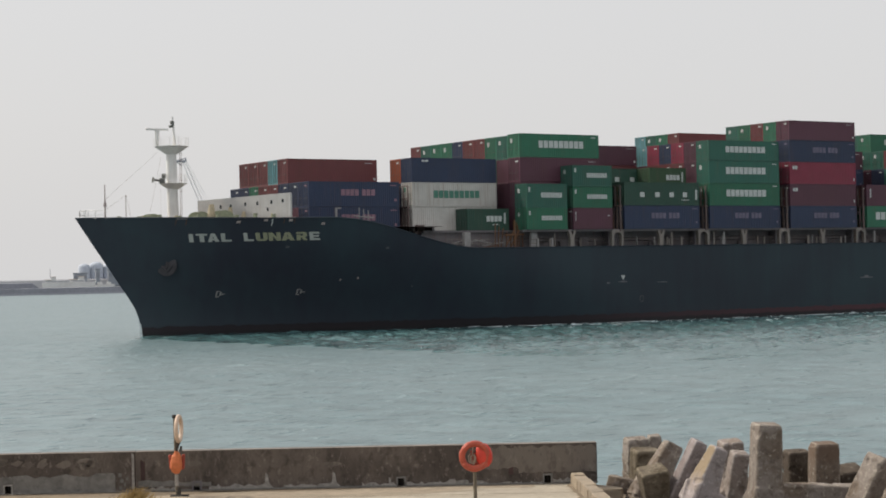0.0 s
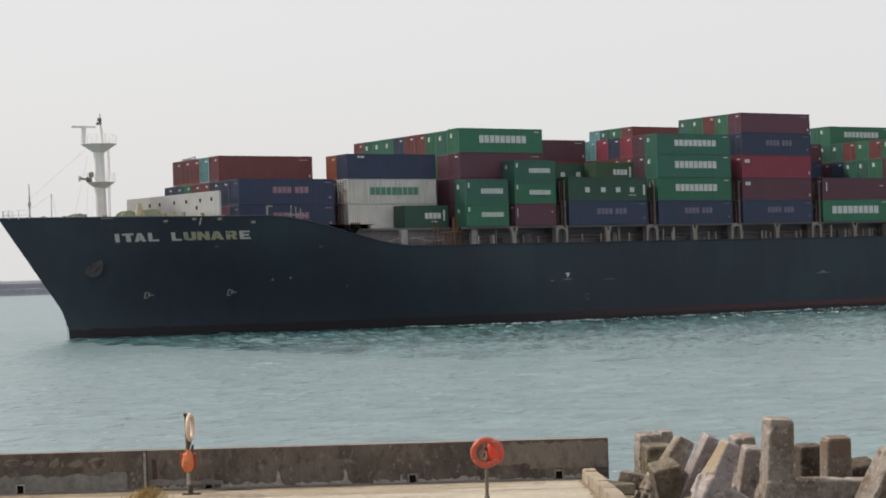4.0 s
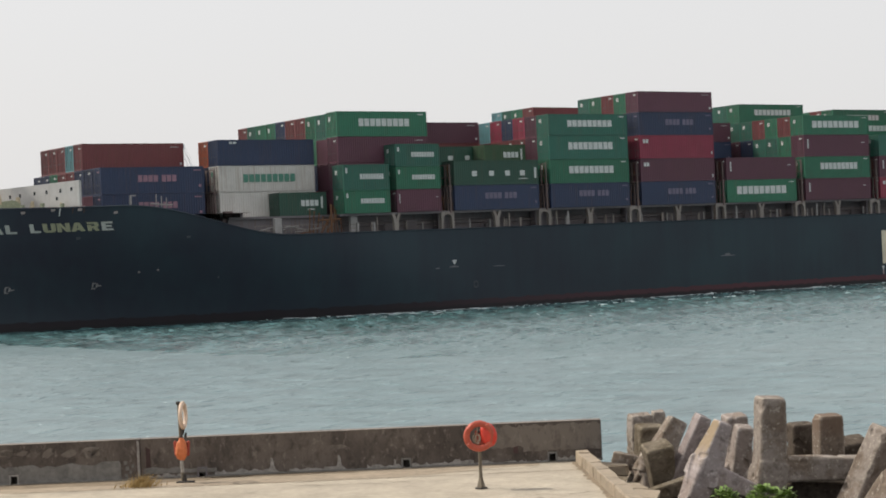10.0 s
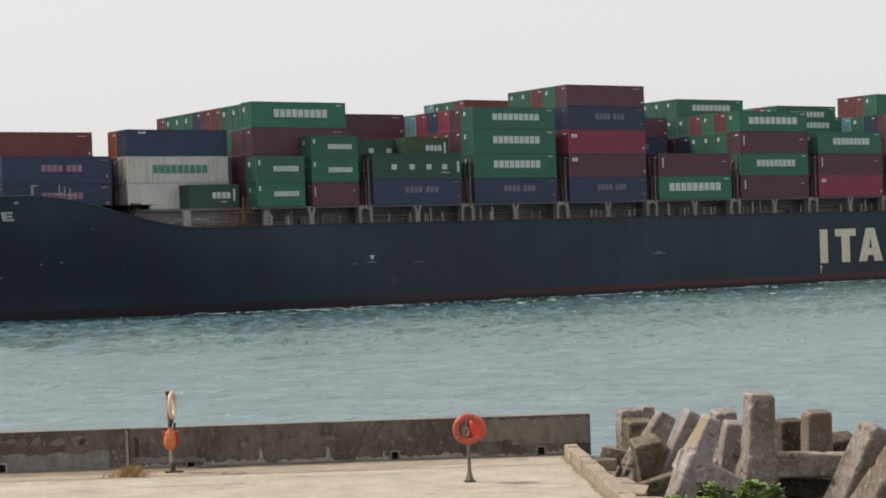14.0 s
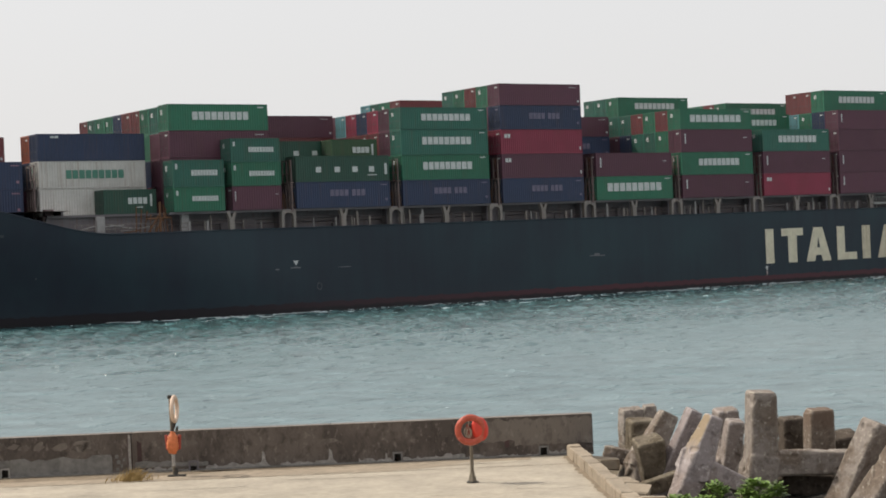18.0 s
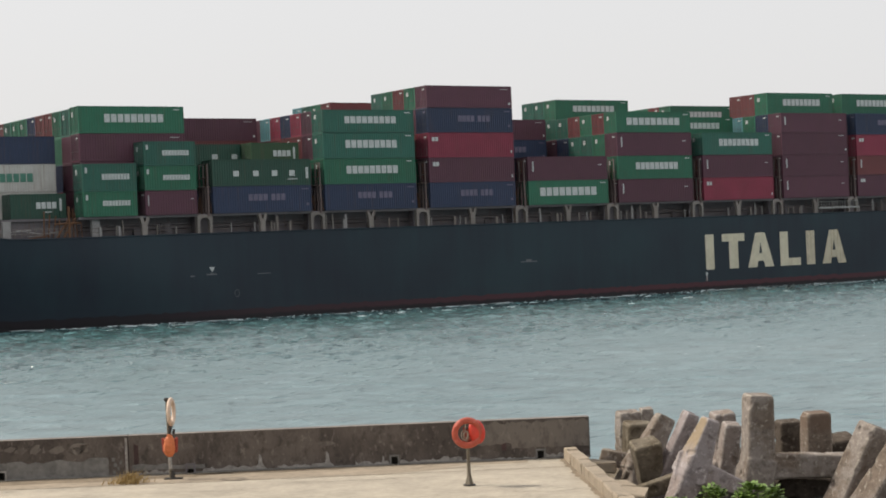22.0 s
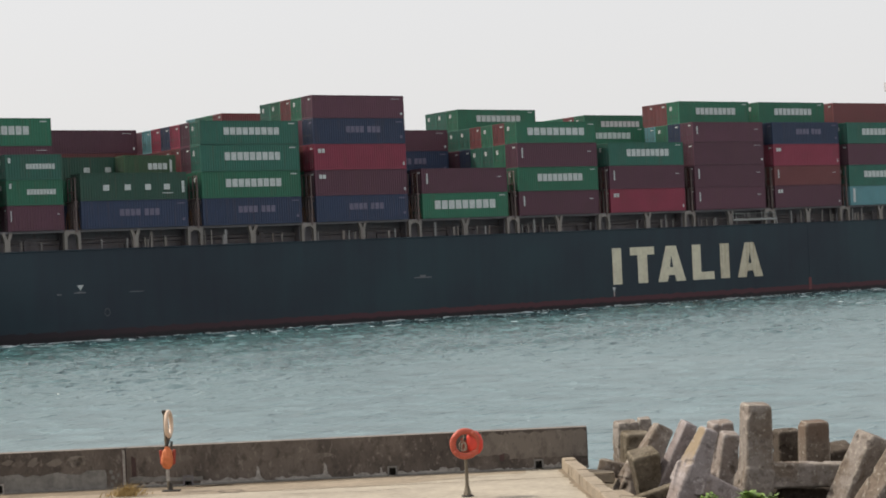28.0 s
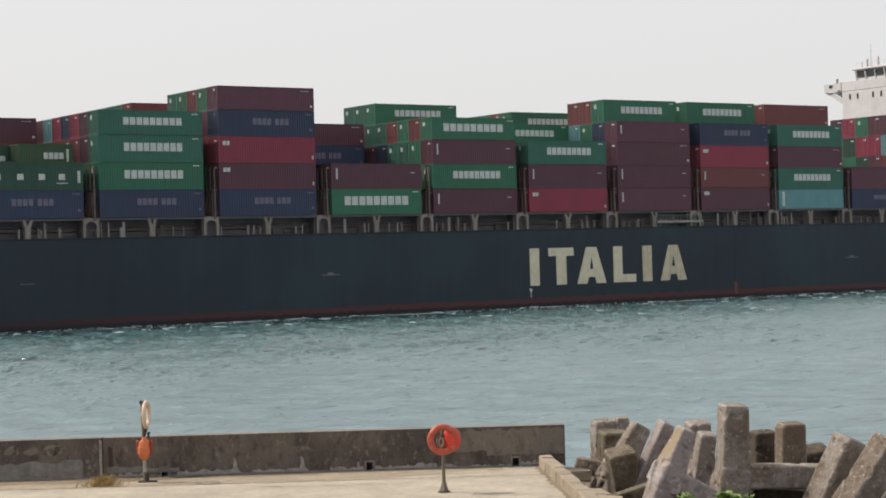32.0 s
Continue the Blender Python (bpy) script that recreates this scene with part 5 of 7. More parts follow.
def hull_marks():
    def plate(name, pts, material, bow=False, label=""):
        bm = bmesh.new()
        slab(bm, pts, -0.025, 0.018)
        if bow:
            for v in bm.verts:
                v.co.y += HALF - half_breadth(v.co.x, v.co.z)[0] - 0.03
        bmesh.ops.recalc_face_normals(bm, faces=bm.faces)
        part(name, bm, material, SHIP, label)
    def rect(x0, x1, z0, z1):
        return [(x0, z0), (x1, z0), (x1, z1), (x0, z1)]
    plate("pilot_mark", [(-22.1, 5.2), (-21.75, 5.78), (-22.45, 5.78)], MARK)
    plate("draught_bar", rect(-22.8, -21.5, 4.92, 5.04), GREYMARK)
    plate("draught_bar", rect(-22.4, -21.9, 5.04, 5.12), GREYMARK)
    plate("draught_bar", rect(-24.7, -24.2, 4.8, 4.95), GREYMARK)
    plate("draught_bar", rect(-16.6, -15.0, 4.80, 4.88), GREYMARK)
    for a in range(10):
        t0, t1 = a * 0.6283, (a + 1) * 0.6283
        plate("ring_mark", [(-19.2 + r * 0.75 * math.cos(t), 2.81 + r * math.sin(t)) for r, t in ((0.44, t0), (0.44, t1), (0.34, t1), (0.34, t0))], DIMMARK)
    plate("tug_mark", rect(19.0, 21.4, 4.68, 4.80), GREYMARK)
    plate("tug_mark", rect(19.8, 20.6, 4.80, 5.03), GREYMARK)
    plate("tug_mark", rect(102.7, 105.1, 4.68, 4.80), GREYMARK)
    plate("tug_mark", rect(103.5, 104.3, 4.80, 5.03), GREYMARK)
    plate("load_mark", [(48.4, 1.6), (48.65, 2.25), (48.15, 2.25)], MARK)
    plate("load_mark", rect(48.3, 48.5, 1.15, 1.65), SHIPGREY)
    plate("red_ladder_mark", rect(81.8, 82.3, 0.4, 2.05), BROWN, label="faded red stripe above the waterline")
    for x, z in ((-72.26, 4.66), (-63.85, 4.71)):
        for dx, dz, w, h in ((-0.3, 0, 0.07, 0.36), (-0.12, 0.3, 0.14, 0.06), (-0.12, -0.3, 0.14, 0.06), (0.35, 0, 0.22, 0.06), (0.1, 0.05, 0.09, 0.22)):
            plate("thruster_mark", rect(x + dx - w, x + dx + w, z + dz - h, z + dz + h), PILLAR, True)
    for x, z in ((-59.71, 6.00), (-57.78, 6.16), (-51.23, 5.07)):
        plate("spot_mark", rect(x - 0.09, x + 0.09, z - 0.1, z + 0.1), SHIPGREY if x < -52 else DIMMARK, True)
    for x, z in ((-71.98, 12.78), (-69.17, 12.94), (-66.57, 12.90), (-62.96, 12.47), (-66.36, 9.89), (-55.09, 9.59)):
        plate("fairlead", rect(x - 0.2, x + 0.2, z - 0.13, z + 0.13), SHIPGREY if z > 12 else DIMMARK, True)
    for x0, x1 in ((-78.2, -77.1), (-69.9, -68.6), (-67.3, -66.1)):
        plate("rail_plate", rect(x0, x1, 13.2, 13.28), SHIPGREY, True)
    plate("rail_post", rect(-68.56, -68.44, 12.3, 13.25), MARK, True)
    for x0, x1 in ((-78.2, -77.1), (-67.3, -66.1)):     # roller fairleads let into the bulwark
        for x in (x0 + 0.05, x1 - 0.05):
            plate("fairlead_roller", rect(x - 0.05, x + 0.05, 12.55, 13.18), DECK, True, "dark rusty fairlead roller")
    plate("doubler_seam", rect(82.0, 82.18, 2.1, 9.3), HULL)
    # anchor in its pocket, brown with rust
    bm = bmesh.new()
    bmesh.ops.create_uvsphere(bm, u_segments=14, v_segments=8, radius=1.0)
    for v in bm.verts:
        v.co = Vector((v.co.x * 1.3, v.co.y * 0.10, v.co.z * 1.25))
    part("anchor_pocket", bm, SCUFF, SHIP, m=pose(-78.13, HALF - half_breadth(-78.13, 8.08)[0], 8.08, 0, 0, -48))
    bm = bmesh.new()
    rod(bm, (0, 0, -0.2), (0, 0, 1.1), 0.16, 0.14)
    rod(bm, (-0.75, 0, 0.15), (0, 0, -0.55), 0.12, 0.2)
    rod(bm, (0.75, 0, 0.15), (0, 0, -0.55), 0.12, 0.2)
    part("anchor", bm, SCUFF, SHIP, "rusty anchor housed in the bow", pose(-78.13, HALF - half_breadth(-78.13, 8.08)[0] - 0.10, 7.98, 0, 0, -48))


hull_marks()


def foredeck():
    cy = HALF
    # mast with two platforms
    mast = part("fore_mast", rodm((-75.45, cy, 12.0), (-75.6, cy, 21.9), 0.68, 0.58, 16), SHIPWHITE, SHIP, "white signal mast on the forecastle")
    smooth(mast)
    for z, r, h, dx in ((17.6, 1.6, 0.7, 0.15), (21.9, 2.0, 0.95, 0.0)):
        bm = rodm((-75.55 + dx, cy, z - h), (-75.55 + dx, cy, z), 0.6, r, 16)
        part("platform", bm, SHIPWHITE, mast)
        bm = bmesh.new()
        for k in range(12):
            a = k * math.pi / 6
            x, y = -75.55 + dx + r * math.cos(a), cy + r * math.sin(a)
            rod(bm, (x, y, z), (x, y, z + 1.0), 0.025, None, 5)
            a2 = (k + 1) * math.pi / 6
            for hh in (0.5, 1.0):
                rod(bm, (x, y, z + hh), (-75.55 + dx + r * math.cos(a2), cy + r * math.sin(a2), z + hh), 0.012, None, 4)
        part("railing", bm, SHIPWHITE, mast)
    part("top_pole", rodm((-75.1, cy, 21.9), (-75.35, cy, 25.4), 0.2, 0.09, 8), SHIPWHITE, mast)
    bm = bmesh.new()
    rod(bm, (-75.75, cy, 24.2), (-75.2, cy, 24.35), 0.16, None, 8)
    box(bm, -75.6, -75.2, cy - 0.2, cy + 0.2, 24.5, 24.9, 0.05)
    part("mast_lamp", bm, MASTGREY, mast)
    part("radar_stand", rodm((-77.3, cy, 21.8), (-77.3, cy, 23.75), 0.17, 0.30, 8), SHIPWHITE, mast)
    part("radar_scanner", boxm(-78.75, -75.9, cy - 0.15, cy + 0.15, 23.75, 23.98, 0.05), SHIPWHITE, mast)
    bm = bmesh.new()
    rod(bm, (-76.9, cy, 17.9), (-77.75, cy, 18.0), 0.10, 0.14, 8)
    rod(bm, (-77.75, cy, 18.0), (-77.95, cy, 18.02), 0.14, 0.36, 10)
    box(bm, -77.1, -76.5, cy - 0.2, cy + 0.2, 17.6, 18.2, 0.05)
    box(bm, -76.8, -76.3, cy - 0.15, cy + 0.15, 18.2, 18.75, 0.05)
    part("horn", bm, MASTGREY, mast)
    bm = bmesh.new()
    for k in range(22):
        z = 13.5 + k * 0.4
        rod(bm, (-74.4, cy - 0.22, z), (-74.4, cy + 0.22, z), 0.02, None, 4)
    for y in (-0.22, 0.22):
        rod(bm, (-74.45, cy + y, 13.0), (-74.4, cy + y, 22.2), 0.03, None, 5)
    part("ladder", bm, SHIPGREY, mast)
    for a, b in (((-81.35, cy, 16.2), (-83.8, cy, 14.6)), ((-77.3, cy, 21.2), (-84.0, cy, 15.6)), ((-76.9, cy, 20.6), (-80.2, cy - 3.5, 13.0)), ((-77.0, cy, 17.0), (-78.4, cy - 3.0, 13.0)), ((-81.3, cy, 16.3), (-80.6, cy, 12.9))):
        part("stay", rodm(a, b, 0.013, None, 5), SHIPGREY, mast)
    jack = part("jackstaff", rodm((-83.9, cy, 12.0), (-83.9, cy, 17.4), 0.14, 0.05, 8), SHIPGREY, SHIP)
    part("staff_lamp", rodm((-83.9, cy, 14.9), (-83.9, cy, 15.4), 0.2, 0.16, 8), SHIPGREY, jack)
    part("light_post", rodm((-81.35, cy, 12.0), (-81.35, cy, 16.3), 0.05, 0.04, 6), SHIPGREY, SHIP)
    bm = bmesh.new()
    for i, (x, y) in enumerate(((-87.0, cy), (-86.6, cy - 0.8), (-85.8, cy - 1.7), (-84.9, cy - 2.6))):
        rod(bm, (x, y, 13.4), (x, y, 14.45), 0.035, None, 5)
        rod(bm, (x, 2 * HALF - y, 13.4), (x, 2 * HALF - y, 14.45), 0.035, None, 5)
    for z in (13.9, 14.4):
        for s in (1, -1):
            rod(bm, (-87.0, cy, z), (-84.9, cy - s * 2.6, z), 0.03, None, 5)
    part("pulpit_rail", bm, SHIPWHITE, SHIP)
    # V-shaped wave breaker ahead of the first bay
    def breaker(x0, y0, x1, y1):
        d = Vector((x1 - x0, y1 - y0, 0))
        nrm = Vector((-d.y, d.x, 0)).normalized() * 0.12
        bm = bmesh.new()
        pts = [Vector((x0, y0, 12.0)), Vector((x1, y1, 12.95)), Vector((x1, y1, 16.05)), Vector((x0, y0, 15.6))]
        f = [bm.verts.new(p - nrm) for p in pts]
        k = [bm.verts.new(p + nrm) for p in pts]
        bm.faces.new(f)
        bm.faces.new(k[::-1])
        for i in range(4):
            j = (i + 1) % 4
            bm.faces.new((f[j], f[i], k[i], k[j]))
        bmesh.ops.recalc_face_normals(bm, faces=bm.faces)
        w = part("wave_breaker", bm, BREAKER, SHIP, "white steel wave breaker across the foredeck")
        for t, z in ((0.25, 14.75), (0.36, 14.8), (0.52, 14.95), (0.65, 15.0), (0.8, 15.05), (0.92, 15.15), (0.76, 14.25)):
            p = Vector((x0, y0, z)) + d * t
            bm = boxm(-0.13, 0.13, -0.14, 0.14, -0.2, 0.2)
            part("freeing_port", bm, GLASS, w, m=Matrix.Translation(p) @ Matrix.Rotation(math.atan2(d.y, d.x), 4, "Z"))
        for t in (0.98,):
            p = Vector((x0, y0, 0)) + d * t
            part("stiffener", boxm(p.x, p.x + 0.35, p.y - 0.1, p.y + 0.1, 12.95, 15.95, 0.02), BREAKER, w)
    breaker(-72.2, cy, -66.4, 4.2)
    breaker(-72.2, cy + 0.01, -66.4, 2 * HALF - 4.2)
    # mooring winches, chain stoppers and bitts
    rng = random.Random(7)
    for x, y, r in ((-74.0, 12.4, 0.98), (-71.9, 10.6, 1.02), (-79.0, 14.6, 0.9), (-81.2, 15.2, 0.6), (-69.4, 8.6, 0.55), (-68.0, 7.6, 0.6), (-77.4, 13.0, 0.5)):
        w = part("winch", rodm((x, y - 0.7, 12.0 + r), (x, y + 0.7, 12.0 + r), r * 0.75, None, 14), GEAR, SHIP, "pale green mooring winch")
        for s in (-0.75, 0.75):
            part("drum_flange", rodm((x, y + s - 0.06, 12.0 + r), (x, y + s + 0.06, 12.0 + r), r * 1.25, None, 16), GEAR, w)
        part("winch_bed", boxm(x - r, x + r, y - 1.1, y + 1.1, 11.98, 12.0 + r * 0.5, 0.03), DECK, w)
    for k in range(9):
        x = -83 + k * 1.9
        y = HALF - half_breadth(x, 13)[0] + 1.4
        part("bitt", rodm((x, y, 12.0), (x, y, 13.75 + rng.uniform(-0.1, 0.15)), 0.24, 0.26, 8), GEAR, SHIP)
    for x, y, r, h in ((-72.9, 11.6, 0.8, 2.5), (-71.2, 10.2, 0.6, 2.1), (-69.9, 9.4, 0.5, 1.6), (-67.6, 6.6, 0.5, 1.6), (-66.9, 6.0, 0.5, 1.7), (-76.6, 13.2, 0.4, 1.3), (-80.2, 14.4, 0.35, 1.3)):
        part("gear_cover", rodm((x, y, 12.0), (x + 0.15, y, 12.5 + h), r, r * 0.35, 10), CREAMCLOTH, SHIP, "cream canvas cover on deck gear")
    bm = bmesh.new()
    box(bm, -61.3, -61.1, 2.9, 3.1, 12.0, 14.3)
    box(bm, -61.3, -60.6, 2.9, 3.1, 14.15, 14.3)
    part("davit", bm, PILLAR, SHIP)
    bm = bmesh.new()
    for x in (-58.4, -57.8, -57.2):
        rod(bm, (x, 2.6, 11.8), (x, 2.6, 14.3 - 0.3 * (x + 58.4)), 0.06, None, 6)
    rod(bm, (-59.1, 2.6, 13.3), (-56.5, 2.6, 13.1), 0.08, None, 6)
    part("gangway_post", bm, PILLAR, SHIP)


foredeck()

BAYS = [-63.65, -49.65, -35.70, -21.60, -7.63, 6.46, 20.65, 34.53, 48.57, 62.55, 76.50, 90.40, 104.30, 118.40]
BASE = 11.58


def lashing_frame(b, y0, z0, tall=5.6):
    """Posts, rails and a walkway between two bays, close before the forward ends of the boxes."""
    top = z0 + tall
    root = part("lashing_frame", boxm(b - 0.70, b - 0.30, y0, y0 + 2.3, z0 + 3.05, z0 + 3.22, 0.02), FRAMERUST, SHIP, "rust-stained lashing frame between the bays")
    for y in (y0 + 0.02, y0 + 0.68, y0 + 1.36, y0 + 2.02):
        part("frame_post", boxm(b - 0.60, b - 0.42, y, y + 0.26, z0, z0 + 3.05, 0.02), FRAMERUST, root)
    for y in (y0 + 0.05, y0 + 1.05, y0 + 2.05):
        part("frame_post", boxm(b - 0.56, b - 0.44, y, y + 0.18, z0 + 3.22, top, 0.02), FRAMERUST, root)
    for z in (z0 + 1.2, z0 + 4.1, top):
        part("frame_rail", boxm(b - 0.55, b - 0.47, y0, y0 + 2.3, z, z + 0.1), FRAMERUST, root)


def lashing_gear():
    """Between the bays: steel portals, forked pillars under the outboard stacks, the coaming and pipes behind them."""
    part("coaming", boxm(-50.0, 131.0, 2.6, 2.8, 8.7, 11.3), COAMING, SHIP, "grimy steel hatch coaming")
    part("coaming", boxm(-50.0, 131.0, 29.5, 29.7, 8.7, 11.3), COAMING, SHIP)
    part("hatch_cover", boxm(-66.0, 131.0, 5.1, 27.2, 11.0, 11.3), COAMING, SHIP)
    part("hatch_cover", boxm(-36.5, 131.0, 2.81, 5.05, 10.95, 11.28), COAMING, SHIP)
    part("stool_beam", boxm(-37.0, 131.0, 0.35, 0.75, 11.30, 11.55), COAMING, SHIP)
    part("stool_beam", boxm(-50.0, 131.0, 2.2, 2.55, 11.30, 11.55), COAMING, SHIP)
    def prism(bm, x0, x1, y0, y1, z0, z1):
        box(bm, x0, x1, y0, y1, z0, z1, 0.03)
    gaps = [(a + 12.19, b) for a, b in zip(BAYS[2:-1], BAYS[3:])]
    for side in (0, 1):
        def yy(a, b):
            return (a, b) if side == 0 else (2 * HALF - b, 2 * HALF - a)
        for a, b in gaps:
            mid = (a + b) / 2
            y0, y1 = yy(0.28, 0.8)                     # a portal with an arched opening, cut from plate
            arch = [(mid + 0.60 * math.cos(t), 10.65 + 0.5 * math.sin(t)) for t in [math.pi * k / 8 for k in range(9)]]
            bm = slab(bmesh.new(), [(mid + 0.60, 8.7), (mid + 0.90, 8.7), (mid + 0.90, 11.46), (mid - 0.90, 11.46), (mid - 0.90, 8.7), (mid - 0.60, 8.7)] + arch[::-1], y0, y1 - y0)
            bmesh.ops.recalc_face_normals(bm, faces=bm.faces)
            part("lashing_portal", bm, PORTAL, SHIP, "buff-grey steel lashing portal")
            part("lashing_locker", boxm(mid - 0.72, mid + 0.72, *yy(1.3, 2.4), 8.7, 11.6, 0.03), COAMING, SHIP)
            for x, lean in ((mid - 0.75, 0.1), (mid - 0.35, 0.2), (mid + 0.1, -0.1), (mid + 0.5, 0.15)):
                part("lashing_rod", rodm((x, yy(1.2, 1.2)[0], 11.3), (x + lean, yy(1.2, 1.2)[0], 13.3), 0.05, None, 5), RUST, SHIP)
            if side == 0:                              # a rusty lashing frame stands before the box ends
                lashing_frame(b, 0.10, 11.3)
            for x in (a + 0.12, b - 0.12):             # crossed rods before the box ends, two tiers high
                for p, q, top in ((0.2, 2.3, 14.4), (2.3, 0.2, 14.4), (0.3, 1.4, 16.9), (2.2, 1.1, 16.9)):
                    part("lashing_rod", rodm((x, yy(p, p)[0], 11.4), (x, yy(q, q)[0], top), 0.035, None, 4), RUST if top > 15 else DUSTSTEEL, SHIP)
        for x0 in BAYS[2:]:
            c = x0 + 6.1
            bm = bmesh.new()
            y0, y1 = yy(0.3, 0.75)
            slab(bm, [(c - 0.30, 8.7), (c + 0.30, 8.7), (c + 0.30, 10.5), (c + 0.60, 11.46), (c + 0.24, 11.46), (c, 10.75), (c - 0.24, 11.46), (c - 0.60, 11.46), (c - 0.30, 10.5)], y0, y1 - y0)
            bmesh.ops.recalc_face_normals(bm, faces=bm.faces)
            part("stack_pillar", bm, PORTAL, SHIP)
    rng = random.Random(13)
    for x0 in BAYS[2:]:
        for k in range(7):
            x = x0 + rng.uniform(0.4, 11.8)
            if abs(x - x0 - 6.1) < 0.8:
                continue
            h = rng.choice((0.9, 1.1, 1.1, 1.7))
            w = rng.choice((0.06, 0.08, 0.14))
            part("stanchion", boxm(x - w, x + w, 0.7, 0.85, 8.7, 9.42 + h, 0.01), PORTAL if k % 3 else PILLAR, SHIP)
        bm = bmesh.new()
        for z in (9.9, 10.35):
            rod(bm, (x0 + 0.3, 0.9, z), (x0 + 11.9, 0.9, z), 0.03, None, 5)
        part("hand_rail", bm, DUSTSTEEL, SHIP)
        bm = bmesh.new()
        for z, y in ((10.6, 2.45), (10.2, 2.35)):
            rod(bm, (x0 - 0.6, y, z), (x0 + 13.0, y, z), 0.1, None, 6)
        for j in range(3):
            xx = x0 + rng.uniform(1, 10.5)
            box(bm, xx, xx + rng.uniform(0.5, 1.4), 2.2, 2.58, 8.9, 8.9 + rng.uniform(0.8, 1.9), 0.03)
        part("pipe_run", bm, COAMING, SHIP)
    lashing_frame(BAYS[1], 5.05, 11.3)
    # gangway stowed along the side, seen above the large lettering
    bm = bmesh.new()
    box(bm, 69.0, 76.6, 0.15, 0.4, 10.0, 10.25)
    for k in range(16):
        rod(bm, (69.0 + k * 0.5, 0.2, 10.2), (69.0 + k * 0.5, 0.2, 10.95), 0.04, None, 5)
    rod(bm, (69.0, 0.2, 10.95), (76.6, 0.2, 10.95), 0.05, None, 5)
    part("stowed_gangway", bm, STEEL, SHIP, "grey gangway stowed along the rail")
    # rusty frames and stair by the break of the forecastle
    bm = bmesh.new()
    rod(bm, (-39.4, 0.8, 9.3), (-37.9, 0.8, 11.5), 0.09, None, 6)
    rod(bm, (-38.6, 0.8, 9.3), (-37.2, 0.8, 11.5), 0.09, None, 6)
    rod(bm, (-37.9, 0.8, 8.9), (-37.9, 0.8, 12.7), 0.14, None, 6)
    rod(bm, (-39.4, 0.8, 10.9), (-36.6, 0.8, 11.0), 0.1, None, 6)
    for k in range(9):
        xx = -40.6 + k * 0.55
        rod(bm, (xx, 1.1 + 0.2 * (k % 3), 9.0), (xx + rng.uniform(-0.5, 0.5), 1.1 + 0.2 * (k % 3), 11.3 + rng.uniform(-0.4, 1.2)), 0.07, None, 5)
    rod(bm, (-44.2, 0.7, 9.2), (-40.2, 0.7, 9.75), 0.06, None, 5)
    part("stair_frame", bm, RUST, SHIP, "rust-stained stair frame at the break of the deck")
    for x in (-44.6, -34.9):
        part("stack_pillar", boxm(x - 0.45, x + 0.45, 0.9, 1.4, 8.7, 11.3, 0.05), PILLAR, SHIP)
    bm = bmesh.new()
    for k in range(14):
        x = -47.5 + k * 0.75
        rod(bm, (x, 1.0, 8.9), (x, 1.0, 10.45), 0.035, None, 5)
    for z in (9.95, 10.45):
        rod(bm, (-47.5, 1.0, z), (-37.5, 1.0, z), 0.03, None, 5)
    part("side_rail", bm, PORTAL, SHIP)
    bm = bmesh.new()                                   # hoses and pipes lying along the step of the deck
    for k in range(7):
        x = -48.6 + k * 1.35 + rng.uniform(-0.4, 0.4)
        rod(bm, (x, 1.3 + 0.1 * (k % 3), 9.5 + 0.22 * k % 0.9), (x + rng.uniform(1.6, 3.2), 1.3 + 0.1 * (k % 3), 9.9 + rng.uniform(-0.2, 0.7)), rng.uniform(0.05, 0.09), None, 6)
    part("pipe_bundle", bm, PILLAR, SHIP, "pale grey pipes along the break of the deck")
    part("locker", boxm(-49.5, -48.5, 4.2, 4.8, 11.58, 12.3, 0.04), FRAMERUST, SHIP, "rust-brown deck locker")
    part("hatch_stool", boxm(-49.6, -37.4, 4.6, 5.05, 10.7, 11.56), SHIPGREY, SHIP)


lashing_gear()


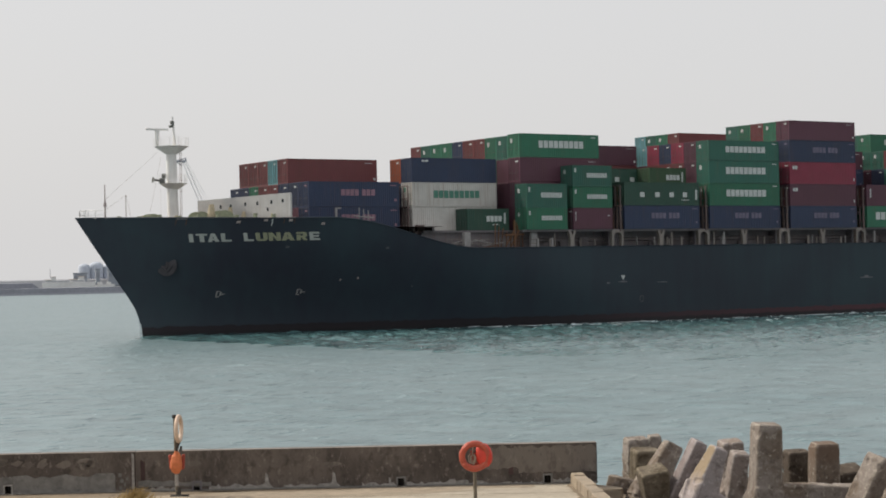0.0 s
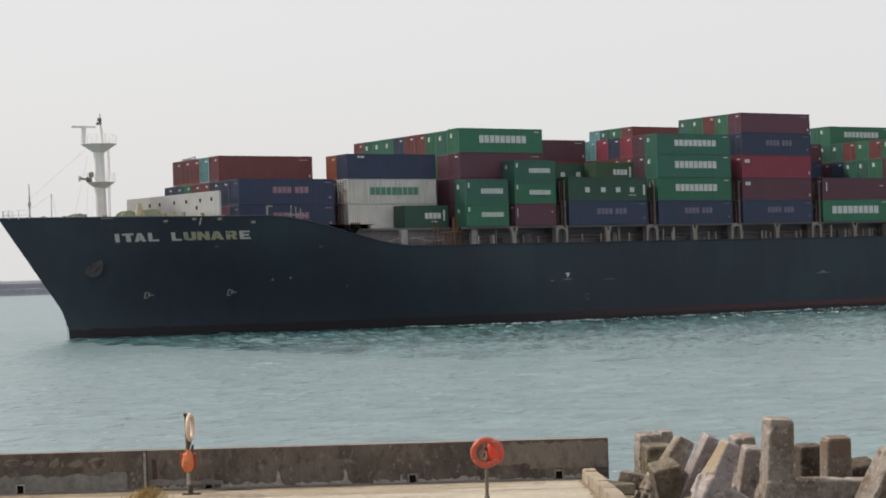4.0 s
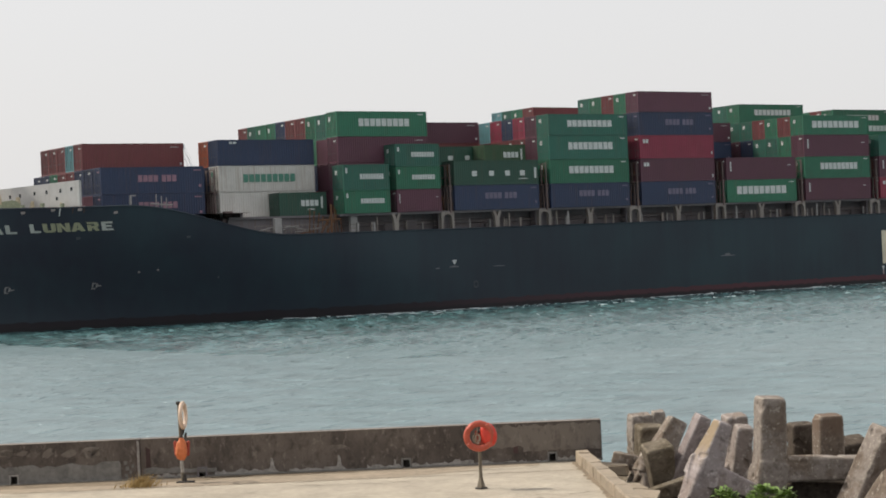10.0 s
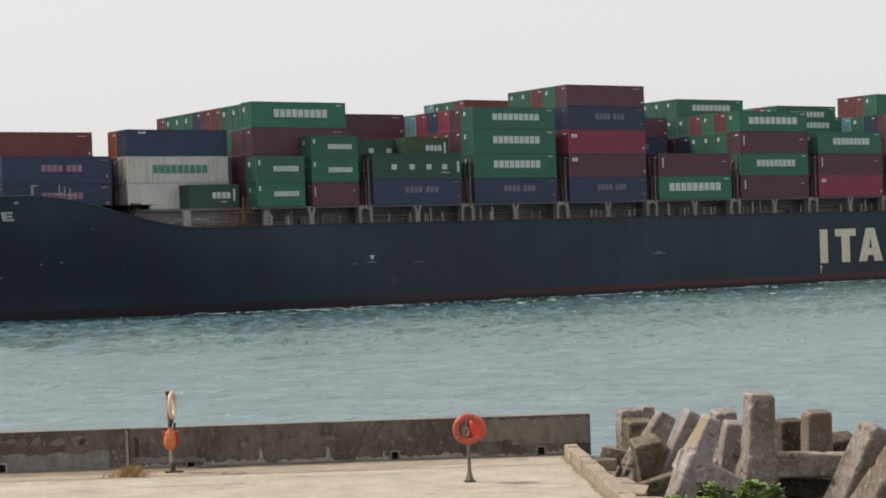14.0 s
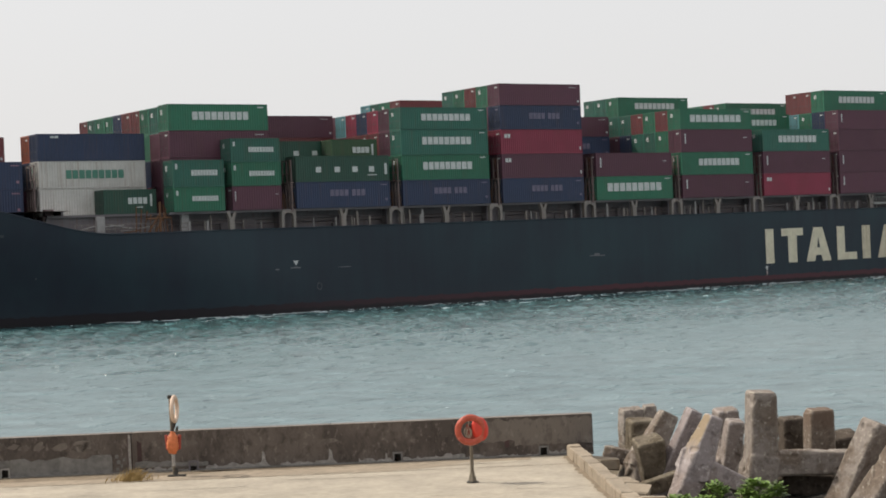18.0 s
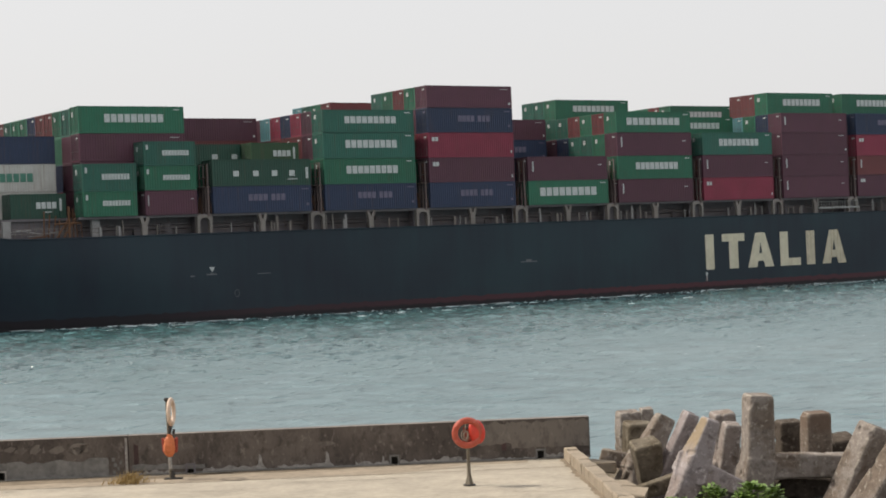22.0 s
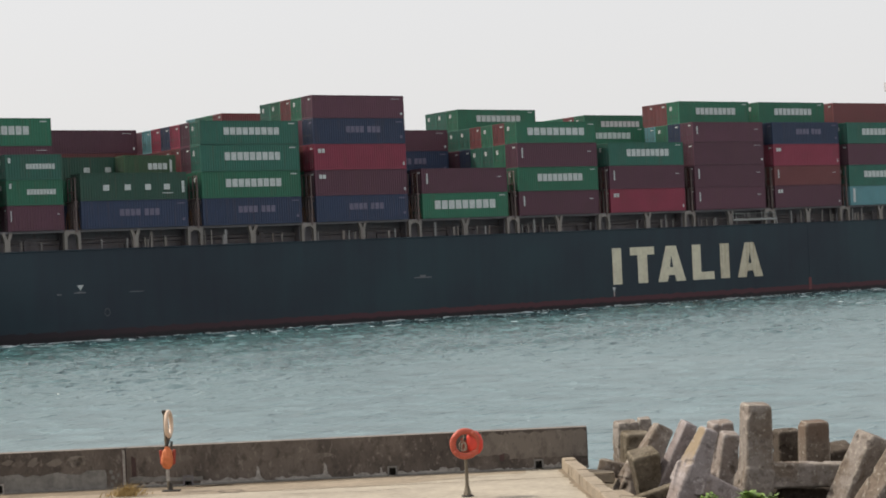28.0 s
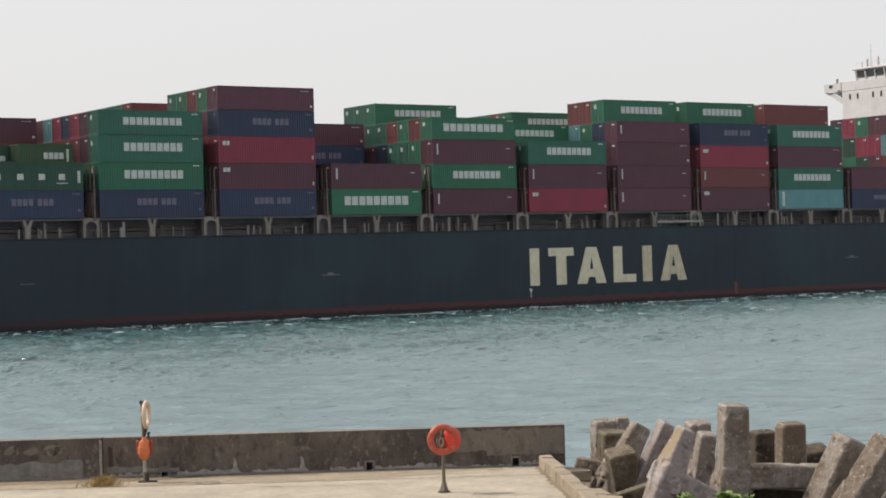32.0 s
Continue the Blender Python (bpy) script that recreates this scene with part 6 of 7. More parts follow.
def bridge():
    x = 132.7
    white = HOUSEWHITE
    part("house", boxm(x, x + 14, 3.6, 28.7, 8.6, 31.0, 0.1), white, SHIP, "white accommodation block")
    part("bridge_deck", boxm(x - 0.02, x + 9, 3.58, 28.72, 31.0, 32.45, 0.01), white, SHIP)
    for s in (0, 1):
        def yy(a):
            return a if s else 2 * HALF - a
        def wing_plate(pts, x0, x1):
            bm = bmesh.new()
            f = [bm.verts.new((x0, yy(a), z)) for a, z in pts]
            k = [bm.verts.new((x1, yy(a), z)) for a, z in pts]
            bm.faces.new(f)
            bm.faces.new(k[::-1])
            for i in range(len(pts)):
                j = (i + 1) % len(pts)
                bm.faces.new((f[j], f[i], k[i], k[j]))
            bmesh.ops.recalc_face_normals(bm, faces=bm.faces)
            return bm
        w = part("bridge_wing", wing_plate([(32.35, 31.0), (32.35, 32.45), (30.9, 32.30), (28.75, 32.50), (28.75, 31.05), (30.2, 30.95)], x - 0.1, x + 3.0), white, SHIP)
        part("wing_brace", wing_plate([(32.30, 30.98), (31.5, 30.97), (28.75, 29.75), (28.75, 29.05)], x + 0.1, x + 0.45), white, w)
        part("wing_brace", wing_plate([(32.30, 30.98), (31.5, 30.97), (28.75, 29.75), (28.75, 29.05)], x + 2.4, x + 2.75), white, w)
        part("wing_opening", boxm(x - 0.16, x - 0.1, min(yy(31.3), yy(30.6)), max(yy(31.3), yy(30.6)), 31.75, 32.2), GLASS, w)
        part("wing_chock", boxm(x - 0.16, x - 0.1, min(yy(29.5), yy(28.9)), max(yy(29.5), yy(28.9)), 30.97, 31.25), MASTGREY, w)
        part("wing_lamp", rodm((x, yy(29.6), 32.3), (x, yy(29.6), 33.1), 0.16, 0.2, 8), SHIPGREY, w)
    part("wheelhouse", boxm(x + 0.8, x + 9, 6.0, 26.3, 32.45, 34.15, 0.05), white, SHIP, "white wheelhouse with dark windows")
    part("wheelhouse_roof", boxm(x + 0.3, x + 9.4, 5.6, 26.7, 34.15, 34.5, 0.08), white, SHIP)
    for k in range(10):
        y = 6.25 + k * 2.0
        part("window", boxm(x + 0.72, x + 0.8, y, y + 1.75, 32.95, 34.0), GLASS, SHIP)
    for k in range(11):                                # slanting posts before the windows
        y = 6.1 + k * 2.0
        part("window_post", rodm((x + 0.75, y, 32.5), (x + 0.45, y, 34.2), 0.09, 0.09, 6), white, SHIP)
    for z in (29.45, 25.3, 22.1):
        for y in (26.7, 25.05, 21.8, 20.1, 16.9, 15.2, 12.0, 10.3, 7.1):
            part("porthole", boxm(x - 0.05, x, y + 0.05, y + 0.42, z + 0.1, z + 0.98, 0.02), GLASS, SHIP)
    bm = bmesh.new()
    for k in range(18):
        y = 6.2 + k * 1.18
        rod(bm, (x + 0.9, y, 34.45), (x + 0.9, y, 35.3), 0.025, None, 5)
    rod(bm, (x + 0.9, 6.2, 35.3), (x + 0.9, 26.3, 35.3), 0.025, None, 5)
    part("roof_rail", bm, white, SHIP)
    for y, h, r in ((24.1, 38.2, 0.05), (24.9, 35.9, 0.2), (22.6, 36.1, 0.22), (26.0, 35.6, 0.07)):
        part("aerial", rodm((x + 2, y, 34.45), (x + 2, y, h), r, r * 0.6, 8), SHIPGREY, SHIP)
    m_ = part("main_mast", rodm((x + 5, HALF, 34.45), (x + 5, HALF, 46), 0.7, 0.4, 10), white, SHIP)
    part("radar_scanner", boxm(x + 3.6, x + 4.2, HALF - 2, HALF + 2, 42, 42.4, 0.05), white, m_)


bridge()


# ---- containers ----
def body_mesh(L, H, colour, with_frame):
    """Ribbed walls and ends, a roof and floor; with_frame adds the posts and rails to the same mesh."""
    v, f = [], []
    def strip(pts, z0, z1, flip):
        base = len(v)
        for x, y in pts:
            v.append((x, y, z0))
            v.append((x, y, z1))
        for i in range(len(pts) - 1):
            a = base + 2 * i
            q = (a, a + 2, a + 3, a + 1)
            f.append(q[::-1] if flip else q)
    def ribbed(a, b, pitch, depth):
        n = max(2, round((b - a) / pitch))
        p = (b - a) / n
        out = []
        for i in range(n):
            x = a + i * p
            out += [(x, 0.0), (x + p * 0.34, 0.0), (x + p * 0.5, depth), (x + p * 0.84, depth)]
        return out + [(b, 0.0)]
    side = ribbed(0.10, L - 0.10, 0.29, 0.036)
    strip([(x, 0.02 + d) for x, d in side], 0.10, H - 0.06, False)
    strip([(x, 2.42 - d) for x, d in side], 0.10, H - 0.06, True)
    end = ribbed(0.10, 2.34, 0.29, 0.036)
    strip([(0.02 + d, y) for y, d in end], 0.10, H - 0.06, True)
    strip([(L - 0.02 - d, y) for y, d in end], 0.10, H - 0.06, False)
    def bx(x0, x1, y0, y1, z0, z1):
        b = len(v)
        v.extend([(x, y, z) for x in (x0, x1) for y in (y0, y1) for z in (z0, z1)])
        f.extend([tuple(b + k for k in q) for q in ((0, 1, 3, 2), (4, 6, 7, 5), (0, 4, 5, 1), (2, 3, 7, 6), (0, 2, 6, 4), (1, 5, 7, 3))])
    bx(0.06, L - 0.06, 0.06, 2.38, H - 0.09, H - 0.03)
    bx(0.06, L - 0.06, 0.06, 2.38, 0.08, 0.14)
    if with_frame:
        frame_boxes(bx, L, H)
    me = bpy.data.meshes.new("shipping_container")
    me.from_pydata(v, [], f)
    me.materials.append(colour)
    me.update()
    return me


def frame_boxes(bx, L, H):
    for x in (0.0, L - 0.11):
        for y in (0.0, 2.33):
            bx(x, x + 0.11, y, y + 0.11, 0.0, H)
        bx(x + 0.004, x + 0.106, 0.11, 2.33, 0.0, 0.14)
        bx(x + 0.004, x + 0.106, 0.11, 2.33, H - 0.11, H - 0.004)
    for y in (0.004, 2.346):
        bx(0.11, L - 0.11, y, y + 0.09, 0.0, 0.14)
        bx(0.11, L - 0.11, y, y + 0.09, H - 0.09, H - 0.004)


def frame_mesh(L, H, colour):
    v, f = [], []
    def bx(x0, x1, y0, y1, z0, z1):
        b = len(v)
        v.extend([(x, y, z) for x in (x0, x1) for y in (y0, y1) for z in (z0, z1)])
        f.extend([tuple(b + k for k in q) for q in ((0, 1, 3, 2), (4, 6, 7, 5), (0, 4, 5, 1), (2, 3, 7, 6), (0, 2, 6, 4), (1, 5, 7, 3))])
    frame_boxes(bx, L, H)
    me = bpy.data.meshes.new("frame")
    me.from_pydata(v, [], f)
    me.materials.append(colour)
    me.update()
    return me


def lock_bar_mesh(H):
    """The four upright locking bars and their handles on the door end."""
    bm = bmesh.new()
    for y in (0.42, 0.90, 1.54, 2.02):
        rod(bm, (-0.02, y, 0.12), (-0.02, y, H - 0.1), 0.024, None, 4)
        box(bm, -0.045, -0.01, y - 0.16, y + 0.16, 1.0, 1.05)
        for z in (0.16, H - 0.2):
            box(bm, -0.04, 0.0, y - 0.06, y + 0.06, z, z + 0.09)
    me = bpy.data.meshes.new("door_gear")
    bm.to_mesh(me)
    bm.free()
    me.materials.append(LOCKBAR)
    return me


def bars_of(kind):
    """Trade names and writing too small to read, as plain bars: (along 0..1, along, up 0..1, up, on the bow end)."""
    out = []
    def word(u0, u1, w0, w1, n):
        p = (u1 - u0) / n
        out.extend((u0 + i * p, u0 + (i + 0.82) * p, w0, w1, False) for i in range(n))
    def bar(u0, u1, w0, w1, end=False):
        out.append((u0, u1, w0, w1, end))
    if kind == "E":
        word(0.14, 0.86, 0.36, 0.71, 9)
        bar(0.90, 0.97, 0.86, 0.90)
    elif kind == "e":
        word(0.24, 0.81, 0.405, 0.71, 9)
        bar(0.90, 0.96, 0.86, 0.90)
    elif kind == "w":
        word(0.25, 0.80, 0.36, 0.67, 9)
    elif kind == "t":
        word(0.36, 0.88, 0.42, 0.63, 9)
        bar(0.05, 0.09, 0.66, 0.86)
    elif kind == "U":
        for u in (0.21, 0.41, 0.60, 0.78):
            bar(u, u + 0.055, 0.36, 0.57)
        bar(0.76, 0.86, 0.22, 0.25)
        bar(0.95, 0.975, 0.25, 0.68)
    elif kind == "u":
        word(0.46, 0.84, 0.40, 0.66, 4)
        bar(0.60, 0.74, 0.24, 0.28)
        bar(0.88, 0.92, 0.30, 0.80)
    elif kind in "CD":
        word(0.355, 0.555, 0.44, 0.69, 4)
        word(0.585, 0.735, 0.44, 0.69, 3)
        bar(0.90, 0.97, 0.84, 0.88)
        bar(0.945, 0.97, 0.22, 0.32)
    elif kind == "s":
        bar(0.055, 0.07, 0.38, 0.80)
        bar(0.88, 0.93, 0.62, 0.65)
    elif kind == "S":
        bar(0.05, 0.085, 0.15, 0.88)
    elif kind == "r":
        word(0.045, 0.12, 0.66, 0.82, 2)
        bar(0.965, 0.98, 0.15, 0.28)
    elif kind == "b":
        word(0.12, 0.20, 0.84, 0.92, 2)
    elif kind == "n":
        bar(0.96, 0.98, 0.15, 0.25)
        bar(0.86, 0.95, 0.84, 0.86)
    if kind in "Eetw":                                  # a badge or a number on the bow end
        bar(0.25, 0.42, 0.62, 0.80, True)
    elif kind in "snrCD":
        bar(0.62, 0.86, 0.80, 0.86, True)
    return out


INKS = {"w": MARKGREEN, "D": MARKPINK, "C": FADED}


def bar_mesh(L, H, spec, ink):
    u0, u1, w0, w1, end = spec
    if end:
        face = [(-0.012, 2.44 - 2.44 * u, H * w) for u, w in ((u0, w0), (u1, w0), (u1, w1), (u0, w1))]
        back = [(-0.002, y, z) for _, y, z in face]
    else:
        face = [(L * u, -0.012, H * w) for u, w in ((u0, w0), (u1, w0), (u1, w1), (u0, w1))]
        back = [(x, 0.03, z) for x, _, z in face]
    me = bpy.data.meshes.new("letter_bar")
    me.from_pydata(face + back, [], [(0, 1, 2, 3), (0, 4, 5, 1), (1, 5, 6, 2), (2, 6, 7, 3), (3, 7, 4, 0)])
    me.materials.append(ink)
    me.update()
    return me


PAINTS = {"G": (GREEN, "green"), "g": (SEAGREEN, "sea-green"), "K": (DKGREEN, "dark green"), "L": (OLIVE, "olive green"), "B": (BLUE, "navy blue"), "M": (MAROON, "maroon"),
          "O": (BROWN, "red-brown"), "R": (RED, "bright red"), "N": (ORANGE, "orange"), "T": (TEAL, "pale teal"), "W": (WHITEBOX, "rust-streaked white")}
WORDS = {"E": "with large white lettering", "e": "with white lettering", "w": "with green lettering", "t": "with small white lettering", "U": "with spaced white lettering", "u": "with white lettering",
         "C": "with faded grey lettering", "D": "with faded pink lettering", "s": "with a white stripe", "S": "with a broad white stripe", "r": "with a small white mark", "b": "with a small white mark", "n": "with worn paint", "": ""}
SIZES = {"H": (12.19, 2.896), "S": (12.19, 2.591), "f": (6.06, 2.591), "F": (6.06, 2.896), "r": (6.06, 2.591), "R": (6.06, 2.896)}
CACHE = {}
INNER = []                                            # boxes deep in the stacks, joined later


def cached(key, make):
    if key not in CACHE:
        CACHE[key] = make()
    return CACHE[key]


def container(bay, row, z, size, colour, mark="", shown=False):
    """One box on its stack; returns the height of its top."""
    L, H = SIZES[size]
    paint_, word = PAINTS[colour]
    x = BAYS[bay] + (12.19 - 6.06 if size in "rR" else -0.85 if size in "fF" else 0.0)
    if not shown:
        INNER.append((x, row * 2.5 + 0.03, z, L, H, colour))
        return z + H + 0.03
    ob = new("shipping_container", cached((L, H, colour), lambda: body_mesh(L, H, paint_, False)))
    tagged(ob, f"{'long' if L > 7 else 'short'} {word} steel container {WORDS[mark]} on deck".replace("  ", " "), "container", "containers on deck")
    link("frame", cached(("f", L, H, colour), lambda: frame_mesh(L, H, paint_)), ob)
    link("door_gear", cached(("d", H), lambda: lock_bar_mesh(H)), ob)
    for spec in bars_of(mark) if mark else ():
        link("letter_bar", cached((L, H, mark, spec), lambda: bar_mesh(L, H, spec, INKS.get(mark, MARK))), ob)
    MOVERS.append((ob, Matrix.Translation((x, row * 2.5 + 0.03, z))))
    return z + H + 0.03


def stack(bay, row, spec, base=BASE):
    """spec: boxes from the deck up, size, colour and lettering; a dot before a box: deep in the stacks."""
    z = base
    for s in spec.split():
        plain = s[0] == "."
        s = s.lstrip(".")
        z = container(bay, row, z, s[0], s[1], s[2:3] or "n", not plain)


def fill(bay, rows, sizes, seed, top=""):
    """Boxes in the rows that stand behind; sizes from the deck up, top the colours of the uppermost tier where it shows."""
    rng = random.Random(seed)
    for k, row in enumerate(rows):
        z = BASE
        for i, size in enumerate(sizes):
            c = rng.choice("GGgBMMOR")
            last = i == len(sizes) - 1 and k < len(top)
            if last:
                c = top[k]
            z = container(bay, row, z, size, c, "e" if c in "Gg" else "n", last)


# foremost bay, set in where the bow narrows
stack(0, 2, "HBD HBD")
stack(0, 3, ".HM HB")
stack(0, 4, ".HM HB HO")
stack(0, 5, ".HM HO HT")
stack(0, 6, ".HB HO HO")
stack(0, 7, ".HB HG HO")
stack(0, 8, ".HB HB HO")
stack(0, 9, ".HB HB")
stack(0, 10, ".HB")
# second bay
stack(1, 1, "rKu")
stack(1, 2, "HW HWw HBb")
stack(1, 3, ".HM HB HN")
fill(1, range(4, 12), "HH", 102)
# third bay: short boxes outboard
stack(2, 0, "fGt Fgt")
stack(2, 0, "rMs rGt rgt")
stack(2, 1, ".HM HM HM HGe", BASE + 0.12)
stack(2, 2, ".HM .HM .HM Hge")
fill(2, range(3, 11), "HHHH", 103, top="GOOBGGgO")
fill(2, range(11, 13), "HHH", 104)
# fourth bay
stack(3, 0, "HBC HKU")
stack(3, 1, ".rB .rK rLu")
stack(3, 1, ".fB .fG")
stack(3, 2, ".SB .SG SKU")
fill(3, range(3, 5), "SSS", 105)
fill(3, range(5, 13), "HHHS", 121, top="MOO")
# fifth bay
stack(4, 0, "HBC HGe Hge Sge")
stack(4, 1, ".HB .HG HMn SMs")
stack(4, 2, ".HB .HG HOn SRr")
stack(4, 3, ".HB .HG HOn SBn")
stack(4, 4, ".HB .HG HOn SRn")
stack(4, 5, ".HB .HG .HM STn")
fill(4, range(6, 13), "HHHS", 107)
# sixth bay
stack(5, 0, "HBC HMr HRr HBC SMn")
fill(5, range(1, 5), "HHHHS", 108, top="GOGg")
fill(5, range(5, 9), "HHHS", 109)
fill(5, range(9, 13), "HHHHS", 122, top="OGgT")
# seventh bay, low outboard
stack(6, 0, "HGE HMs")
fill(6, range(1, 5), "HH", 110)
stack(6, 5, ".HM .HG HBC SMn")
fill(6, range(6, 13), "HHHS", 111, top="OM")
# eighth bay
stack(7, 0, "HMs HGe HMs SGE")
stack(7, 1, ".HM .HG HGe SOn")
stack(7, 2, ".HM .HG Hge SGe")
stack(7, 3, ".HM .HG Hge SOn")
stack(7, 4, ".HM .HG HBn Sge")
stack(7, 5, ".HM .HG HMn Sge SGe")
stack(7, 6, ".HM .HG .HB .SM Sge")
stack(7, 7, ".HM .HG .HB .SM Sge")
fill(7, range(8, 13), "HHH", 112)
# ninth bay
stack(8, 0, "HRr HMs Hge")
stack(8, 1, ".HM .HM .HG")
stack(8, 2, ".HM .HM .HG")
stack(8, 3, ".HM .HM .HG SGe")
fill(8, range(4, 13), "HHHS", 113)
# tenth bay
stack(9, 0, "HMs HMs HMn SMs")
stack(9, 1, ".HM .HM .HG SBn HGe")
stack(9, 2, ".HM .HM .HG SGe HOn")
stack(9, 3, ".HM .HM .HG STn HOn")
fill(9, range(4, 9), "HHHS", 115)
fill(9, range(9, 13), "HHHSH", 123, top="GOGG")
# eleventh bay
stack(10, 0, "HMr SOs HRr HBC")
stack(10, 1, ".HM .HM .HG .SB HGe")
fill(10, range(2, 13), "HHHS", 116)
# twelfth bay
stack(11, 0, "STS Hge HMn Hge")
stack(11, 1, ".HM .HM .HG .SB HOn")
fill(11, range(2, 13), "HHHS", 117)
# the bays before the bridge
stack(12, 0, "SBC HMn")
fill(12, range(1, 13), "HH", 118)
stack(13, 0, ".HM .HM")
stack(13, 1, ".HM .HM HOn")
stack(13, 2, ".SM .SM SOn HTn HMn")
stack(13, 3, ".SM .SM SMn HRn HMn")
stack(13, 4, ".SM .SM SKn HRn HGe")
stack(13, 5, ".SM .SM .SG HKn HRn")
stack(13, 6, ".SM .SM .SG .HG HMn")
fill(13, range(7, 13), "HHHS", 119)


def inner_boxes():
    """The boxes deep in the stacks, of which only slivers show between the outer ones."""
    v, f, mi = [], [], []
    keys = list(PAINTS)
    for x, y, z, L, H, c in INNER:
        me = cached(("inner", L, H), lambda: body_mesh(L, H, GREEN, True))
        b = len(v)
        v.extend((p.co.x + x, p.co.y + y, p.co.z + z) for p in me.vertices)
        for p in me.polygons:
            f.append(tuple(b + k for k in p.vertices))
            mi.append(keys.index(c))
    me = bpy.data.meshes.new("inner_containers")
    me.from_pydata(v, [], f)
    for k in keys:
        me.materials.append(PAINTS[k][0])
    me.polygons.foreach_set("material_index", mi)
    me.update()
    ob = new("inner_containers", me)
    tagged(ob, "many steel containers packed deep in the deck stacks", "containers", kind="stuff")
    MOVERS.append((ob, Matrix.Identity(4)))


inner_boxes()


def foam():
    """Broken white water along the ship's side, in small ragged flakes."""
    rng = random.Random(31)
    bm = bmesh.new()
    spans = [(-45, -33, 190), (-33, -12, 210), (-12, 20, 260), (20, 60, 320), (60, 100, 320), (100, 140, 220), (-80, -60, 60), (-60, -45, 90)]
    for x0, x1, n in spans:
        for k in range(n):
            x = rng.uniform(x0, x1)
            off = 0.8 + rng.expovariate(1 / 8.5)
            y = HALF - half_breadth(x, 0)[0] - off - 0.8
            near = math.exp(-off / 8)
            a, b = rng.uniform(0.05, 0.14 + 0.22 * near), rng.uniform(0.02, 0.05 + 0.05 * near)
            pts = [(x + a * math.cos(t) * rng.uniform(0.5, 1.2), y + b * math.sin(t) * rng.uniform(0.5, 1.2), 0.015 + rng.uniform(0.0, 0.02)) for t in [6.2832 * i / 7 for i in range(7)]]
            c = bm.verts.new((x, y, 0.045 + 0.02 * near))
            ring = [bm.verts.new(p) for p in pts]
            for i in range(7):
                bm.faces.new((c, ring[i], ring[(i + 1) % 7]))
    for x0, x1, n, reach in ((-43, -31, 26, 3.5), (-31, -5, 14, 7), (-5, 30, 18, 9), (30, 70, 22, 9), (70, 112, 26, 9), (112, 150, 16, 9)):
        for k in range(n):                             # thin torn streaks on the crests of the wash
            x, off = rng.uniform(x0, x1), 2.0 + rng.expovariate(1 / reach)
            y = HALF - half_breadth(x, 0)[0] - off
            a, b = rng.uniform(0.25, 0.9), rng.uniform(0.03, 0.10)
            low = [bm.verts.new((x + a * u, y - b + rng.uniform(-0.03, 0.03) - 0.25 * u * u, 0.03)) for u in (-1, -0.5, 0, 0.5, 1)]
            top = [bm.verts.new((x + a * u * 0.95, y + rng.uniform(-0.03, 0.03) - 0.25 * u * u, 0.05 + rng.uniform(0.0, 0.10) * (1 - u * u))) for u in (-1, -0.5, 0, 0.5, 1)]
            for q in range(4):
                bm.faces.new((low[q], low[q + 1], top[q + 1], top[q]))
    for x0, x1, off, w in ((-44.5, -42.4, 2.0, 0.16), (-36.6, -29.8, 9.5, 0.20), (-41.2, -38.0, 6.0, 0.16), (-27.6, -22.0, 5.0, 0.10), (-12, -7, 7.0, 0.10), (4, 10, 6.0, 0.09), (23, 30, 8.0, 0.10), (44, 49, 6.0, 0.09), (63, 71, 8.0, 0.10), (88, 94, 6.0, 0.09), (104, 111, 7.0, 0.1)):
        last, n = None, int((x1 - x0) / 0.25)          # long breaking crests
        for k in range(n + 1):
            u = k / n
            x = x0 + (x1 - x0) * u
            y = HALF - half_breadth(x, 0)[0] - off - 5.0 * (u - 0.5) * (off > 9)
            s = 0.6 * w * (0.15 + abs(noise.noise((x * 1.3, off, 2)))) * math.sin(math.pi * (0.04 + 0.92 * u))
            pair = (bm.verts.new((x, y - s, 0.09)), bm.verts.new((x, y + s * 0.3, 0.11 + s)))
            if last:
                bm.faces.new((last[0], pair[0], pair[1], last[1]))
            last = pair
    for side in (-1, 1):                               # the bow's thin sheet of spray, climbing the stem
        last = None
        for k in range(12):
            z = -0.1 + k * 0.14
            x = half_breadth(0, z)[1]
            w = 0.10 * (1 - k / 12) + 0.03 * abs(noise.noise((k * 0.7, 0, side)))
            pair = (bm.verts.new((x - 0.06 - w, HALF, z)), bm.verts.new((x + 0.5 * w + 0.05, HALF + side * (0.10 + w), z)))
            if last:
                bm.faces.new((last[0], pair[0], pair[1], last[1]))
            last = pair
    bmesh.ops.recalc_face_normals(bm, faces=bm.faces)
    ob = part("foam", bm, FOAM)
    tagged(ob, "broken white foam along the ship's waterline", "foam", kind="stuff")
    MOVERS.append((ob, Matrix.Translation((0, 0, 0.03))))


foam()


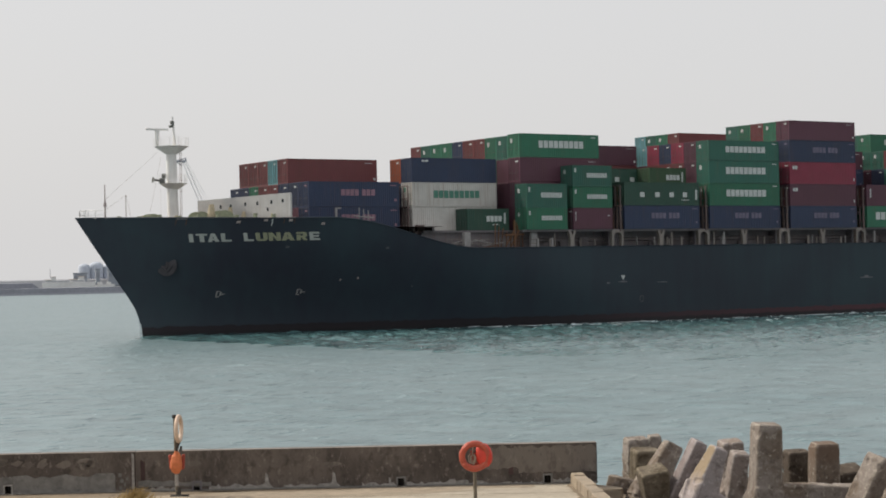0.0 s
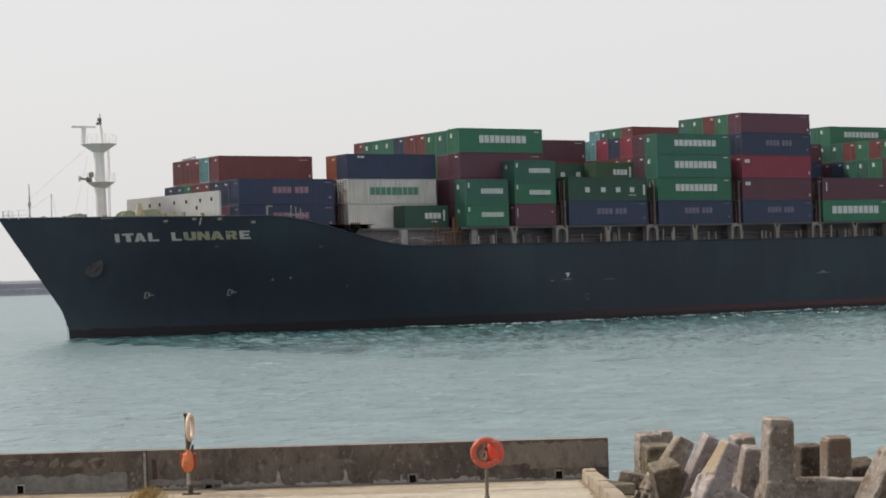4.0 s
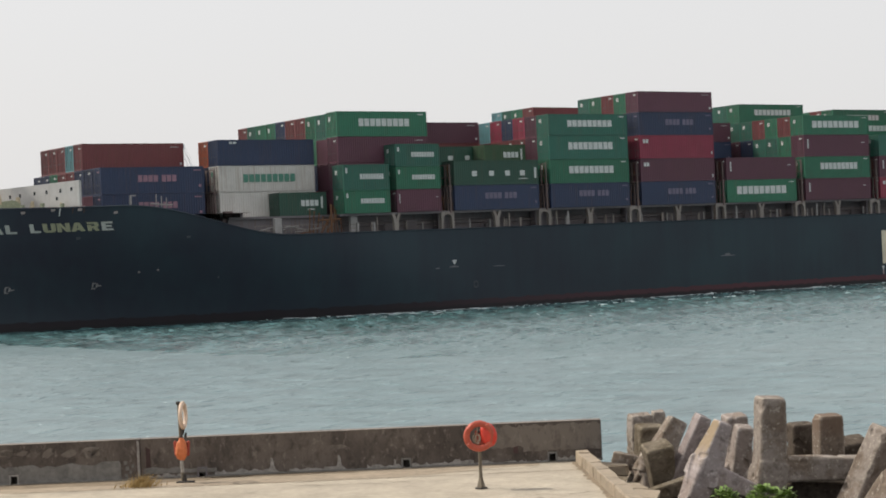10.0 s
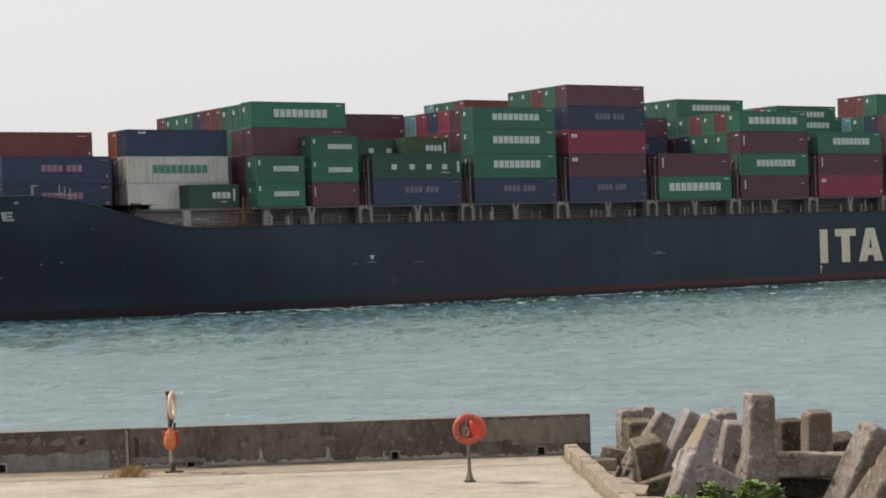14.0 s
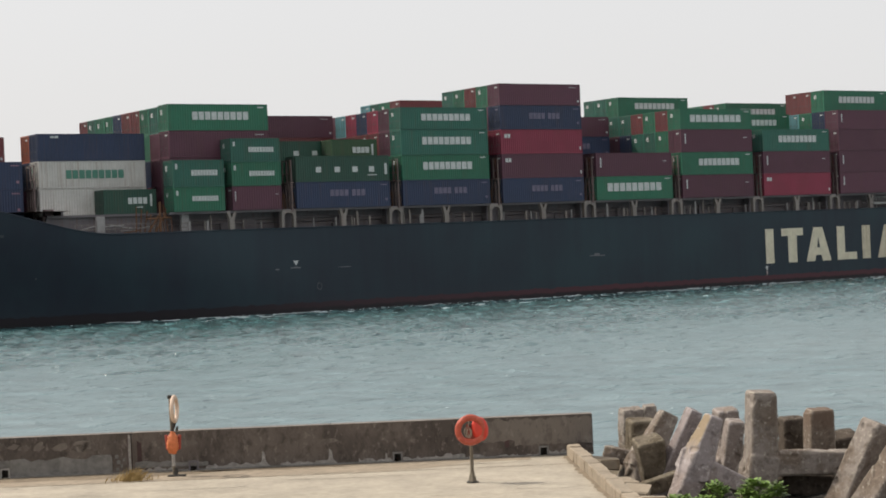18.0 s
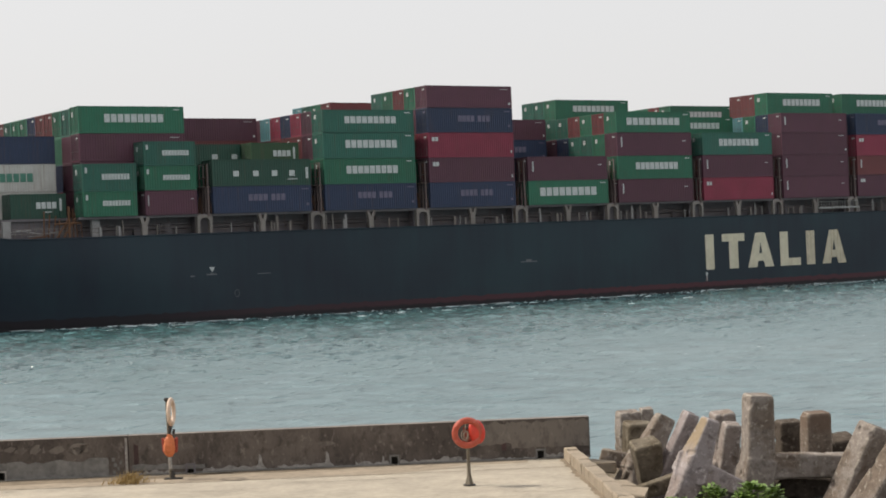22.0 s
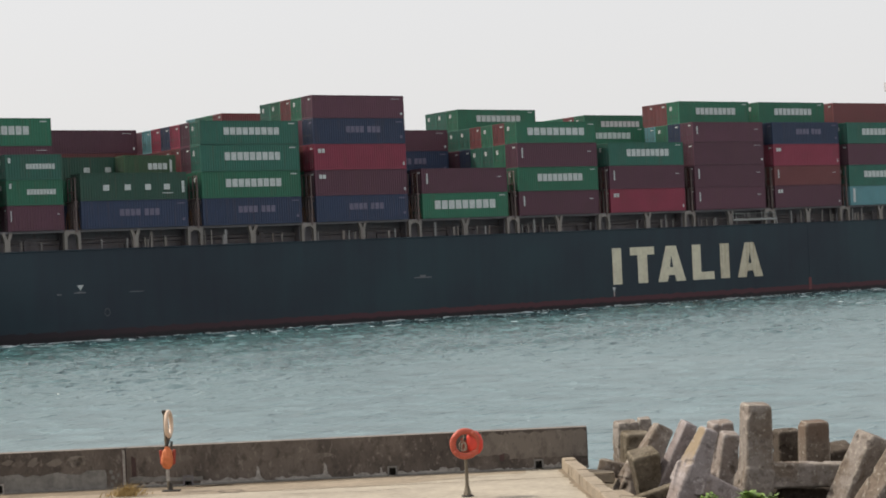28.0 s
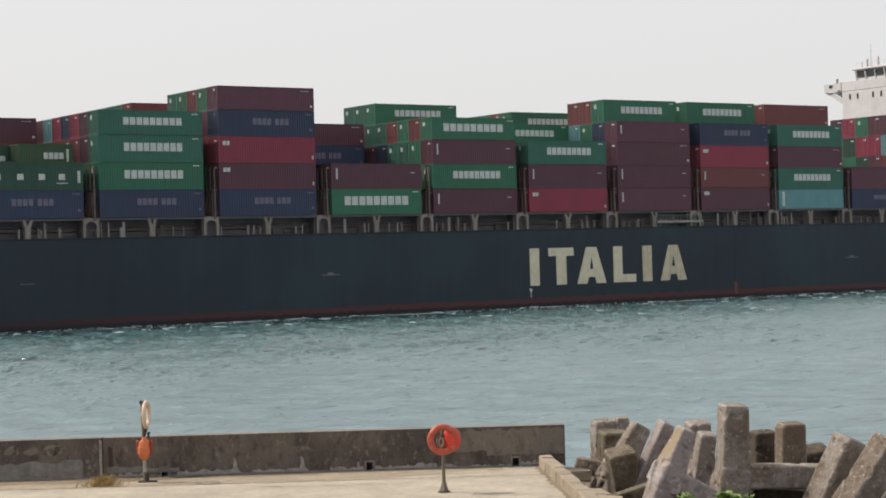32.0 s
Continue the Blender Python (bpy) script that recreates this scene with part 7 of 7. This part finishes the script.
def wash():
    """The disturbed water that the hull drags along its side: steeper, shorter waves, sinking away at the edges."""
    xs, ys = np.arange(-84, 150.1, 0.3), np.arange(-112, 14.1, 0.34)
    X, Y = np.meshgrid(xs, ys)
    side = np.array([HALF - half_breadth(x, 0)[0] for x in xs])[None, :]
    out = side - Y                                     # distance out from the hull
    rng = np.random.RandomState(12)
    Z = np.zeros_like(X)
    for k in range(46):
        wl_ = 0.85 + 1.75 * rng.rand() ** 1.8
        ang = rng.normal(1.62, 0.33)
        Z += 0.0135 * wl_ * np.sin((X * math.cos(ang) + Y * math.sin(ang)) * 6.283 / wl_ + rng.rand() * 6.283 + 0.8 * np.sin(X * 0.06 + Y * 0.05 + k))
    for d, h in ((9.0, 0.16), (20.0, 0.14), (33.0, 0.10)):       # long divergent bow waves
        Z += h * np.exp(-((out - d - 0.10 * (X + 70) * (d / 33)) / 1.3) ** 2) * (0.55 + 0.45 * np.sin(X * 0.31 + d) * np.sin(X * 0.083))
    patch = np.zeros_like(X)                           # slow swells that lift and drown the wash in ragged patches
    for k in range(12):
        wl_ = 2.5 + 6 * rng.rand()
        ang = rng.normal(1.75, 0.5)
        patch += 0.026 * np.sin((X * math.cos(ang) + Y * math.sin(ang)) * 6.283 / wl_ + rng.rand() * 6.283 + 1.2 * np.sin(X * 0.04 + k))
    def ease(a):
        a = np.clip(a, 0, 1)
        return a * a * (3 - 2 * a)
    wide = np.interp(X, [-80, -62, -38, 5, 50, 150], [66, 76, 80, 74, 52, 38]) + 6 * np.sin(X * 0.09 + 1.0) + 4 * np.sin(X * 0.23)
    fade = ease((wide * 1.25 + 14 - out) / 44) * ease((X + 84) / 7) * ease((148 - X) / 8)
    lift = np.interp(X, [-84, -62, -30, 20, 150], [0.10, 0.06, -0.02, -0.06, -0.06])
    Z = lift + patch * (1 - 0.8 * fade) + Z * (0.14 + 0.86 * fade ** 2.0) * (0.3 + 0.7 * ease(out / 7)) - 0.34 * (1 - fade) ** 2
    n1, n2 = len(xs), len(ys)
    i = (np.arange(n2 - 1)[:, None] * n1 + np.arange(n1 - 1)[None, :]).reshape(-1)
    quads = np.stack([i, i + 1, i + n1 + 1, i + n1], -1)
    keep = ((out.reshape(-1)[quads] > -3.0).all(1)) & ((fade.reshape(-1)[quads] > 0.001).any(1))
    quads = quads[keep]
    used, quads = np.unique(quads, return_inverse=True)
    quads = quads.reshape(-1, 4)
    co = np.stack([X, Y, Z], -1).reshape(-1, 3)[used]
    me = bpy.data.meshes.new("wash")
    me.from_pydata(co.tolist(), [], quads.tolist())
    me.polygons.foreach_set("use_smooth", [True] * len(quads))
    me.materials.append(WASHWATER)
    ob = new("wash", me)
    tagged(ob, "choppy dark teal wash beside the moving hull", "water", kind="stuff")
    MOVERS.append((ob, Matrix.Identity(4)))


wash()


def whitecaps():
    """White flecks painted for sun glints and small crests over the channel, drifting with the surface."""
    rng = random.Random(77)
    bm = bmesh.new()
    for k in range(70):
        y = rng.uniform(56, 190)
        x = rng.uniform(-0.3, 0.3) * y
        a, b = rng.uniform(0.03, 0.10) * (0.6 + y / 130), rng.uniform(0.02, 0.05)
        c = bm.verts.new((x, y, 0.10))
        ring = [bm.verts.new((x + a * math.cos(t) * rng.uniform(0.5, 1.2), y + b * math.sin(t) * rng.uniform(0.5, 1.2), 0.08)) for t in [6.2832 * i / 6 for i in range(6)]]
        for i in range(6):
            bm.faces.new((c, ring[i], ring[(i + 1) % 6]))
    bmesh.ops.recalc_face_normals(bm, faces=bm.faces)
    return tagged(part("whitecaps", bm, FOAM), "tiny white flecks for glints and crests on the harbour water", "waves", kind="stuff")


GLINTS = whitecaps()


def motions():
    """The ship sails with all that stands on her; the water's surface drifts slowly down the channel."""
    for thing, place in MOVERS:
        walk(thing, [(t, ship_pose(s) @ place) for t, s in SAILED])
    for sheet in (WATER_OB, GLINTS):
        walk(sheet, [(0.0, pose(0, 0, 0)), (16.0, pose(5.5, -2.6, 0)), (32.0, pose(11.0, -5.2, 0))])


motions()
